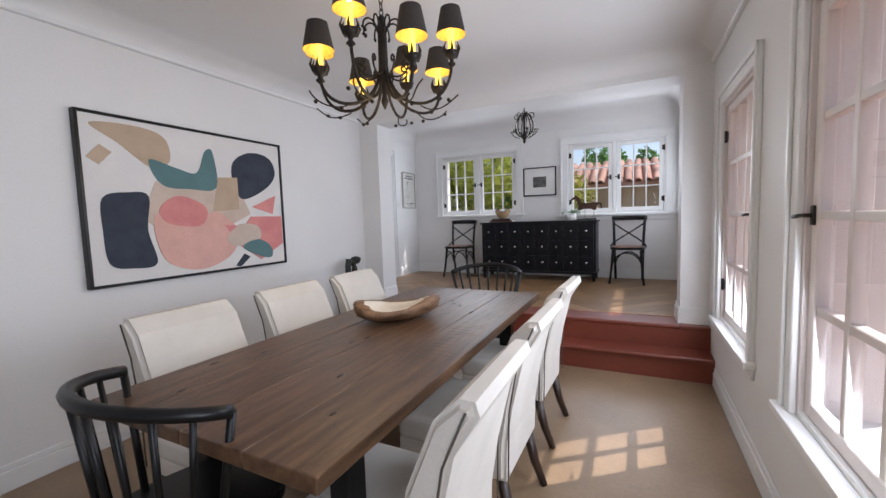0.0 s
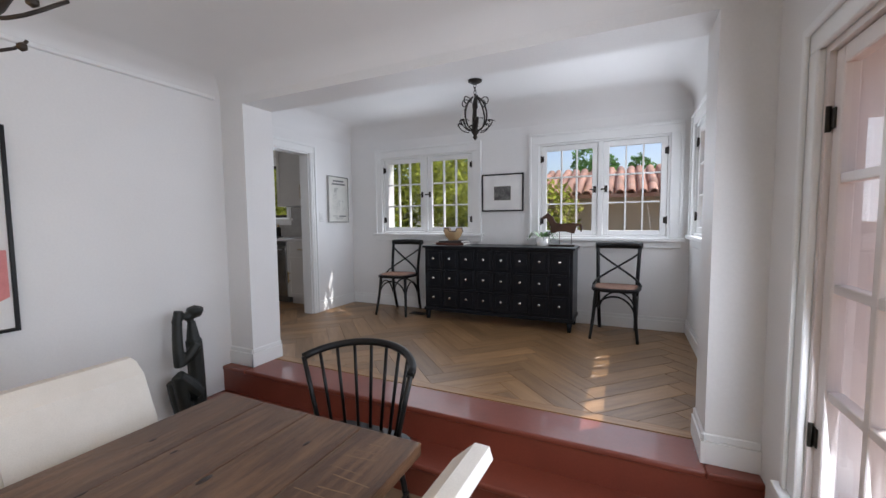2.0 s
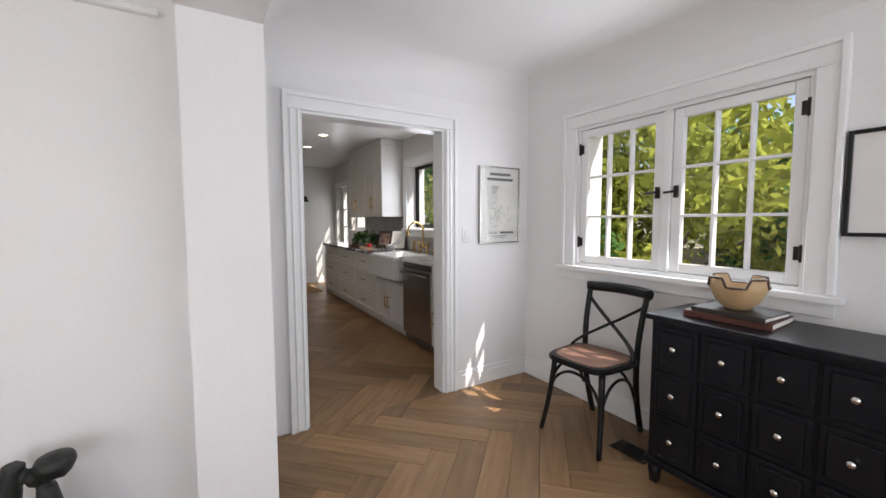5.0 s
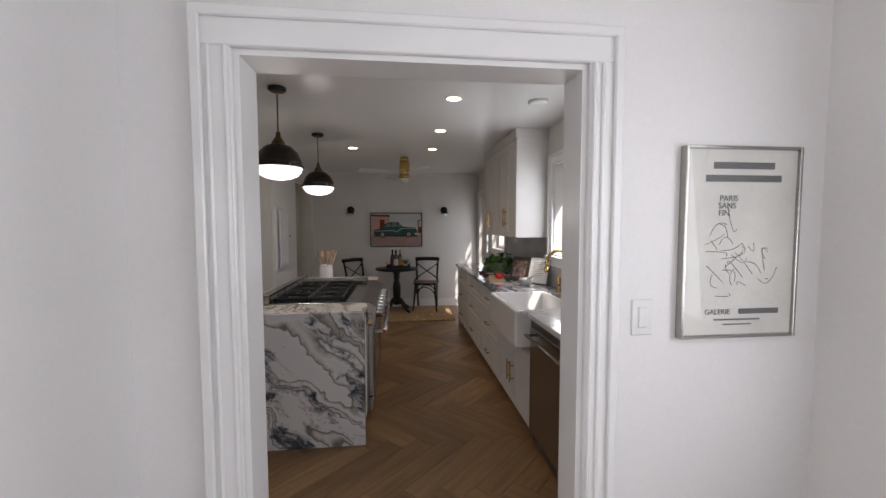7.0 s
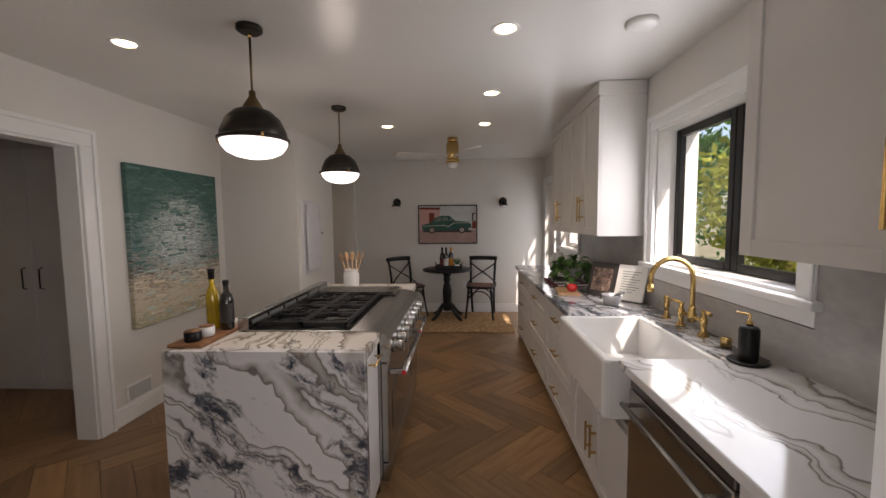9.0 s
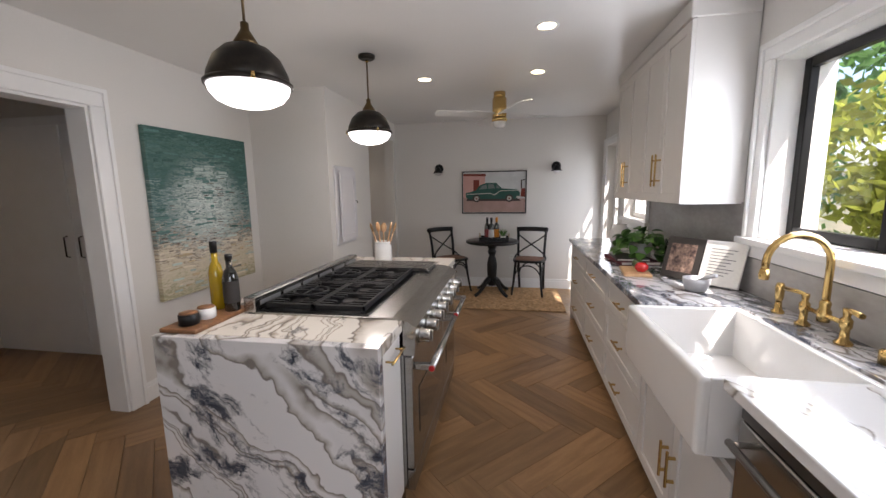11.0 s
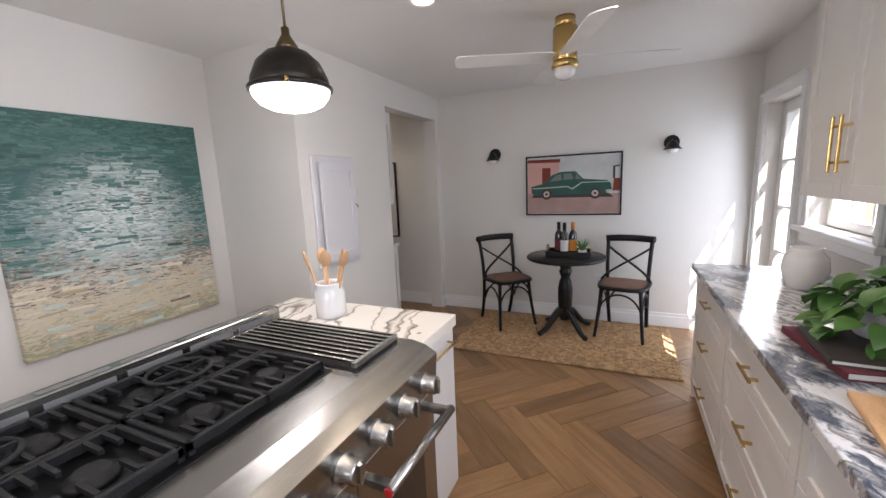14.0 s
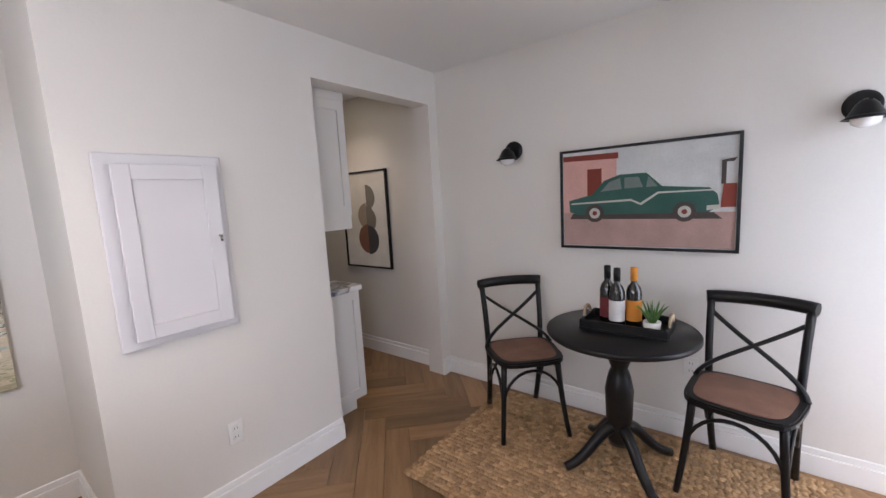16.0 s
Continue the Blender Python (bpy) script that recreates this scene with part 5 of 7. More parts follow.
fc = thing("bridge_faucet", "polished brass bridge faucet with a gooseneck spout", "faucet", pose(-5.36, 6.155, CT))
part("bridge", T([(-0.10, 0, 0.075), (0.10, 0, 0.075)], 0.009, 10), M_BRASS, fc)
part("spout", T([(0, 0, 0.06), (0, 0, 0.27)] + [(0, -0.105 + 0.105 * math.cos(radians(a)), 0.27 + 0.105 * math.sin(radians(a))) for a in range(15, 181, 15)] + [(0, -0.212, 0.235)], 0.0125, 12), M_BRASS, fc)
part("spout_collar", LA([(0.02, 0.05), (0.022, 0.09), (0.016, 0.10), (0.018, 0.12), (0.014, 0.13)], 16), M_BRASS, fc)
part("nozzle", LA([(0.016, 0.205), (0.018, 0.22), (0.014, 0.245)], 14, (0, -0.212, 0)), M_BRASS, fc)
for s in (-1, 1):
    part("valve", LA([(0.026, 0), (0.026, 0.008), (0.014, 0.02), (0.013, 0.055), (0.018, 0.065), (0.018, 0.09), (0.010, 0.10), (0.013, 0.12), (0.013, 0.13)], 16, (s * 0.10, 0, 0)), M_BRASS, fc)
    part("lever", tube(bmesh.new(), [(s * 0.10, 0, 0.125), (s * 0.13, -0.01, 0.13), (s * 0.185, -0.02, 0.128)], 0.0075, 8, r1=0.010), M_BRASS, fc)
sp = thing("side_spray", "brass side spray beside the faucet", "sprayer", pose(-5.62, 6.16, CT))
part("spray_base", LA([(0.024, 0), (0.024, 0.008), (0.014, 0.02), (0.012, 0.05)], 16), M_BRASS, sp)
part("spray_head", LA([(0.011, 0.05), (0.016, 0.07), (0.017, 0.12), (0.012, 0.135)], 16), M_BRASS, sp)
ag = thing("air_gap", "short brass air gap cap", "cap", pose(-5.10, 6.16, CT))
part("cap", LA([(0.022, 0), (0.022, 0.04), (0.019, 0.045), (0.001, 0.047)], 16), M_BRASS, ag)
so = thing("soap_dispenser", "black soap bottle with a brass pump on a dark tray", "soap dispenser", pose(-4.92, 6.13, CT))
part("tray", LA([(0.07, 0), (0.075, 0.006), (0.065, 0.01)], 24), M_BLACK, so)
part("bottle", LA([(0.034, 0.01), (0.036, 0.015), (0.036, 0.135), (0.03, 0.145), (0.014, 0.15)], 20), M_BLACK, so)
part("pump", tube(LA([(0.013, 0.15), (0.013, 0.165), (0.005, 0.17), (0.005, 0.195)], 12), [(0, 0, 0.195), (-0.045, -0.02, 0.193)], 0.005, 8), M_BRASS, so)


def upper_unit(x0, x1, doors, label):
    o = thing("wall_cabinet", label, "cabinet", group="wall cabinets")
    part("body", B(x0, x1, 5.945, 6.245, 1.73, 2.70), M_CAB, o)
    part("crown", B(x0 - 0.006, x1 + 0.006, 5.915, 6.245, 2.70, 2.797, 0.006), M_CAB, o)
    w = (x1 - x0) / doors
    for i in range(doors):
        a, b = x0 + i * w + 0.002, x0 + (i + 1) * w - 0.002
        d = shaker(o, a, b, 1.732, 2.695, 5.933)
        bar_handle(d, "v", b - 0.03 if i % 2 == 0 else a + 0.03, 1.93, 5.924, 0.2)
    return o


upper_unit(-7.58, -6.13, 4, "pale grey wall cabinet with four framed doors")
upper_unit(-4.70, -3.66, 2, "pale grey wall cabinet beside the window")

# kitchen window with a black frame
kw = thing("window_7", "kitchen window with a black frame and white surround", "window", pose(0, 6.25, 0), kind="structure")
casing(kw, KIT_W[0], KIT_W[1], KIT_W[2], KIT_W[3], 0.085, sill=True)
for a in ((KIT_W[0], KIT_W[0] + 0.015, KIT_W[2], KIT_W[3]), (KIT_W[1] - 0.015, KIT_W[1], KIT_W[2], KIT_W[3]), (KIT_W[0] + 0.015, KIT_W[1] - 0.015, KIT_W[3] - 0.015, KIT_W[3]), (KIT_W[0] + 0.015, KIT_W[1] - 0.015, KIT_W[2], KIT_W[2] + 0.015)):
    part("reveal", B(a[0], a[1], 0, 0.25, a[2], a[3]), M_TRIM, kw)
sash(kw, KIT_W[0] + 0.017, -5.405, KIT_W[2] + 0.017, KIT_W[3] - 0.017, 1, 1, 0.13, 0.045, fmat=M_BLACK)
sash(kw, -5.40, KIT_W[1] - 0.017, KIT_W[2] + 0.017, KIT_W[3] - 0.017, 1, 1, 0.13, 0.045, fmat=M_BLACK)
sw = thing("window_8", "small white barred window above the worktop", "window", pose(0, 6.25, 0), kind="structure")
casing(sw, KIT_S[0], KIT_S[1], KIT_S[2], KIT_S[3], 0.07, sill=True)
sash(sw, KIT_S[0] + 0.003, KIT_S[1] - 0.003, KIT_S[2] + 0.003, KIT_S[3] - 0.003, 3, 3, 0.10, 0.05)
gd = thing("door_3", "white glazed garden door with small panes", "door", pose(0, 6.25, 0), kind="structure")
casing(gd, KIT_D[0], KIT_D[1], F, KIT_D[3], 0.09)
part("threshold", B(KIT_D[0], KIT_D[1], 0, 0.25, F - 0.06, F + 0.02), M_TRIM, gd)
sash(gd, KIT_D[0] + 0.003, KIT_D[1] - 0.003, F + 0.024, KIT_D[3] - 0.004, 2, 5, 0.12, 0.09, mw=0.022)
part("kick_panel", B(KIT_D[0] + 0.09, KIT_D[1] - 0.09, 0.105, 0.135, F + 0.03, F + 0.30), M_TRIM, gd)
outlet("light_switch", pose(-8.53, 6.25, 1.62), "white double light switch beside the garden door", "switch")

# island with waterfall end
IX0, IX1, IY0, IY1 = -6.85, -4.99, 3.60, 4.545
il = thing("kitchen_island", "kitchen island with a marble waterfall end and pale grey body", "island")
part("waterfall_end", B(IX1 - 0.045, IX1, IY0, IY1, F, CT, 0.003), M_MARBLE, il)
part("top_slab", B(-5.298, IX1 - 0.045, IY0, IY1, CT - 0.05, CT, 0.003), M_MARBLET, il)
part("top_slab", B(-6.523, -5.298, IY0, 3.775, CT - 0.05, CT, 0.003), M_MARBLET, il)
part("top_slab", B(IX0, -6.523, IY0, IY1, CT - 0.05, CT, 0.003), M_MARBLET, il)
part("cabinet_body", B(-5.296, IX1 - 0.045, IY0 + 0.03, IY1 - 0.03, F + 0.09, CT - 0.05), M_CAB, il)
part("cabinet_body", B(-6.84, -6.523, IY0 + 0.03, IY1 - 0.03, F + 0.09, CT - 0.05), M_CAB, il)
part("back_panel", B(-6.84, IX1 - 0.045, IY0 + 0.012, IY0 + 0.03, F + 0.02, CT - 0.05), M_CAB, il)
for a, b in ((-5.29, IX1 - 0.05), (-6.835, -6.528)):
    d = part("drawer", B(a, b, IY1 - 0.03, IY1 - 0.012, F + 0.10, CT - 0.055, 0.002), M_CAB, il)
    part("handle", T([(a + 0.04, IY1 + 0.022, CT - 0.10), (b - 0.04, IY1 + 0.022, CT - 0.10)], 0.0055, 6), M_BRASS, d, "brushed brass bar handle")
    for x in (a + 0.06, b - 0.06):
        part("handle_post", T([(x, IY1 - 0.013, CT - 0.10), (x, IY1 + 0.02, CT - 0.10)], 0.0045, 6), M_BRASS, d)
part("toe_kick", B(-6.80, IX1 - 0.05, IY0 + 0.06, IY1 - 0.09, F, F + 0.09), M_CAB, il)

# range
RX0, RX1 = -6.52, -5.301
rg = thing("gas_range", "wide stainless steel gas range with six burners and a griddle", "range")
part("body", B(RX0, RX1, 3.78, 4.545, F + 0.10, CT - 0.03), M_STEEL, rg)
part("cooktop", B(RX0, RX1, 3.80, 4.50, CT - 0.03, CT + 0.008, 0.003), M_STEEL, rg)
part("burner_pan", B(-6.215, RX1 - 0.018, 3.845, 4.385, CT + 0.008, CT + 0.012, 0.001), M_ENAMEL, rg)
bg = bmesh.new()
box(bg, RX0, RX1, 3.78, 3.84, CT - 0.03, CT + 0.075, 0.004)
part("back_guard", bg, M_STEEL, rg)
for k in range(6):
    x = RX0 + 0.04 + k * 0.195
    part("vent_slot", B(x, x + 0.165, 3.8385, 3.8425, CT + 0.03, CT + 0.052), M_INK, rg)
    part("vent_slot", B(x, x + 0.165, 3.80, 3.825, CT + 0.0745, CT + 0.0765), M_INK, rg)
pn = PR([(4.50, CT + 0.008), (4.56, CT - 0.004), (4.605, CT - 0.03), (4.595, CT - 0.16), (4.50, CT - 0.16)], 0, RX1 - RX0)
part("control_panel", pn, M_STEEL, rg, m=Matrix(((0, 1, 0, RX0), (1, 0, 0, 0), (0, 0, 1, 0), (0, 0, 0, 1))))
for k in range(8):
    x = RX0 + 0.10 + k * 0.146
    kn = part("knob", LA([(0.038, 0), (0.038, 0.008), (0.03, 0.012), (0.031, 0.045), (0.027, 0.05)], 20), M_STEEL, rg, m=pose(x, 4.60, CT - 0.10, -90, 0, 0))
    part("knob_grip", B(-0.006, 0.006, -0.028, 0.028, 0.048, 0.06, 0.003), M_STEEL, kn)
for a, b in ((RX0 + 0.005, -6.055), (-6.05, RX1 - 0.005)):
    d = part("oven_door", B(a, b, 4.545, 4.585, F + 0.20, CT - 0.17, 0.005), M_STEEL, rg)
    part("oven_window", B(a + 0.10, b - 0.10, 4.583, 4.588, F + 0.33, CT - 0.36), M_OVENGLASS, d)
    part("handle", T([(a + 0.02, 4.665, CT - 0.225), (b - 0.02, 4.665, CT - 0.225)], 0.016, 12), M_STEEL, d)
    for x in (a + 0.04, b - 0.04):
        part("handle_bracket", B(x - 0.014, x + 0.014, 4.585, 4.665, CT - 0.24, CT - 0.21, 0.004), M_STEEL, d)
    part("medallion", LA([(0.014, 0), (0.012, 0.004)], 16), M_REDDOT, d, "red enamel badge", pose(b - 0.019, 4.665, CT - 0.225, 0, 90, 0))
part("drawer_front", B(RX0 + 0.005, RX1 - 0.005, 4.545, 4.58, F + 0.09, F + 0.19, 0.004), M_STEEL, rg)
for x in (RX0 + 0.05, RX1 - 0.05):
    for y in (3.85, 4.50):
        part("foot", LA([(0.02, 0), (0.02, 0.10)], 12, (x, y, F)), M_STEEL, rg)
GZ = CT + 0.045
for gx in (-5.335, -5.775):
    for gy in (3.865, 4.115):
        x0, x1, y0, y1 = gx - 0.43, gx, gy, gy + 0.245
        g = bmesh.new()
        for a in ((x0, x1, y0, y0 + 0.014), (x0, x1, y1 - 0.014, y1), (x0, x0 + 0.014, y0, y1), (x1 - 0.014, x1, y0, y1), ((x0 + x1) / 2 - 0.007, (x0 + x1) / 2 + 0.007, y0, y1)):
            box(g, a[0], a[1], a[2], a[3], GZ - 0.026, GZ, 0.003)
        cy = (y0 + y1) / 2
        for cx in (x0 + 0.11, x1 - 0.11):
            for k in range(-2, 3):
                if k:
                    box(g, cx + k * 0.036 - 0.005, cx + k * 0.036 + 0.005, y0 + 0.014, y0 + 0.085, GZ - 0.012, GZ)
                    box(g, cx + k * 0.036 - 0.005, cx + k * 0.036 + 0.005, y1 - 0.085, y1 - 0.014, GZ - 0.012, GZ)
        for a, b in ((x0, y0), (x1 - 0.014, y0), (x0, y1 - 0.014), (x1 - 0.014, y1 - 0.014)):
            box(g, a, a + 0.014, b, b + 0.014, CT + 0.011, GZ - 0.02)
        gr = part("grate", g, M_CAST, rg, "black cast-iron grate")
        if gy < 4:
            cx = (x0 + x1) / 2
            rgm = T([(cx + 0.085 * math.cos(i * math.pi / 16), cy + 0.085 * math.sin(i * math.pi / 16), GZ + 0.003) for i in range(32)], 0.007, 6, closed=True)
            box(rgm, cx - 0.085, cx + 0.085, cy - 0.005, cy + 0.005, GZ - 0.004, GZ + 0.008)
            box(rgm, cx - 0.005, cx + 0.005, cy - 0.085, cy + 0.085, GZ - 0.004, GZ + 0.0085)
            part("wok_ring", rgm, M_CAST, gr)
        for cx in (x0 + 0.11, x1 - 0.11):
            part("burner", LA([(0.05, 0), (0.046, 0.012), (0.034, 0.014), (0.034, 0.022), (0.028, 0.025)], 20, (cx, cy, CT + 0.011)), M_CAST, rg)
part("griddle_tray", B(-6.49, -6.235, 3.86, 4.46, CT + 0.006, CT + 0.016, 0.002), M_ENAMEL, rg)
for k in range(9):
    x = -6.48 + k * 0.029
    part("griddle_bar", B(x, x + 0.008, 3.87, 4.45, CT + 0.03, CT + 0.04, 0.002), M_STEEL, rg)
for y in (3.858, 4.444):
    part("griddle_rail", B(-6.49, -6.235, y, y + 0.018, CT + 0.016, CT + 0.036, 0.002), M_STEEL, rg)

# things on the island
cbd = thing("serving_board", "long reddish acacia serving board", "board", pose(-5.02, 3.63, CT, 0, 0, 0))
bdm = B(-0.35, 0, -0.025, 0.145, 0, 0.018, 0.006, 2)
part("board", bdm, M_BOARD, cbd)


def bottle(name, label, m, body, profile, cap=None, cap_prof=None, lab=None, lab_prof=None):
    o = thing(name, label, "bottle", m)
    part("glass_body", LA(profile, 24), body, o)
    if cap:
        part("cap", LA(cap_prof, 20), cap, o)
    if lab:
        part("label", LA(lab_prof, 24, caps=False), lab, o)
    return o


bottle("oil_bottle", "tall clear bottle of golden olive oil with a black cap", pose(-5.31, 3.645, CT + 0.018), M_OLIVE,
       [(0.030, 0), (0.032, 0.004), (0.032, 0.17), (0.024, 0.205), (0.014, 0.225), (0.013, 0.27)], M_BLACK, [(0.016, 0.265), (0.016, 0.315), (0.015, 0.318)])
bottle("vinegar_bottle", "dark glass bottle with a black label and cap", pose(-5.29, 3.735, CT + 0.018), M_DARKGLASS,
       [(0.031, 0), (0.034, 0.005), (0.034, 0.155), (0.026, 0.185), (0.014, 0.20), (0.014, 0.255)], M_BLACK, [(0.016, 0.235), (0.016, 0.262)], M_BOOK2, [(0.0346, 0.04), (0.0346, 0.14)])
for x, y, mt, lb in ((-5.085, 3.69, M_BLACK, "small black stone pinch pot with a wooden lid"), (-5.17, 3.70, M_CERAMIC, "small white ceramic pinch pot with a wooden lid")):
    o = thing("pinch_pot", lb, "pot", pose(x, y, CT + 0.018))
    part("pot", LA([(0.034, 0), (0.038, 0.004), (0.038, 0.045), (0.035, 0.047), (0.001, 0.045)], 24), mt, o)
    part("lid", LA([(0.033, 0.044), (0.034, 0.052), (0.001, 0.053)], 24), M_BOARD, o)
uc = thing("utensil_crock", "white ceramic crock of wooden spoons", "crock", pose(-6.67, 4.0, CT))
part("crock", LA([(0.062, 0), (0.067, 0.005), (0.068, 0.115), (0.058, 0.135), (0.062, 0.15), (0.062, 0.158), (0.055, 0.158), (0.052, 0.14), (0.058, 0.11), (0.055, 0.012), (0.001, 0.012)], 28, caps=False), M_CERAMIC, uc)
for k, (dx, dy) in enumerate(((0.05, -0.06), (-0.02, -0.04), (0.03, 0.02), (-0.03, 0.05), (0.0, 0.09))):
    p0, p1 = Vector((dx * 0.2, dy * 0.2, 0.02)), Vector((dx, dy, 0.24))
    sp_ = part("spoon_handle", T([p0, p1], 0.006, 6), M_LIGHTWOOD, uc)
    hd = bmesh.new()
    bmesh.ops.create_uvsphere(hd, u_segments=12, v_segments=8, radius=1)
    part("spoon_head", hd, M_LIGHTWOOD, sp_, m=Matrix.Translation(p1 + Vector((dx * 0.12, dy * 0.12, 0.03))) @ (p1 - p0).to_track_quat("Z", "X").to_matrix().to_4x4() @ Matrix.Diagonal((0.008, 0.024, 0.04, 1)))


def pendant(x, y):
    o = thing("pendant_light", "lit globe pendant with a dark bronze dome and brass trim", "pendant light", pose(x, y, 2.26), group="pendants over the island")
    part("canopy", LA([(0.06, 0.54), (0.06, 0.52), (0.045, 0.51)], 24), M_BRONZE, o)
    part("rod", LA([(0.0055, 0.22), (0.0055, 0.515)], 10), M_ANTIQUE, o)
    part("rod_ball", LA([(0.003, 0.485), (0.013, 0.50), (0.003, 0.512)], 12), M_BRASS, o)
    part("dome", LA([(0.158, 0.0), (0.152, 0.04), (0.125, 0.10), (0.085, 0.138), (0.04, 0.155)], 40), M_BRONZE, o)
    part("band", LA([(0.166, -0.008), (0.168, 0.004), (0.160, 0.012)], 40), M_BRONZE, o)
    part("cage", LA([(0.045, 0.153), (0.045, 0.163), (0.025, 0.195), (0.016, 0.21), (0.016, 0.235), (0.008, 0.24)], 16), M_ANTIQUE, o)
    g = LA([(0.156, -0.006), (0.150, -0.030), (0.126, -0.060), (0.085, -0.080), (0.035, -0.090), (0.001, -0.092)], 40, caps=False)
    part("globe", g, M_OPAL, o, "glowing white opal glass")
    for k in range(3):
        a = radians(k * 120 + 40)
        part("thumb_screw", LA([(0.008, -0.012), (0.008, 0.012)], 8), M_BRASS, o, m=pose(0.17 * math.cos(a), 0.17 * math.sin(a), 0.0))
    d = bpy.data.lights.new("pendant_glow", "POINT")
    d.energy, d.color, d.shadow_soft_size = 3, (1, 0.93, 0.86), 0.12
    q = new("pendant_glow", d)
    q.location = (x, y, 2.02)


pendant(-5.235, 3.955)
pendant(-6.61, 3.95)
for x, y in ((-5.36, 3.21), (-5.35, 5.2), (-6.35, 5.2), (-7.33, 4.22), (-7.31, 5.2), (-9.1, 2.35)):
    o = thing("downlight", "small recessed ceiling downlight, lit warm", "downlight", pose(x, y, 2.80), group="ceiling downlights")
    part("trim_ring", LA([(0.052, 0), (0.056, -0.003), (0.07, -0.005), (0.074, 0.0)], 28, caps=False), M_TRIM, o)
    part("lens", LA([(0.052, -0.001), (0.03, -0.003), (0.001, -0.003)], 24, caps=False), M_DOWN, o)
    d = bpy.data.lights.new("downlight_beam", "SPOT")
    d.energy, d.color, d.spot_size, d.spot_blend, d.shadow_soft_size = 5, (1, 0.82, 0.62), radians(120), 0.8, 0.05
    q = new("downlight_beam", d)
    q.matrix_basis = pose(x, y, 2.785)
o = thing("smoke_detector", "round white smoke detector on the ceiling", "detector", pose(-5.33, 5.85, 2.80))
part("cover", LA([(0.075, 0), (0.075, -0.015), (0.06, -0.025), (0.001, -0.026)], 28), M_WHITEPLASTIC, o)

fan = thing("ceiling_fan", "brass ceiling fan with four white blades", "ceiling fan", pose(-7.95, 4.86, 2.80))
part("canopy", LA([(0.06, 0), (0.06, -0.05), (0.05, -0.055)], 24), M_BRASS, fan)
part("housing", LA([(0.05, -0.05), (0.072, -0.06), (0.072, -0.24), (0.066, -0.25)], 28), M_BRASS, fan)
part("collar", LA([(0.072, -0.25), (0.078, -0.26), (0.078, -0.285), (0.065, -0.29)], 28), M_BRASS, fan)
part("light_bowl", LA([(0.066, -0.29), (0.06, -0.33), (0.04, -0.35), (0.001, -0.355)], 24), M_CERAMIC, fan)
for k in range(4):
    bl = bmesh.new()
    prism(bl, blob(0, 0, [(0.07, -0.05), (0.3, -0.062), (0.6, -0.068), (0.66, -0.05), (0.66, 0.05), (0.6, 0.068), (0.3, 0.062), (0.07, 0.05)]), -0.003, 0.003)
    part("blade", bl, M_WHITEPLASTIC, fan, m=pose(0, 0, -0.22, 0, 0, 22 + 90 * k) @ pose(0, 0, 0, 90 + 12, 0, 0))

# green painting
pg = thing("seascape_painting", "large textured teal and cream abstract seascape canvas", "painting", pose(-6.12, 2.45, 1.04, 0, 0, 180))


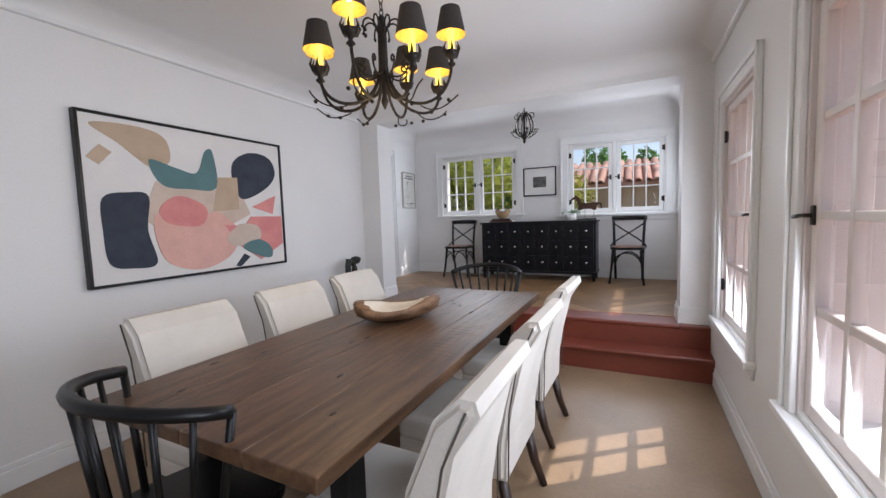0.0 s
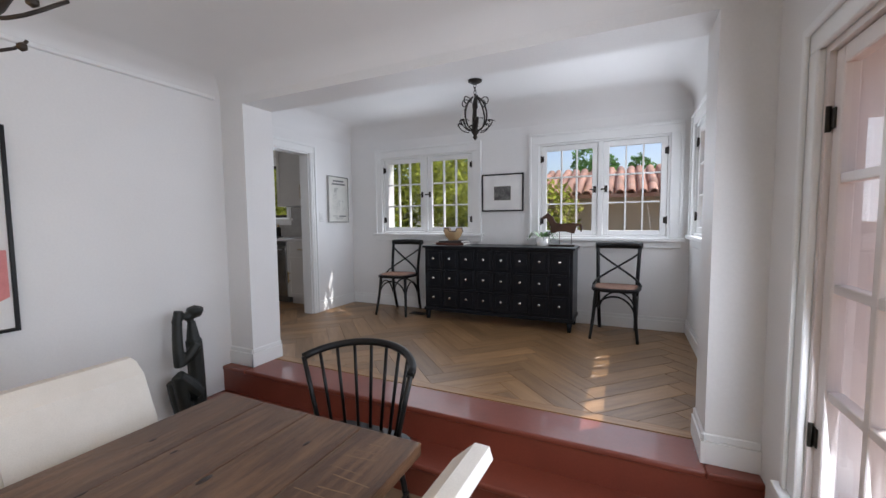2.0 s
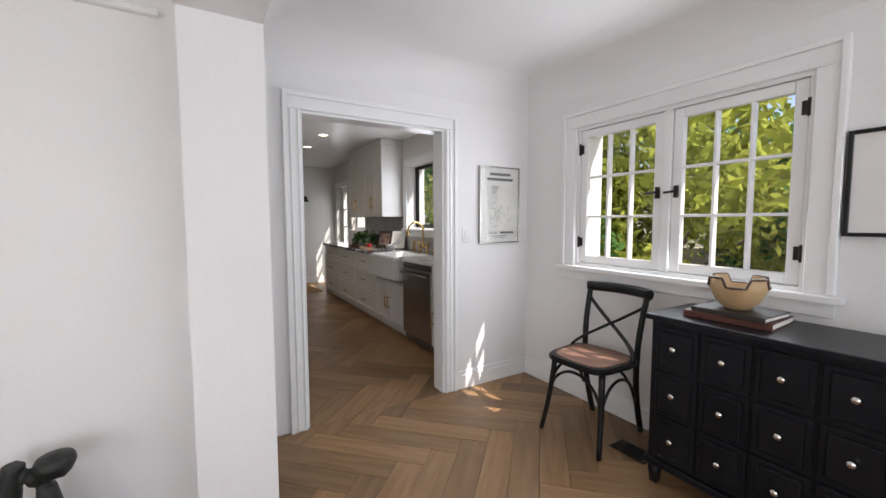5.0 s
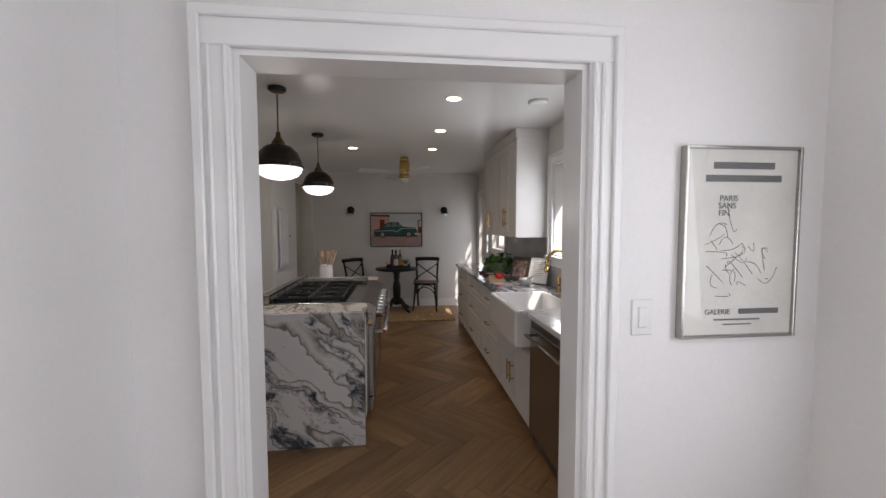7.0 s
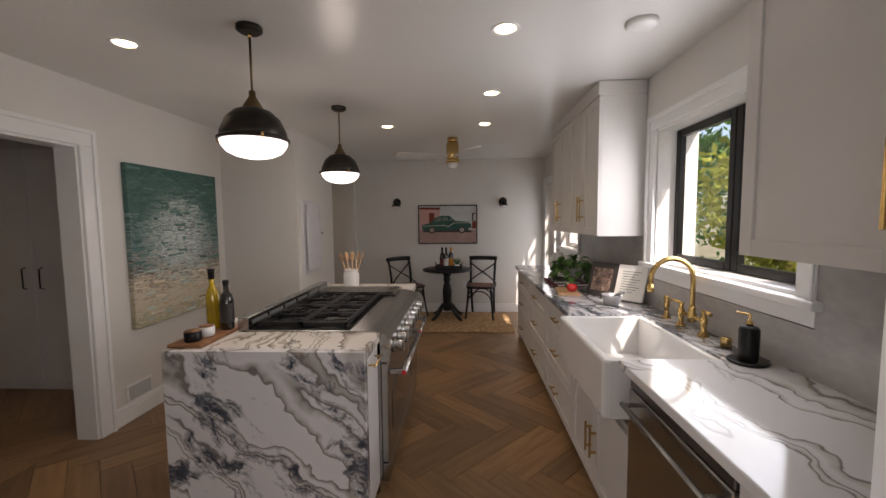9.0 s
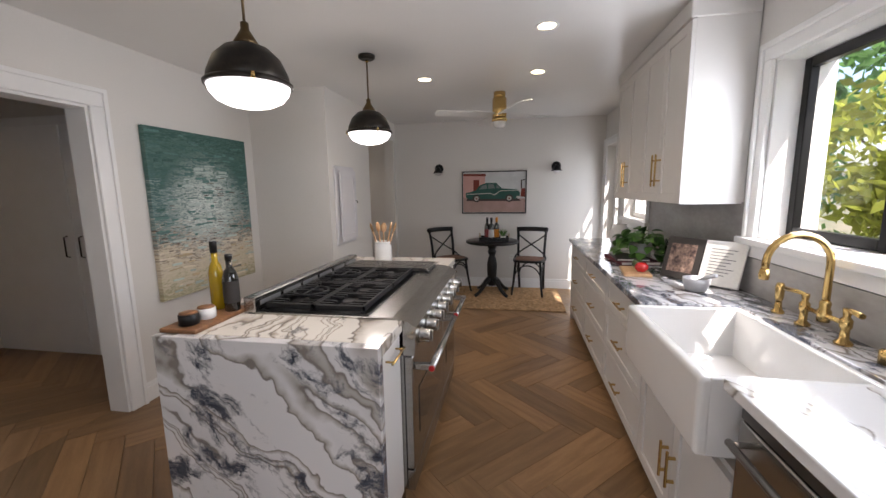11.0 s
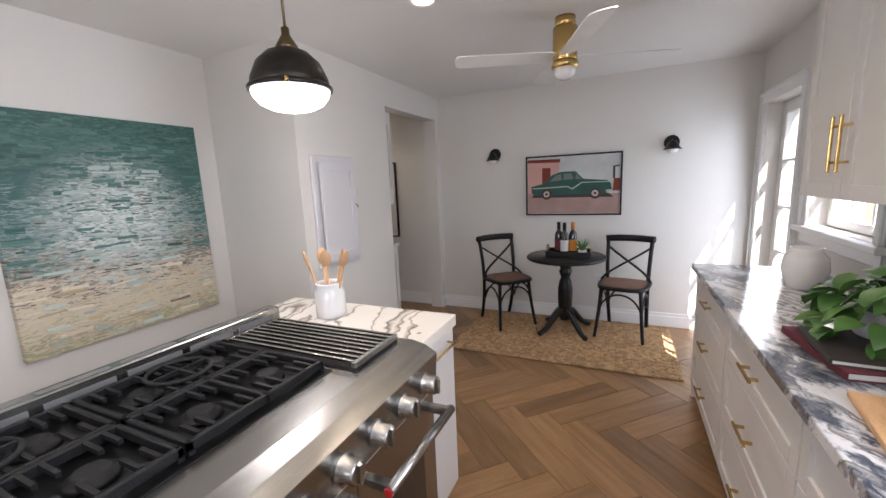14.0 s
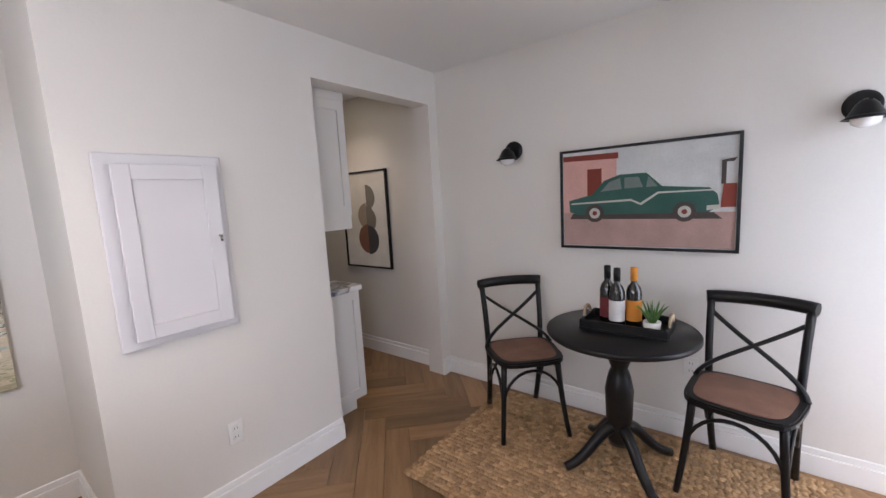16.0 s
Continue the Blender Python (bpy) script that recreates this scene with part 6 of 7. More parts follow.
def canvas_mat():
    m = bpy.data.materials.new("seascape_paint")
    m.use_nodes = True
    nt = m.node_tree
    L, N = nt.links.new, nt.nodes.new
    b = nt.nodes["Principled BSDF"]
    b.inputs["Roughness"].default_value = 0.55
    tc, sx = N("ShaderNodeTexCoord"), N("ShaderNodeSeparateXYZ")
    L(tc.outputs["Object"], sx.inputs[0])
    mp = N("ShaderNodeMapping")
    mp.inputs["Scale"].default_value = (2.2, 1, 11)
    L(tc.outputs["Object"], mp.inputs["Vector"])
    nz = N("ShaderNodeTexNoise")
    nz.inputs["Scale"].default_value, nz.inputs["Detail"].default_value, nz.inputs["Roughness"].default_value = 1.8, 4, 0.55
    L(mp.outputs[0], nz.inputs["Vector"])
    ma = N("ShaderNodeMath")
    ma.operation = "MULTIPLY_ADD"
    ma.inputs[1].default_value, ma.inputs[2].default_value = 0.42, -0.315
    vo, mv = N("ShaderNodeTexVoronoi"), N("ShaderNodeMapping")
    mv.inputs["Scale"].default_value = (8, 1, 34)
    L(tc.outputs["Object"], mv.inputs["Vector"])
    wj, wadd, wsc = N("ShaderNodeTexNoise"), N("ShaderNodeVectorMath"), N("ShaderNodeVectorMath")
    wj.inputs["Scale"].default_value, wj.inputs["Detail"].default_value, wsc.operation = 1.3, 3.0, "SCALE"
    wsc.inputs["Scale"].default_value = 0.9
    L(mv.outputs[0], wj.inputs["Vector"])
    L(wj.outputs[1], wsc.inputs[0])
    L(mv.outputs[0], wadd.inputs[0])
    L(wsc.outputs[0], wadd.inputs[1])
    L(wadd.outputs[0], vo.inputs["Vector"])
    vr, dab = N("ShaderNodeSeparateXYZ"), N("ShaderNodeMath")
    dab.operation, dab.inputs[1].default_value = "MULTIPLY_ADD", 0.5
    L(vo.outputs["Color"], vr.inputs[0])
    L(vr.outputs[0], dab.inputs[0])
    L(nz.outputs[0], dab.inputs[2])
    L(dab.outputs[0], ma.inputs[0])
    zz = N("ShaderNodeMath")
    zz.operation = "MULTIPLY_ADD"
    zz.inputs[1].default_value = 1 / 1.26
    L(sx.outputs[2], zz.inputs[0])
    L(ma.outputs[0], zz.inputs[2])
    rp = N("ShaderNodeValToRGB")
    stops = ((0.0, (0.36, 0.34, 0.22)), (0.08, (0.56, 0.50, 0.35)), (0.22, (0.62, 0.55, 0.43)), (0.29, (0.40, 0.33, 0.25)), (0.32, (0.07, 0.04, 0.03)), (0.36, (0.42, 0.39, 0.34)), (0.42, (0.17, 0.26, 0.25)),
             (0.50, (0.06, 0.14, 0.14)), (0.57, (0.26, 0.34, 0.32)), (0.64, (0.055, 0.14, 0.135)), (0.78, (0.04, 0.115, 0.10)), (0.90, (0.085, 0.175, 0.15)), (1.0, (0.03, 0.10, 0.085)))
    e = rp.color_ramp.elements
    e[0].position, e[0].color = stops[0][0], (*stops[0][1], 1)
    e[1].position, e[1].color = stops[-1][0], (*stops[-1][1], 1)
    for p, c in stops[1:-1]:
        q = e.new(p)
        q.color = (*c, 1)
    L(zz.outputs[0], rp.inputs[0])
    # pale glow of white paint in the middle of the canvas
    gr, m2 = N("ShaderNodeTexGradient"), N("ShaderNodeMapping")
    gr.gradient_type = "SPHERICAL"
    m2.inputs["Location"].default_value, m2.inputs["Scale"].default_value = (-1.15, 0, -1.5), (2.2, 1, 2.2)
    L(tc.outputs["Object"], m2.inputs["Vector"])
    L(m2.outputs[0], gr.inputs[0])
    n2 = N("ShaderNodeTexNoise")
    n2.inputs["Scale"].default_value, n2.inputs["Detail"].default_value = 2, 3
    L(mp.outputs[0], n2.inputs["Vector"])
    mm = N("ShaderNodeMath")
    mm.operation = "MULTIPLY"
    av2 = N("ShaderNodeMath")
    av2.operation = "MULTIPLY"
    L(n2.outputs[0], av2.inputs[0])
    L(vr.outputs[1], av2.inputs[1])
    L(gr.outputs[1], mm.inputs[0])
    L(av2.outputs[0], mm.inputs[1])
    mx = N("ShaderNodeMixRGB")
    ms = N("ShaderNodeMath")
    ms.operation, ms.inputs[1].default_value, ms.use_clamp = "MULTIPLY", 3.4, True
    L(mm.outputs[0], ms.inputs[0])
    L(ms.outputs[0], mx.inputs[0])
    L(rp.outputs[0], mx.inputs[1])
    mx.inputs[2].default_value = (0.66, 0.72, 0.68, 1)
    L(mx.outputs[0], b.inputs["Base Color"])
    bp = N("ShaderNodeBump")
    bp.inputs["Strength"].default_value, bp.inputs["Distance"].default_value = 0.4, 0.01
    L(nz.outputs[0], bp.inputs["Height"])
    L(bp.outputs[0], b.inputs["Normal"])
    return m


part("canvas", B(0, 1.05, -0.04, -0.001, 0, 1.265, 0.003), canvas_mat(), pg)
rng = random.Random(31)
STROKE = {k: mat(k + "_paint_stroke", c, 0.5, color2=d, scale=14, stretch=(1, 1, 6), fine=0.2, fine_scale=90, bump=0.3, bump_scale=60, rand=0.2) for k, c, d in (
    ("deep_teal", (0.03, 0.10, 0.09), (0.05, 0.14, 0.125)), ("mid_teal", (0.10, 0.22, 0.20), (0.07, 0.17, 0.155)), ("pale_sea", (0.50, 0.58, 0.55), (0.38, 0.48, 0.45)),
    ("umber", (0.06, 0.035, 0.025), (0.13, 0.08, 0.06)), ("cream", (0.66, 0.61, 0.50), (0.58, 0.50, 0.38)), ("ochre", (0.50, 0.37, 0.20), (0.55, 0.46, 0.32)))}
dabs = {k: data_of("brush_stroke", B(-0.5, 0.5, -0.0018, 0.002, -0.5, 0.5), q) for k, q in STROKE.items()}
for k in range(290):
    z = rng.uniform(0.03, 1.235)
    x = min(0.985, max(0.065, rng.gauss(0.52, 0.32)))
    near = (x - 0.55) ** 2 / 0.09 + (z - 0.72) ** 2 / 0.09
    if abs(z - 0.41) < 0.05:
        kind = rng.choice(("umber", "umber", "cream", "pale_sea"))
    elif z < 0.37:
        kind = rng.choice(("cream", "cream", "ochre", "pale_sea"))
    elif near < 1:
        kind = rng.choice(("pale_sea", "pale_sea", "pale_sea", "mid_teal", "umber"))
    else:
        kind = rng.choice(("deep_teal", "deep_teal", "mid_teal", "mid_teal", "umber" if z < 0.8 else "deep_teal"))
    w = min(rng.uniform(0.03, 0.13) * (0.6 if kind == "umber" else 1), 2 * x - 0.01, 2 * (1.05 - x) - 0.01)
    h = rng.uniform(0.005, 0.008) if kind == "umber" else rng.uniform(0.006, 0.022)
    part("brush_stroke", dabs[kind], None, pg, m=pose(x, -0.0405 - 0.000004 * k, z, 0, rng.uniform(-4, 4), 0) @ Matrix.Diagonal((w, 1, h, 1)))
part("signature", B(0.72, 0.85, -0.0415, -0.0395, 0.11, 0.125), M_INK, pg)
vt = thing("wall_vent", "white slotted wall vent above the baseboard", "vent", pose(-6.03, 2.45, 0.50, 0, 0, 180))
part("frame", B(0, 0.24, -0.008, 0, 0, 0.13, 0.002), M_WHITEPLASTIC, vt)
for k in range(6):
    part("slat", B(0.02, 0.22, -0.013, -0.0075, 0.018 + k * 0.017, 0.027 + k * 0.017), M_MORTAR, vt)

ap = thing("access_panel", "white framed wall access panel with a small latch", "access panel", pose(-7.426, 3.25, 1.28, 0, 0, 180))
part("surround", B(0, 0.462, -0.022, 0, 0, 0.80, 0.004), M_CABW, ap)
d = shaker(ap, 0.045, 0.425, 0.04, 0.755, -0.05, M_CABW, 0.06)
part("latch", T([(0.405, -0.059, 0.44), (0.405, -0.075, 0.44), (0.405, -0.078, 0.415)], 0.006, 6), M_STEEL, d)
outlet("outlet", pose(-7.81, 3.25, 0.735, 0, 0, 180))
outlet("outlet", pose(-9.57, 5.0, 0.80, 0, 0, 90))

# picture of a parked car
CP = framed("car_photograph", "framed photograph of a green vintage saloon by a pink house", pose(-9.57, 4.262, 1.468, 0, 0, 90), 0.935, 0.615, 0.016, M_BLACK, flat_color("pale_wall_print", (0.50, 0.52, 0.52), (0.57, 0.59, 0.59)), 0.04, "photograph")
C_ROAD, C_PINKW, C_DOOR = flat_color("road_print", (0.36, 0.24, 0.21), (0.42, 0.28, 0.25)), flat_color("pink_wall_print", (0.56, 0.32, 0.28), (0.60, 0.36, 0.32)), flat_color("red_door_print", (0.20, 0.035, 0.02))
C_CAR, C_CARW, C_GREY, C_GL = flat_color("green_car_print", (0.02, 0.085, 0.068), (0.03, 0.10, 0.08)), flat_color("cream_print", (0.5, 0.49, 0.44)), flat_color("shadow_print", (0.06, 0.045, 0.04)), flat_color("glass_print", (0.16, 0.20, 0.19))
LAY = [(C_ROAD, [(0.02, 0.02), (0.915, 0.02), (0.915, 0.215), (0.02, 0.225)]), (C_PINKW, [(0.02, 0.225), (0.34, 0.222), (0.34, 0.54), (0.02, 0.55)]), (C_DOOR, [(0.02, 0.548), (0.35, 0.54), (0.35, 0.575), (0.02, 0.58)]),
       (C_DOOR, [(0.17, 0.28), (0.255, 0.28), (0.255, 0.49), (0.17, 0.49)]), (C_GREY, [(0.06, 0.185), (0.86, 0.18), (0.82, 0.215), (0.08, 0.22)]),
       (C_CAR, [(0.06, 0.23), (0.055, 0.30), (0.20, 0.335), (0.27, 0.415), (0.36, 0.445), (0.50, 0.445), (0.58, 0.365), (0.80, 0.345), (0.835, 0.31), (0.845, 0.25), (0.80, 0.215), (0.12, 0.21)]),
       (C_GL, [(0.25, 0.35), (0.30, 0.405), (0.36, 0.425), (0.37, 0.36)]), (C_GL, [(0.385, 0.362), (0.385, 0.425), (0.46, 0.425), (0.485, 0.365)]), (C_GL, [(0.50, 0.365), (0.51, 0.425), (0.56, 0.365)]),
       (C_CARW, [(0.07, 0.285), (0.42, 0.30), (0.47, 0.275), (0.56, 0.335), (0.83, 0.335), (0.83, 0.328), (0.565, 0.325), (0.475, 0.262), (0.42, 0.288), (0.07, 0.276)]),
       (C_CARW, [(0.79, 0.225), (0.86, 0.235), (0.86, 0.255), (0.79, 0.25)]), (C_DOOR, [(0.85, 0.24), (0.915, 0.24), (0.915, 0.36), (0.86, 0.36)]), (C_GREY, [(0.85, 0.36), (0.87, 0.36), (0.87, 0.47), (0.90, 0.47), (0.915, 0.49), (0.85, 0.48)])]
for i, (mt, poly) in enumerate(LAY):
    part("printed_shape", PR(poly, -0.0295 - 0.0003 * i, -0.0275), mt, CP)
for x in (0.215, 0.69):
    for rr, mt, dd in ((0.055, C_GREY, 0), (0.032, C_CARW, 1), (0.014, C_DOOR, 2)):
        part("printed_wheel", PR([(x + rr * math.cos(radians(a)), 0.22 + rr * math.sin(radians(a))) for a in range(0, 360, 20)], -0.0340 - 0.0005 * dd, -0.0275), mt, CP)

for y in (3.92, 5.60):
    o = thing("wall_sconce", "black metal wall sconce with a small clear glass", "wall lamp", pose(-9.57, y, 2.13, 0, 0, 90), group="sconces beside the photograph")
    part("back_plate", LA([(0.065, 0), (0.065, 0.012), (0.05, 0.02)], 24), M_BLACK, o, m=pose(0, 0, 0, 90, 0, 0))
    part("arm", T(bez((0, -0.015, 0.0), (0, -0.09, 0.03), (0, -0.10, -0.01), n=8), 0.009, 8), M_BLACK, o)
    part("shade", LA([(0.02, 0.01), (0.035, -0.005), (0.062, -0.055), (0.078, -0.065), (0.072, -0.067), (0.03, -0.01)], 24, (0, -0.10, 0), caps=False), M_BLACK, o)
    part("glass", LA([(0.05, -0.06), (0.045, -0.085), (0.02, -0.10), (0.001, -0.102)], 20, (0, -0.10, 0), caps=False), M_CERAMIC, o)

# breakfast nook
rug = thing("jute_rug", "chunky woven natural jute rug under the table", "rug", pose(0, 0, F + 0.002))
part("backing", B(-9.50, -8.41, 3.80, 5.65, 0, 0.008), M_JUTE, rug)
vs, fs = [], []
rng = random.Random(2)
for i in range(38):
    for j in range(64):
        cx, cy = -9.487 + i * 0.029, 3.813 + j * 0.029 + (0.0145 if i % 2 else 0)
        if cy > 5.645:
            continue
        a = len(vs)
        k = 1 if i % 2 else -1
        for u, v, z in ((-0.014, -0.016, 0.006), (0.014, -0.016 + 0.009 * k, 0.006), (0.014, 0.016 + 0.009 * k, 0.006), (-0.014, 0.016, 0.006),
                        (-0.008, -0.010, 0.015), (0.008, -0.008 + 0.004 * k, 0.016), (0.008, 0.010 + 0.004 * k, 0.016), (-0.008, 0.010, 0.015)):
            vs.append((cx + u + rng.uniform(-0.0015, 0.0015), cy + v + rng.uniform(-0.0015, 0.0015), z + rng.uniform(-0.001, 0.0015)))
        fs += [(a, a + 1, a + 5, a + 4), (a + 1, a + 2, a + 6, a + 5), (a + 2, a + 3, a + 7, a + 6), (a + 3, a, a + 4, a + 7), (a + 4, a + 5, a + 6, a + 7)]
me = bpy.data.meshes.new("weave")
me.from_pydata(vs, [], fs)
me.materials.append(M_JUTE)
for p in me.polygons:
    p.use_smooth = True
tagged(part("weave", me, None, rug), kind="stuff")
RZ = F + 0.018
ct = thing("cafe_table", "small round black pedestal table", "table", pose(-9.10, 4.73, RZ))
part("tabletop", LA([(0.33, 0.715), (0.352, 0.72), (0.36, 0.73), (0.36, 0.742), (0.352, 0.75), (0.001, 0.75)], 48), M_BLACK, ct)
part("pedestal", LA([(0.05, 0.12), (0.062, 0.16), (0.05, 0.20), (0.064, 0.26), (0.07, 0.42), (0.055, 0.50), (0.04, 0.54), (0.055, 0.58), (0.06, 0.60), (0.045, 0.62), (0.075, 0.70), (0.12, 0.715)], 24), M_BLACK, ct)
for k in range(4):
    R3 = Matrix.Rotation(radians(45 + 90 * k), 3, "Z")
    part("leg", tube(bmesh.new(), [R3 @ p for p in bez((0.03, 0, 0.22), (0.13, 0, 0.20), (0.17, 0, 0.05), (0.30, 0, 0.022), n=10)], 0.034, 8, r1=0.022), M_BLACK, ct)
copy_thing(cc, pose(-9.20, 4.13, RZ, 0, 0, 135))
copy_thing(cc, pose(-9.22, 5.24, RZ, 0, 0, 80))
TT = RZ + 0.75
ty = thing("serving_tray", "black rectangular tray with rope handles", "tray", pose(-9.12, 4.76, TT, 0, 0, 90))
tm = B(-0.20, 0.20, -0.12, 0.12, 0, 0.01)
for a in ((-0.20, 0.20, -0.12, -0.108), (-0.20, 0.20, 0.108, 0.12), (-0.20, -0.188, -0.108, 0.108), (0.188, 0.20, -0.108, 0.108)):
    box(tm, *a, 0.01, 0.05, 0.002)
part("tray_body", tm, M_BLACK, ty)
M_ROPE = mat("rope", (0.42, 0.33, 0.22), 0.9, bump=0.3, bump_scale=200)
for s in (-1, 1):
    part("handle", T(bez((s * 0.197, -0.05, 0.045), (s * 0.20, -0.05, 0.11), (s * 0.20, 0.05, 0.11), (s * 0.197, 0.05, 0.045), n=10), 0.008, 8), M_ROPE, ty, "natural rope handle")
WB = [(0.034, 0), (0.037, 0.005), (0.037, 0.18), (0.03, 0.205), (0.0145, 0.225), (0.014, 0.29), (0.0155, 0.292), (0.0155, 0.30)]
L_RED, L_WHT, L_ORG = flat_color("dark_red_label", (0.16, 0.025, 0.03)), flat_color("white_label", (0.7, 0.7, 0.7)), flat_color("orange_label", (0.65, 0.25, 0.03))
for x, y, lm, cm, lb in ((-9.14, 4.66, L_RED, M_BLACK, "dark wine bottle with a deep red label"), (-9.09, 4.72, L_WHT, M_BLACK, "dark wine bottle with a white label"), (-9.13, 4.79, L_ORG, L_ORG, "dark wine bottle with an orange label and foil")):
    bottle("wine_bottle", lb, pose(x, y, TT + 0.01), M_DARKGLASS, WB, cm, [(0.0165, 0.235), (0.0165, 0.302), (0.001, 0.303)], lm, [(0.0376, 0.035), (0.0376, 0.14)])
su = thing("succulent", "small spiky green succulent in a white pot", "plant", pose(-9.09, 4.88, TT + 0.01))
part("pot", LA([(0.03, 0), (0.036, 0.005), (0.04, 0.05), (0.036, 0.05), (0.001, 0.042)], 20, caps=False), M_CERAMIC, su)
for k in range(16):
    a = k * 2.4
    r = 0.4 + 0.6 * (k / 16)
    part("leaf", tube(bmesh.new(), [(0.008 * math.cos(a), 0.008 * math.sin(a), 0.045), (0.05 * r * math.cos(a), 0.05 * r * math.sin(a), 0.10), (0.085 * r * math.cos(a), 0.085 * r * math.sin(a), 0.10 + 0.06 * (1 - r) + 0.02)], 0.009, 5, r1=0.001), M_PLANT, su)

# things on the worktop
book(pose(-7.02, 5.74, CT, 0, 0, 6), 0.36, 0.27, 0.025, flat_color("wine_red_cover", (0.12, 0.02, 0.03)), "large wine-red book lying on the worktop")
book(pose(-6.98, 5.77, CT + 0.025, 0, 0, -3), 0.28, 0.22, 0.018, M_BOOK2, "smaller dark book on top of another book")
pp = thing("pothos_plant", "bushy trailing green plant in a grey pot", "plant", pose(-6.95, 5.98, CT + 0.0))
part("pot", LA([(0.06, 0), (0.075, 0.006), (0.085, 0.13), (0.078, 0.13), (0.07, 0.11), (0.001, 0.11)], 24, caps=False), M_MORTAR, pp)
rng = random.Random(21)
lfm = data_of("leaf", strap_leaf(bmesh.new(), (0, 0, 0), (1, 0, 0), 0.085, 0.032, 0.015, 0.03, 6), M_PLANT)
for k in range(110):
    a, t = rng.uniform(0, 2 * math.pi), rng.random() ** 0.6
    r = 0.03 + 0.19 * t
    z = 0.13 + 0.12 * (1 - t) * rng.random() + (0.05 * rng.random() if t < 0.7 else -0.09 * rng.random())
    part("leaf", lfm, None, pp, m=pose(r * math.cos(a) * 1.05, r * math.sin(a) * 0.8, z, rng.uniform(-30, 30), rng.uniform(-10, 45), math.degrees(a) + rng.uniform(-50, 50)))
for k in range(14):
    a = k * 0.45
    part("stem", T(bez((0.02 * math.cos(a), 0.02 * math.sin(a), 0.11), (0.08 * math.cos(a), 0.07 * math.sin(a), 0.26), (0.17 * math.cos(a), 0.14 * math.sin(a), 0.14), n=6), 0.0025, 5), M_PLANT, pp)
cu = thing("chopping_board", "small pale wooden chopping board", "board", pose(-6.42, 5.80, CT, 0, 0, -8))
part("board", B(-0.14, 0.14, -0.08, 0.08, 0, 0.018, 0.006, 2), M_LIGHTWOOD, cu)
to = thing("tomato", "ripe red tomato on the chopping board", "tomato", pose(-6.36, 5.82, CT + 0.018))
part("fruit", LA([(0.004, 0.0), (0.025, 0.004), (0.04, 0.025), (0.04, 0.04), (0.026, 0.06), (0.008, 0.062), (0.002, 0.058)], 20), M_TOMATO, to)
part("calyx", T([(0, 0, 0.057), (0.004, 0, 0.072)], 0.003, 5, r1=0.002), M_PLANT, to)
av = thing("avocado", "dark green avocado on the chopping board", "avocado", pose(-6.47, 5.83, CT + 0.018 + 0.03, 0, 90, 20))
part("fruit", LA([(0.002, -0.045), (0.02, -0.038), (0.03, -0.015), (0.027, 0.015), (0.015, 0.04), (0.002, 0.05)], 20), M_AVO, av)
cbk = thing("open_cookbook", "open cookbook with a dark food photograph, on a wire stand", "book", pose(-6.12, 6.04, CT, 0, 0, 38) @ pose(0, 0, 0.015, -18, 0, 0))
part("page_block", B(-0.22, -0.002, 0, 0.012, 0, 0.25, 0.002), M_BOOK2, cbk, "dark photograph page")
part("page_block", B(0.002, 0.21, -0.004, 0.010, 0, 0.25, 0.002), M_PAPER, cbk)
part("photo", B(-0.19, -0.04, -0.0015, 0.001, 0.04, 0.21), mat("food_print", (0.30, 0.20, 0.15), 0.4, color2=(0.03, 0.015, 0.015), scale=25, fine=0.4), cbk)
for k in range(9):
    part("text_line", B(0.04, 0.17 - 0.02 * (k % 3), -0.0055, -0.0035, 0.20 - k * 0.018, 0.204 - k * 0.018), M_INK, cbk)
part("stand", T([(-0.16, -0.05, -0.012), (-0.16, 0.02, -0.01), (-0.16, 0.03, 0.16), (0.16, 0.03, 0.16), (0.16, 0.02, -0.01), (0.16, -0.05, -0.012)], 0.004, 6), M_STEEL, cbk)
mo = thing("mortar_and_pestle", "grey stone mortar with its pestle", "mortar", pose(-5.98, 5.98, CT))
part("mortar", LA([(0.035, 0), (0.05, 0.006), (0.065, 0.05), (0.066, 0.07), (0.056, 0.07), (0.045, 0.03), (0.001, 0.02)], 24, caps=False), M_MORTAR, mo)
part("pestle", tube(bmesh.new(), [(-0.01, 0, 0.035), (0.05, 0.03, 0.085), (0.10, 0.05, 0.105)], 0.014, 8, r1=0.009), M_MORTAR, mo)
for x, y, r, h, lb in ((-6.66, 6.12, 0.062, 0.19, "tall clear glass storage jar with a steel lid"), (-6.53, 6.10, 0.058, 0.11, "short clear glass storage jar with a steel lid")):
    o = thing("storage_jar", lb, "jar", pose(x, y, CT))
    g = part("jar_glass", LA([(r - 0.004, 0), (r, 0.005), (r, h), (r - 0.004, h), (r - 0.004, 0.008), (0.001, 0.008)], 28, caps=False), M_JARGLASS, o)
    part("contents", LA([(r - 0.006, 0.009), (r - 0.006, h * 0.4)], 24), M_PAPER, o)
    part("lid", LA([(r, h), (r + 0.002, h + 0.006), (r - 0.01, h + 0.012), (0.001, h + 0.012)], 28), M_STEEL, o)
pi = thing("stoneware_jug", "cream stoneware jug with a side handle", "jug", pose(-7.72, 6.02, CT))
part("jug_body", LA([(0.06, 0), (0.068, 0.006), (0.092, 0.09), (0.085, 0.15), (0.06, 0.18), (0.064, 0.20), (0.055, 0.20), (0.05, 0.17), (0.001, 0.16)], 28, caps=False), M_CERAMIC, pi)
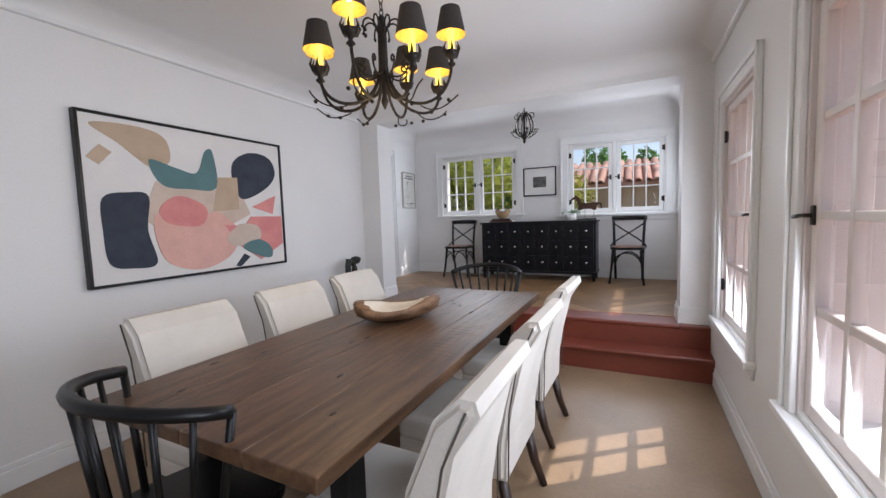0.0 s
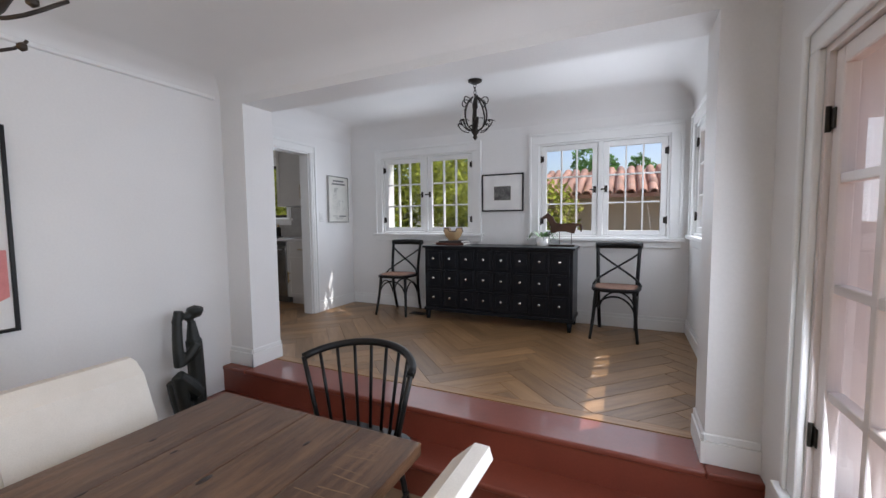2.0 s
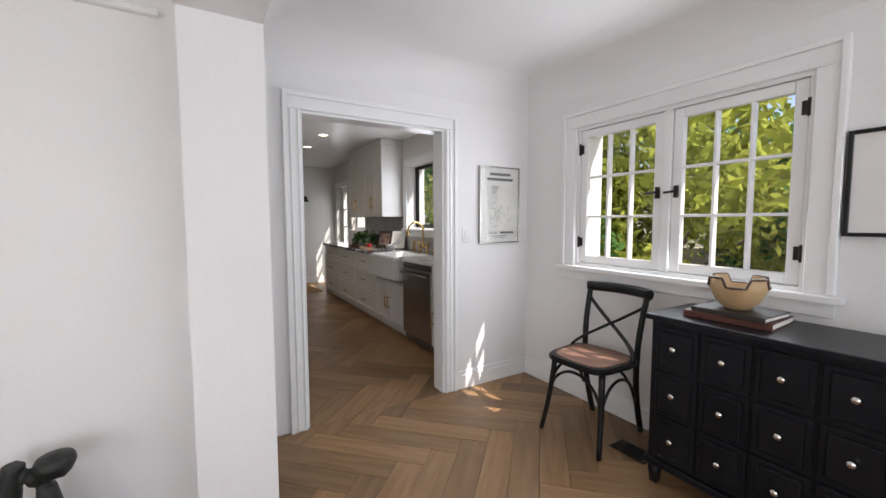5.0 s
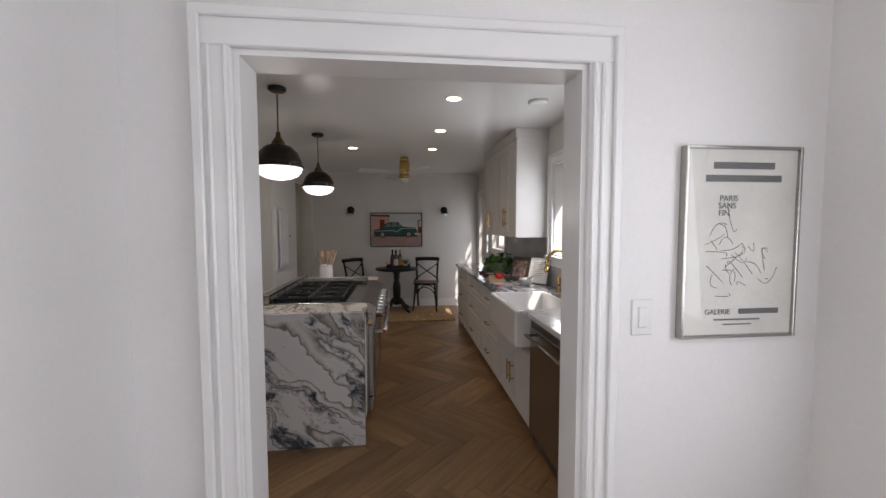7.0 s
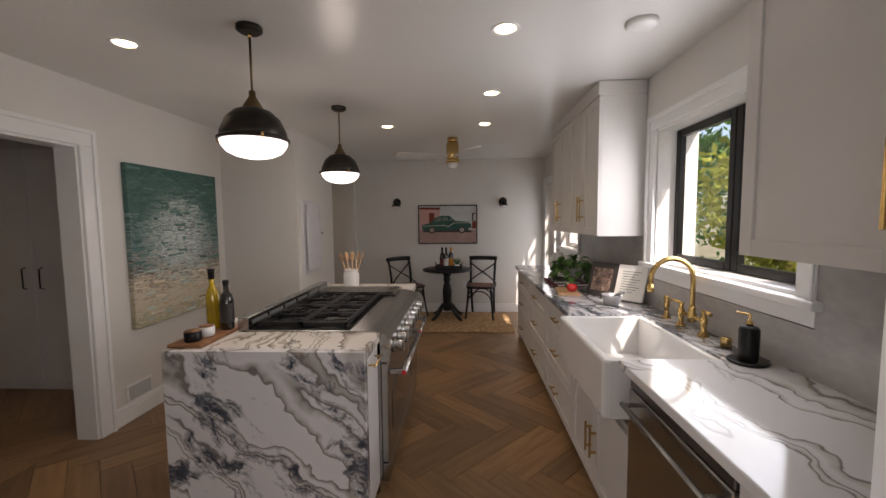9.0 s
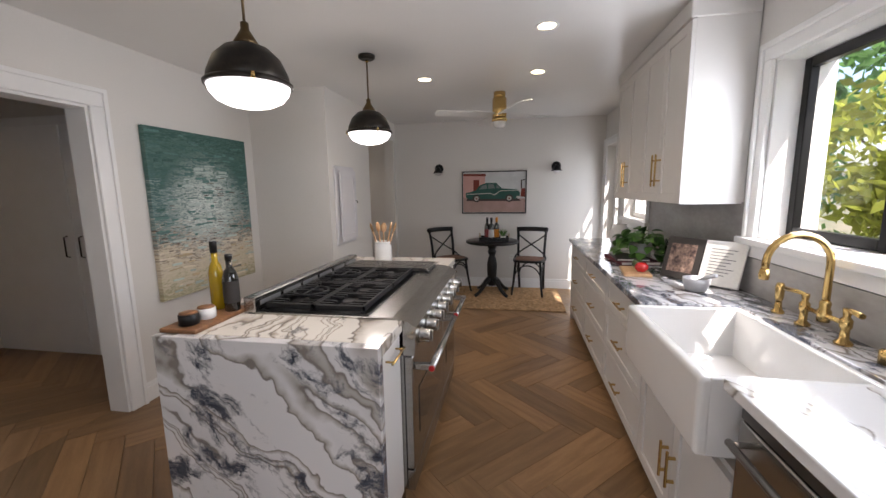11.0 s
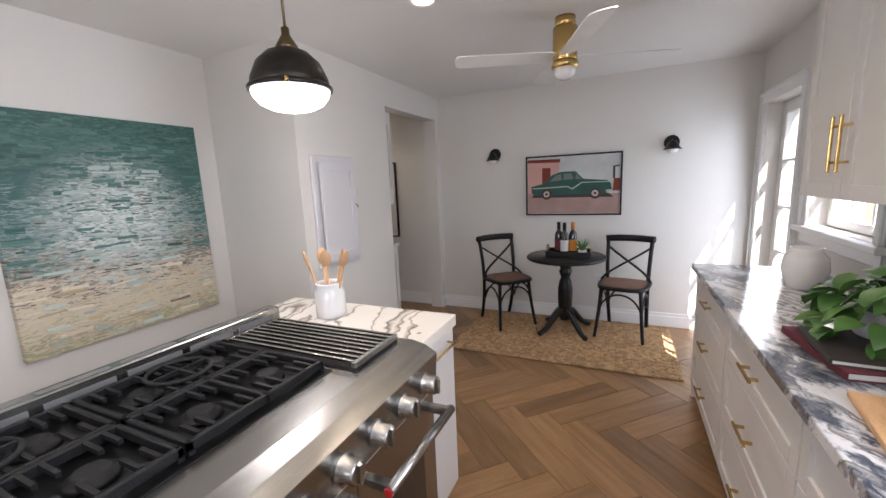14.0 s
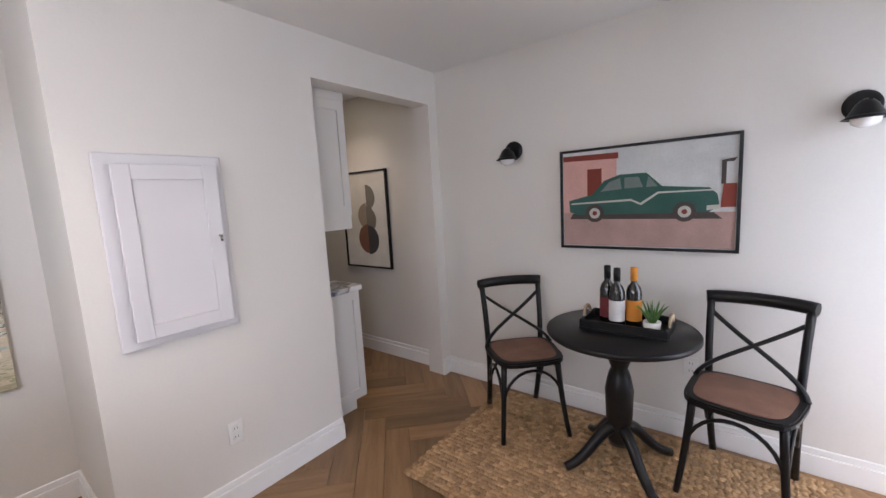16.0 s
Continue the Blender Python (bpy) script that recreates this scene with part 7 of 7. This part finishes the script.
part("handle", T(bez((-0.058, 0, 0.185), (-0.13, 0, 0.19), (-0.12, 0, 0.10), (-0.088, 0, 0.10), n=10), 0.009, 8), M_CERAMIC, pi)

# ---------------------------------------------------------------- pantry and passage
for z0, z1, lb in ((F, 1.225, "pale grey pantry base cabinet with a framed end"), (1.66, 2.50, "pale grey pantry wall cabinet with a framed end")):
    o = thing("pantry_cabinet", lb, "cabinet")
    part("body", B(-8.79, -8.10, 1.4, 3.07, z0 + (0.09 if z0 == F else 0), z1), M_CAB, o)
    if z0 == F:
        part("toe_kick", B(-8.72, -8.10, 1.4, 3.04, F, F + 0.09), M_CAB, o)
    else:
        part("crown", B(-8.797, -8.10, 1.4, 3.078, 2.50, 2.60, 0.003), M_CAB, o)
    e = part("end_frame", B(-8.79, -8.735, 3.07, 3.079, z0 + 0.09, z1), M_CAB, o)
    for a in ((-8.735, -8.15, z0 + 0.09, z0 + 0.16), (-8.735, -8.15, z1 - 0.06, z1), (-8.15, -8.10, z0 + 0.09, z1)):
        part("frame_rail", B(a[0], a[1], 3.07, 3.079, a[2], a[3]), M_CAB, e)
o = thing("pantry_worktop", "short marble worktop in the pantry", "countertop")
part("slab", B(-8.815, -8.10, 1.4, 3.09, 1.227, 1.262, 0.003), M_MARBLE, o)
wall("wall_pantry_inner", "x", -8.10, -7.95, -0.2, 3.10, 0, TOP, [], M_WALLK, "plain wall behind the pantry cabinets")
pa = framed("shapes_print", "abstract print of stacked dark half-round shapes, black frame", pose(-9.57, 2.02, 1.205, 0, 0, 90), 0.63, 0.92, 0.016, M_BLACK, M_PAPER, 0.03)
G1, G2, G3, G4 = flat_color("olive_grey_print", (0.20, 0.18, 0.15)), flat_color("taupe_print", (0.33, 0.27, 0.21)), flat_color("charcoal_print", (0.06, 0.06, 0.065)), flat_color("umber_print", (0.20, 0.09, 0.06))


def half(cx, cz, r, a0):
    return [(cx + r * math.cos(radians(a)), cz + r * math.sin(radians(a))) for a in range(a0, a0 + 181, 15)]


for i, (mt, poly) in enumerate(((G1, half(0.34, 0.67, 0.12, -90)), (G2, half(0.33, 0.50, 0.12, 90)), (G1, half(0.33, 0.46, 0.13, -90)), (G4, half(0.34, 0.28, 0.14, 90)), (G3, half(0.34, 0.27, 0.14, -90)))):
    part("printed_shape", PR(poly, -0.0195 - 0.0004 * i, -0.0175), mt, pa)
wd = thing("passage_wardrobe", "white built-in wardrobe with two doors and dark pulls", "wardrobe", pose(-6.6, 0, 0, 0, 0, 90))
part("body", B(0.12, 2.28, -0.04, -0.001, F, 2.5), M_TRIM, wd)
for a, b, hx in ((0.20, 1.19, 1.12), (1.21, 2.20, 1.28)):
    d = part("door", B(a, b, -0.055, -0.041, F + 0.08, 2.42, 0.003), M_TRIM, wd)
    part("handle", T([(hx, -0.056, 1.28), (hx, -0.085, 1.29), (hx, -0.085, 1.46), (hx, -0.056, 1.47)], 0.006, 6), M_BRONZE, d)
pd = thing("passage_door", "white panelled door standing open, with dark knobs", "door", pose(-4.93, 2.27, F, 0, 0, 244))
part("leaf", B(0, 0.82, -0.02, 0.02, 0.01, 1.98, 0.003), M_TRIM, pd)
for z0, z1 in ((0.15, 0.85), (1.0, 1.85)):
    for y0, y1 in ((-0.024, -0.019), (0.019, 0.024)):
        part("panel", B(0.12, 0.70, y0, y1, z0, z1, 0.002), M_TRIM, pd)
part("knob", LA([(0.012, -0.07), (0.028, -0.06), (0.028, -0.045), (0.01, -0.035), (0.01, 0.035), (0.028, 0.045), (0.028, 0.06), (0.012, 0.07)], 16), M_BRONZE, pd, "dark bronze knob", pose(0.76, 0, 0.95, 90, 0, 0))
# the lit room beyond the passage
dw = thing("door_4", "cased white doorway to a lit room beyond the passage", "doorway", pose(0, 0.10, 0, 0, 0, 180), kind="structure")
casing(dw, 5.66, 6.32, F, 2.35, 0.08)
wall("wall_far_room", "y", -1.40, -1.30, -7.48, -4.5, 0, TOP, [], M_WALLK, "plain warm wall of the room beyond the passage")
wall("wall_far_room_side", "x", -7.48, -7.38, -1.30, -0.05, 0, TOP, [], M_WALLK, "plain warm side wall beyond the passage")
wall("wall_far_room_end", "x", -4.6, -4.5, -1.30, -0.05, 0, TOP, [], M_WALLK, "plain warm end wall beyond the passage")
o = thing("ceiling_light", "small round ceiling light in the room beyond", "ceiling light", pose(-6.2, -0.7, 2.80))
part("diffuser", LA([(0.12, 0), (0.11, -0.04), (0.001, -0.06)], 24), M_DOWN, o)
_l = bpy.data.lights.new("far_room_glow", "POINT")
_l.energy, _l.color, _l.shadow_soft_size = 6, (1, 0.75, 0.5), 0.1
new("far_room_glow", _l).location = (-6.2, -0.7, 2.55)

# ---------------------------------------------------------------- herringbone floor
fl = thing("floor_hall_kitchen", "herringbone oak floor with broad matt planks", "floor", kind="structure")
part("subfloor", B(-3.52, 0.55, 4.05, 6.17, F - 0.12, F - 0.010), M_JOINT, fl)
part("subfloor", B(-9.57, -3.52, -1.3, 6.25, F - 0.12, F - 0.010), M_JOINT, fl)
PW, PL = 0.15, 0.75


def clip(poly, rect):
    x0, x1, y0, y1 = rect
    for ax, lim, sgn in ((0, x0, 1), (0, x1, -1), (1, y0, 1), (1, y1, -1)):
        out = []
        for i, p in enumerate(poly):
            q = poly[(i + 1) % len(poly)]
            a, b = sgn * (p[ax] - lim), sgn * (q[ax] - lim)
            if a >= 0:
                out.append(p)
            if a * b < 0:
                t = a / (a - b)
                out.append((p[0] + (q[0] - p[0]) * t, p[1] + (q[1] - p[1]) * t))
        poly = out
        if len(poly) < 3:
            return []
    return poly


def plank_mesh(poly):
    bm = bmesh.new()
    g = 0.0012
    lo = [bm.verts.new((x, y, -0.009)) for x, y in poly]
    mid = [bm.verts.new((x, y, -g)) for x, y in poly]
    c = Vector((sum(p[0] for p in poly) / len(poly), sum(p[1] for p in poly) / len(poly)))
    hi = []
    for x, y in poly:
        d = c - Vector((x, y))
        d = d / max(d.length, 1e-6) * 0.0015
        hi.append(bm.verts.new((x + d.x, y + d.y, 0)))
    k = len(poly)
    for i in range(k):
        j = (i + 1) % k
        bm.faces.new((lo[i], lo[j], mid[j], mid[i]))
        bm.faces.new((mid[i], mid[j], hi[j], hi[i]))
    bm.faces.new(hi)
    return data_of("plank", bm, M_OAK)


RECTS = [(-3.52, 0.55, 4.062, 6.17), (-9.57, -3.52, 2.3, 5.80), (-9.57, -8.10, 0.0, 2.3), (-6.6, -4.2, 0.1, 2.3), (-9.57, -8.225, 5.80, 6.25)]
full = plank_mesh([(-PL / 2 + 0.001, -PW / 2 + 0.001), (PL / 2 - 0.001, -PW / 2 + 0.001), (PL / 2 - 0.001, PW / 2 - 0.001), (-PL / 2 + 0.001, PW / 2 - 0.001)])
c45 = math.sqrt(0.5)
seen_near, rest = 0, []
for i in range(-90, 90):
    for j in range(-24, 24):
        for kind in (0, 1):
            # herringbone lattice in its own turned frame
            u, v = i * PW + j * PL, i * PW - j * PL
            if kind == 0:
                cu_, cv_, a = u + PL / 2, v + PW / 2, 0
            else:
                cu_, cv_, a = u + PL + PW / 2 - PW, v - PL / 2 + PW, 90
                cu_, cv_ = u + PW / 2 - PW + PW, v + PW + PL / 2
            wx, wy = -4.4 + (cu_ - cv_) * c45, 4.9 + (cu_ + cv_) * c45
            if not (-10.2 < wx < 1.2 and -0.6 < wy < 6.8):
                continue
            ang = 45 + a
            ca, sa = math.cos(radians(ang)), math.sin(radians(ang))
            hl, hw = PL / 2 - 0.001, PW / 2 - 0.001
            cor = [(wx + p * ca - q * sa, wy + p * sa + q * ca) for p, q in ((-hl, -hw), (hl, -hw), (hl, hw), (-hl, hw))]
            for rc in RECTS:
                pc_ = clip(cor, rc)
                if len(pc_) < 3:
                    continue
                area = abs(sum(pc_[k][0] * pc_[(k + 1) % len(pc_)][1] - pc_[(k + 1) % len(pc_)][0] * pc_[k][1] for k in range(len(pc_)))) / 2
                if area < 0.0006:
                    continue
                if area > PW * PL * 0.965:
                    me = full
                else:
                    loc = [((x - wx) * ca + (y - wy) * sa, -(x - wx) * sa + (y - wy) * ca) for x, y in pc_]
                    me = plank_mesh(loc)
                part("plank", me, None, fl, m=pose(wx, wy, F, 0, 0, ang))
# ---------------------------------------------------------------- outdoors
M_GRASS = mat("garden_ground", (0.10, 0.11, 0.05), 0.9, color2=(0.2, 0.17, 0.11), scale=0.6, fine=0.2, bump=0.3, bump_scale=20)
mesh_thing("ground", B(-400, 400, -400, 400, -0.75, -0.5), M_GRASS, "dry garden ground with patches of grass", "ground", kind="structure")


def leaf_mat(name, c):
    """Leaves that let some of the sun through."""
    m = bpy.data.materials.new(name)
    m.use_nodes = True
    nt = m.node_tree
    N, L = nt.nodes.new, nt.links.new
    nt.nodes.remove(nt.nodes["Principled BSDF"])
    g, hs_, d, t, mx = N("ShaderNodeNewGeometry"), N("ShaderNodeHueSaturation"), N("ShaderNodeBsdfDiffuse"), N("ShaderNodeBsdfTranslucent"), N("ShaderNodeMixShader")
    mr = N("ShaderNodeMapRange")
    mr.inputs[3].default_value, mr.inputs[4].default_value = 0.6, 1.5
    L(g.outputs["Random Per Island"], mr.inputs[0])
    L(mr.outputs[0], hs_.inputs["Value"])
    hs_.inputs["Color"].default_value = (*c, 1)
    L(hs_.outputs[0], d.inputs[0])
    L(hs_.outputs[0], t.inputs[0])
    mx.inputs[0].default_value = 0.55
    L(d.outputs[0], mx.inputs[1])
    L(t.outputs[0], mx.inputs[2])
    L(mx.outputs[0], nt.nodes["Material Output"].inputs[0])
    return m


M_LEAF = leaf_mat("garden_leaf", (0.30, 0.33, 0.06))
M_LEAFD = leaf_mat("dark_garden_leaf", (0.12, 0.24, 0.07))
M_BARK = mat("bark", (0.12, 0.08, 0.055), 0.9, scale=10, bump=0.5, bump_scale=40)


def leaf_mass(seed, n, rx, ry, rz, size):
    """A ragged crown of many small leaves."""
    rng = np.random.default_rng(seed)
    k = 16
    cen = rng.normal(0, 0.42, (k, 3)) * (rx, ry, rz)
    rad = rng.uniform(0.25, 0.5, k)
    vs, fs = [], []
    for i in range(n):
        c = rng.integers(k)
        d = rng.normal(0, 1, 3)
        d /= np.linalg.norm(d)
        p = cen[c] + d * rad[c] * (rx, ry, rz) * rng.uniform(0.55, 1.0)
        u = rng.normal(0, 1, 3)
        u /= np.linalg.norm(u)
        v = np.cross(u, rng.normal(0, 1, 3))
        v /= np.linalg.norm(v)
        s = size * rng.uniform(0.6, 1.3)
        a = len(vs)
        vs += [p - u * s, p + v * s * 0.42, p + u * s, p - v * s * 0.42]
        fs.append((a, a + 1, a + 2, a + 3))
    me = bpy.data.meshes.new("crown")
    me.from_pydata([tuple(v) for v in vs], [], fs)
    return me


def tree(x, y, z, h, r, seed, material, label, n=5000, size=0.09):
    o = thing("tree", label, "tree", pose(x, y, -0.5), group="garden trees")
    tb = tube(bmesh.new(), bez((0, 0, 0), (0.1, 0.05, z * 0.5), (0, 0, z + 0.5), n=6), 0.13, 8, r1=0.06)
    for k in range(5):
        a = k * 1.26 + seed
        tube(tb, bez((0, 0, z * 0.7), (0.3 * math.cos(a), 0.3 * math.sin(a), z), (r * 0.6 * math.cos(a), r * 0.6 * math.sin(a), z + h * 0.2), n=5), 0.05, 6, r1=0.015)
    part("trunk", tb, M_BARK, o)
    me = leaf_mass(seed, n, r, r, h / 2, size)
    me.materials.append(material)
    part("crown", me, None, o, m=pose(0, 0, z + h * 0.3))
    return o


tree(-4.4, 9.6, 1.3, 3.6, 2.0, 3, M_LEAF, "yellow-green leafy garden tree", 15000, 0.075)
tree(-3.7, 12.0, 1.3, 3.2, 1.6, 4, M_LEAFD, "green leafy garden tree", 12000, 0.08)
tree(-6.9, 9.3, 1.4, 3.4, 1.9, 5, M_LEAF, "yellow-green leafy garden tree", 15000, 0.07)
tree(-9.6, 10.6, 2.3, 3.2, 1.9, 8, M_LEAFD, "green leafy garden tree", 6000)
tree(-1.6, 19.5, 2.0, 3.4, 1.5, 6, M_LEAFD, "dark green tree behind the roof", 4500, 0.12)
tree(1.2, 20.5, 2.2, 3.6, 1.5, 7, M_LEAFD, "dark green tree behind the roof", 4500, 0.12)
tree(7.5, 7.5, 1.6, 3.4, 2.4, 9, M_LEAFD, "green leafy tree beyond the terrace", 6000, 0.12)
tree(5.6, 4.6, 0.9, 2.4, 1.6, 12, M_LEAFD, "green leafy bush tree beyond the terrace", 7000, 0.09)
tree(6.4, 1.6, 0.8, 2.2, 1.5, 13, M_LEAF, "yellow-green bush tree beyond the terrace", 7000, 0.09)
tree(9.0, 13.5, 1.8, 4.0, 2.6, 10, M_LEAFD, "green leafy tree beyond the terrace", 6000, 0.12)
for i, (x, y) in enumerate(((-5.2, 8.0), (-4.4, 8.3), (-8.2, 8.6))):
    me = leaf_mass(30 + i, 4000, 1.1, 0.8, 1.1, 0.07)
    me.materials.append(M_LEAF if i % 2 else M_LEAFD)
    o = thing("shrub", "dense leafy garden shrub", "shrub", pose(x, y, -0.5), group="garden shrubs")
    part("stems", T([(0, 0, 0), (0.05, 0, 0.9)], 0.05), M_BARK, o)
    part("crown", me, None, o, m=pose(0, 0, 0.9))

# the neighbour's house with a barrel-tile roof
M_STUCCO = mat("cream_stucco", (0.62, 0.50, 0.36), 0.9, color2=(0.57, 0.45, 0.32), scale=2, bump=0.3, bump_scale=60)
M_TILE = mat("clay_roof_tile", (0.36, 0.17, 0.11), 0.8, color2=(0.45, 0.27, 0.20), scale=6, rand=0.3, bump=0.2, bump_scale=40)
ho = thing("neighbour_house", "cream stucco house with a red clay tile roof", "house", pose(0, 0, 0))
part("wall", B(-1.6, 9, 10.6, 13.5, -0.5, 2.07), M_STUCCO, ho)
rf = part("roof", PR([(10.15, 2.0), (12.0, 2.66), (13.9, 2.0), (13.9, 1.93), (12.0, 2.59), (10.15, 1.93)], -1.9, 9.3), M_TILE, ho, m=Matrix(((0, 1, 0, 0), (1, 0, 0, 0), (0, 0, 1, 0), (0, 0, 0, 1))))
ang = math.atan2(0.66, 1.85)
tl = data_of("tile", prism(bmesh.new(), [(0.085 * math.cos(radians(a)), 0.085 * math.sin(radians(a))) for a in range(0, 181, 30)] + [(0.065 * math.cos(radians(a)), 0.065 * math.sin(radians(a))) for a in range(180, -1, -30)], 0, 0.42), M_TILE)
rng = random.Random(5)
for i in range(26):
    for j in range(5):
        d = j * 0.38
        part("tile", tl, None, ho, m=pose(-1.75 + i * 0.2 + rng.uniform(-0.01, 0.01), 10.1 + d * math.cos(ang), 1.99 + d * math.sin(ang) + 0.01, math.degrees(ang) + 2, 0, rng.uniform(-2, 2)))
mesh_thing("garden_wall", B(-12, -1.7, 12.6, 12.8, -0.5, 1.1, 0.02), M_STUCCO, "low cream garden wall under the trees", "garden wall", kind="structure")
# terrace outside the dining room
M_PAVE = mat("terracotta_paving", (0.42, 0.22, 0.16), 0.8, color2=(0.36, 0.2, 0.15), scale=4, bump=0.1)
mesh_thing("pavement_terrace", B(0.82, 4.2, -3, 6.5, -0.5, -0.12), M_PAVE, "pinkish terracotta paved terrace", "terrace", kind="structure")
M_PINK = mat("pink_stucco", (0.62, 0.43, 0.35), 0.9, color2=(0.55, 0.38, 0.31), scale=2, bump=0.3)
mesh_thing("terrace_pier", B(1.3, 1.7, 3.9, 4.4, -0.12, 3.4, 0.03), M_PINK, "pink stucco pier on the terrace", "pier", kind="structure")
# hedge and iron railing along the terrace
for i in range(7):
    me = leaf_mass(50 + i, 3500, 1.0, 1.2, 1.2, 0.08)
    me.materials.append(M_LEAFD if i % 2 else M_LEAF)
    o = thing("hedge_shrub", "dense green hedge shrub behind the terrace railing", "shrub", pose(5.3 + 0.3 * (i % 2), -0.6 + 1.75 * i, -0.5), group="terrace hedge")
    part("stems", T([(0, 0, 0), (0.05, 0, 0.8)], 0.05), M_BARK, o)
    part("crown", me, None, o, m=pose(0, 0, 1.0))
rl = thing("terrace_railing", "black iron railing along the terrace edge", "railing", pose(4.1, 0, -0.12))
for z in (0.10, 0.92):
    part("rail", B(-0.015, 0.015, -2.5, 6.4, z - 0.012, z + 0.012, 0.003), M_IRON, rl)
bar = data_of("baluster", B(-0.007, 0.007, -0.007, 0.007, 0.0, 0.92), M_IRON)
for k in range(75):
    part("baluster", bar, None, rl, m=pose(0, -2.45 + k * 0.119, 0))
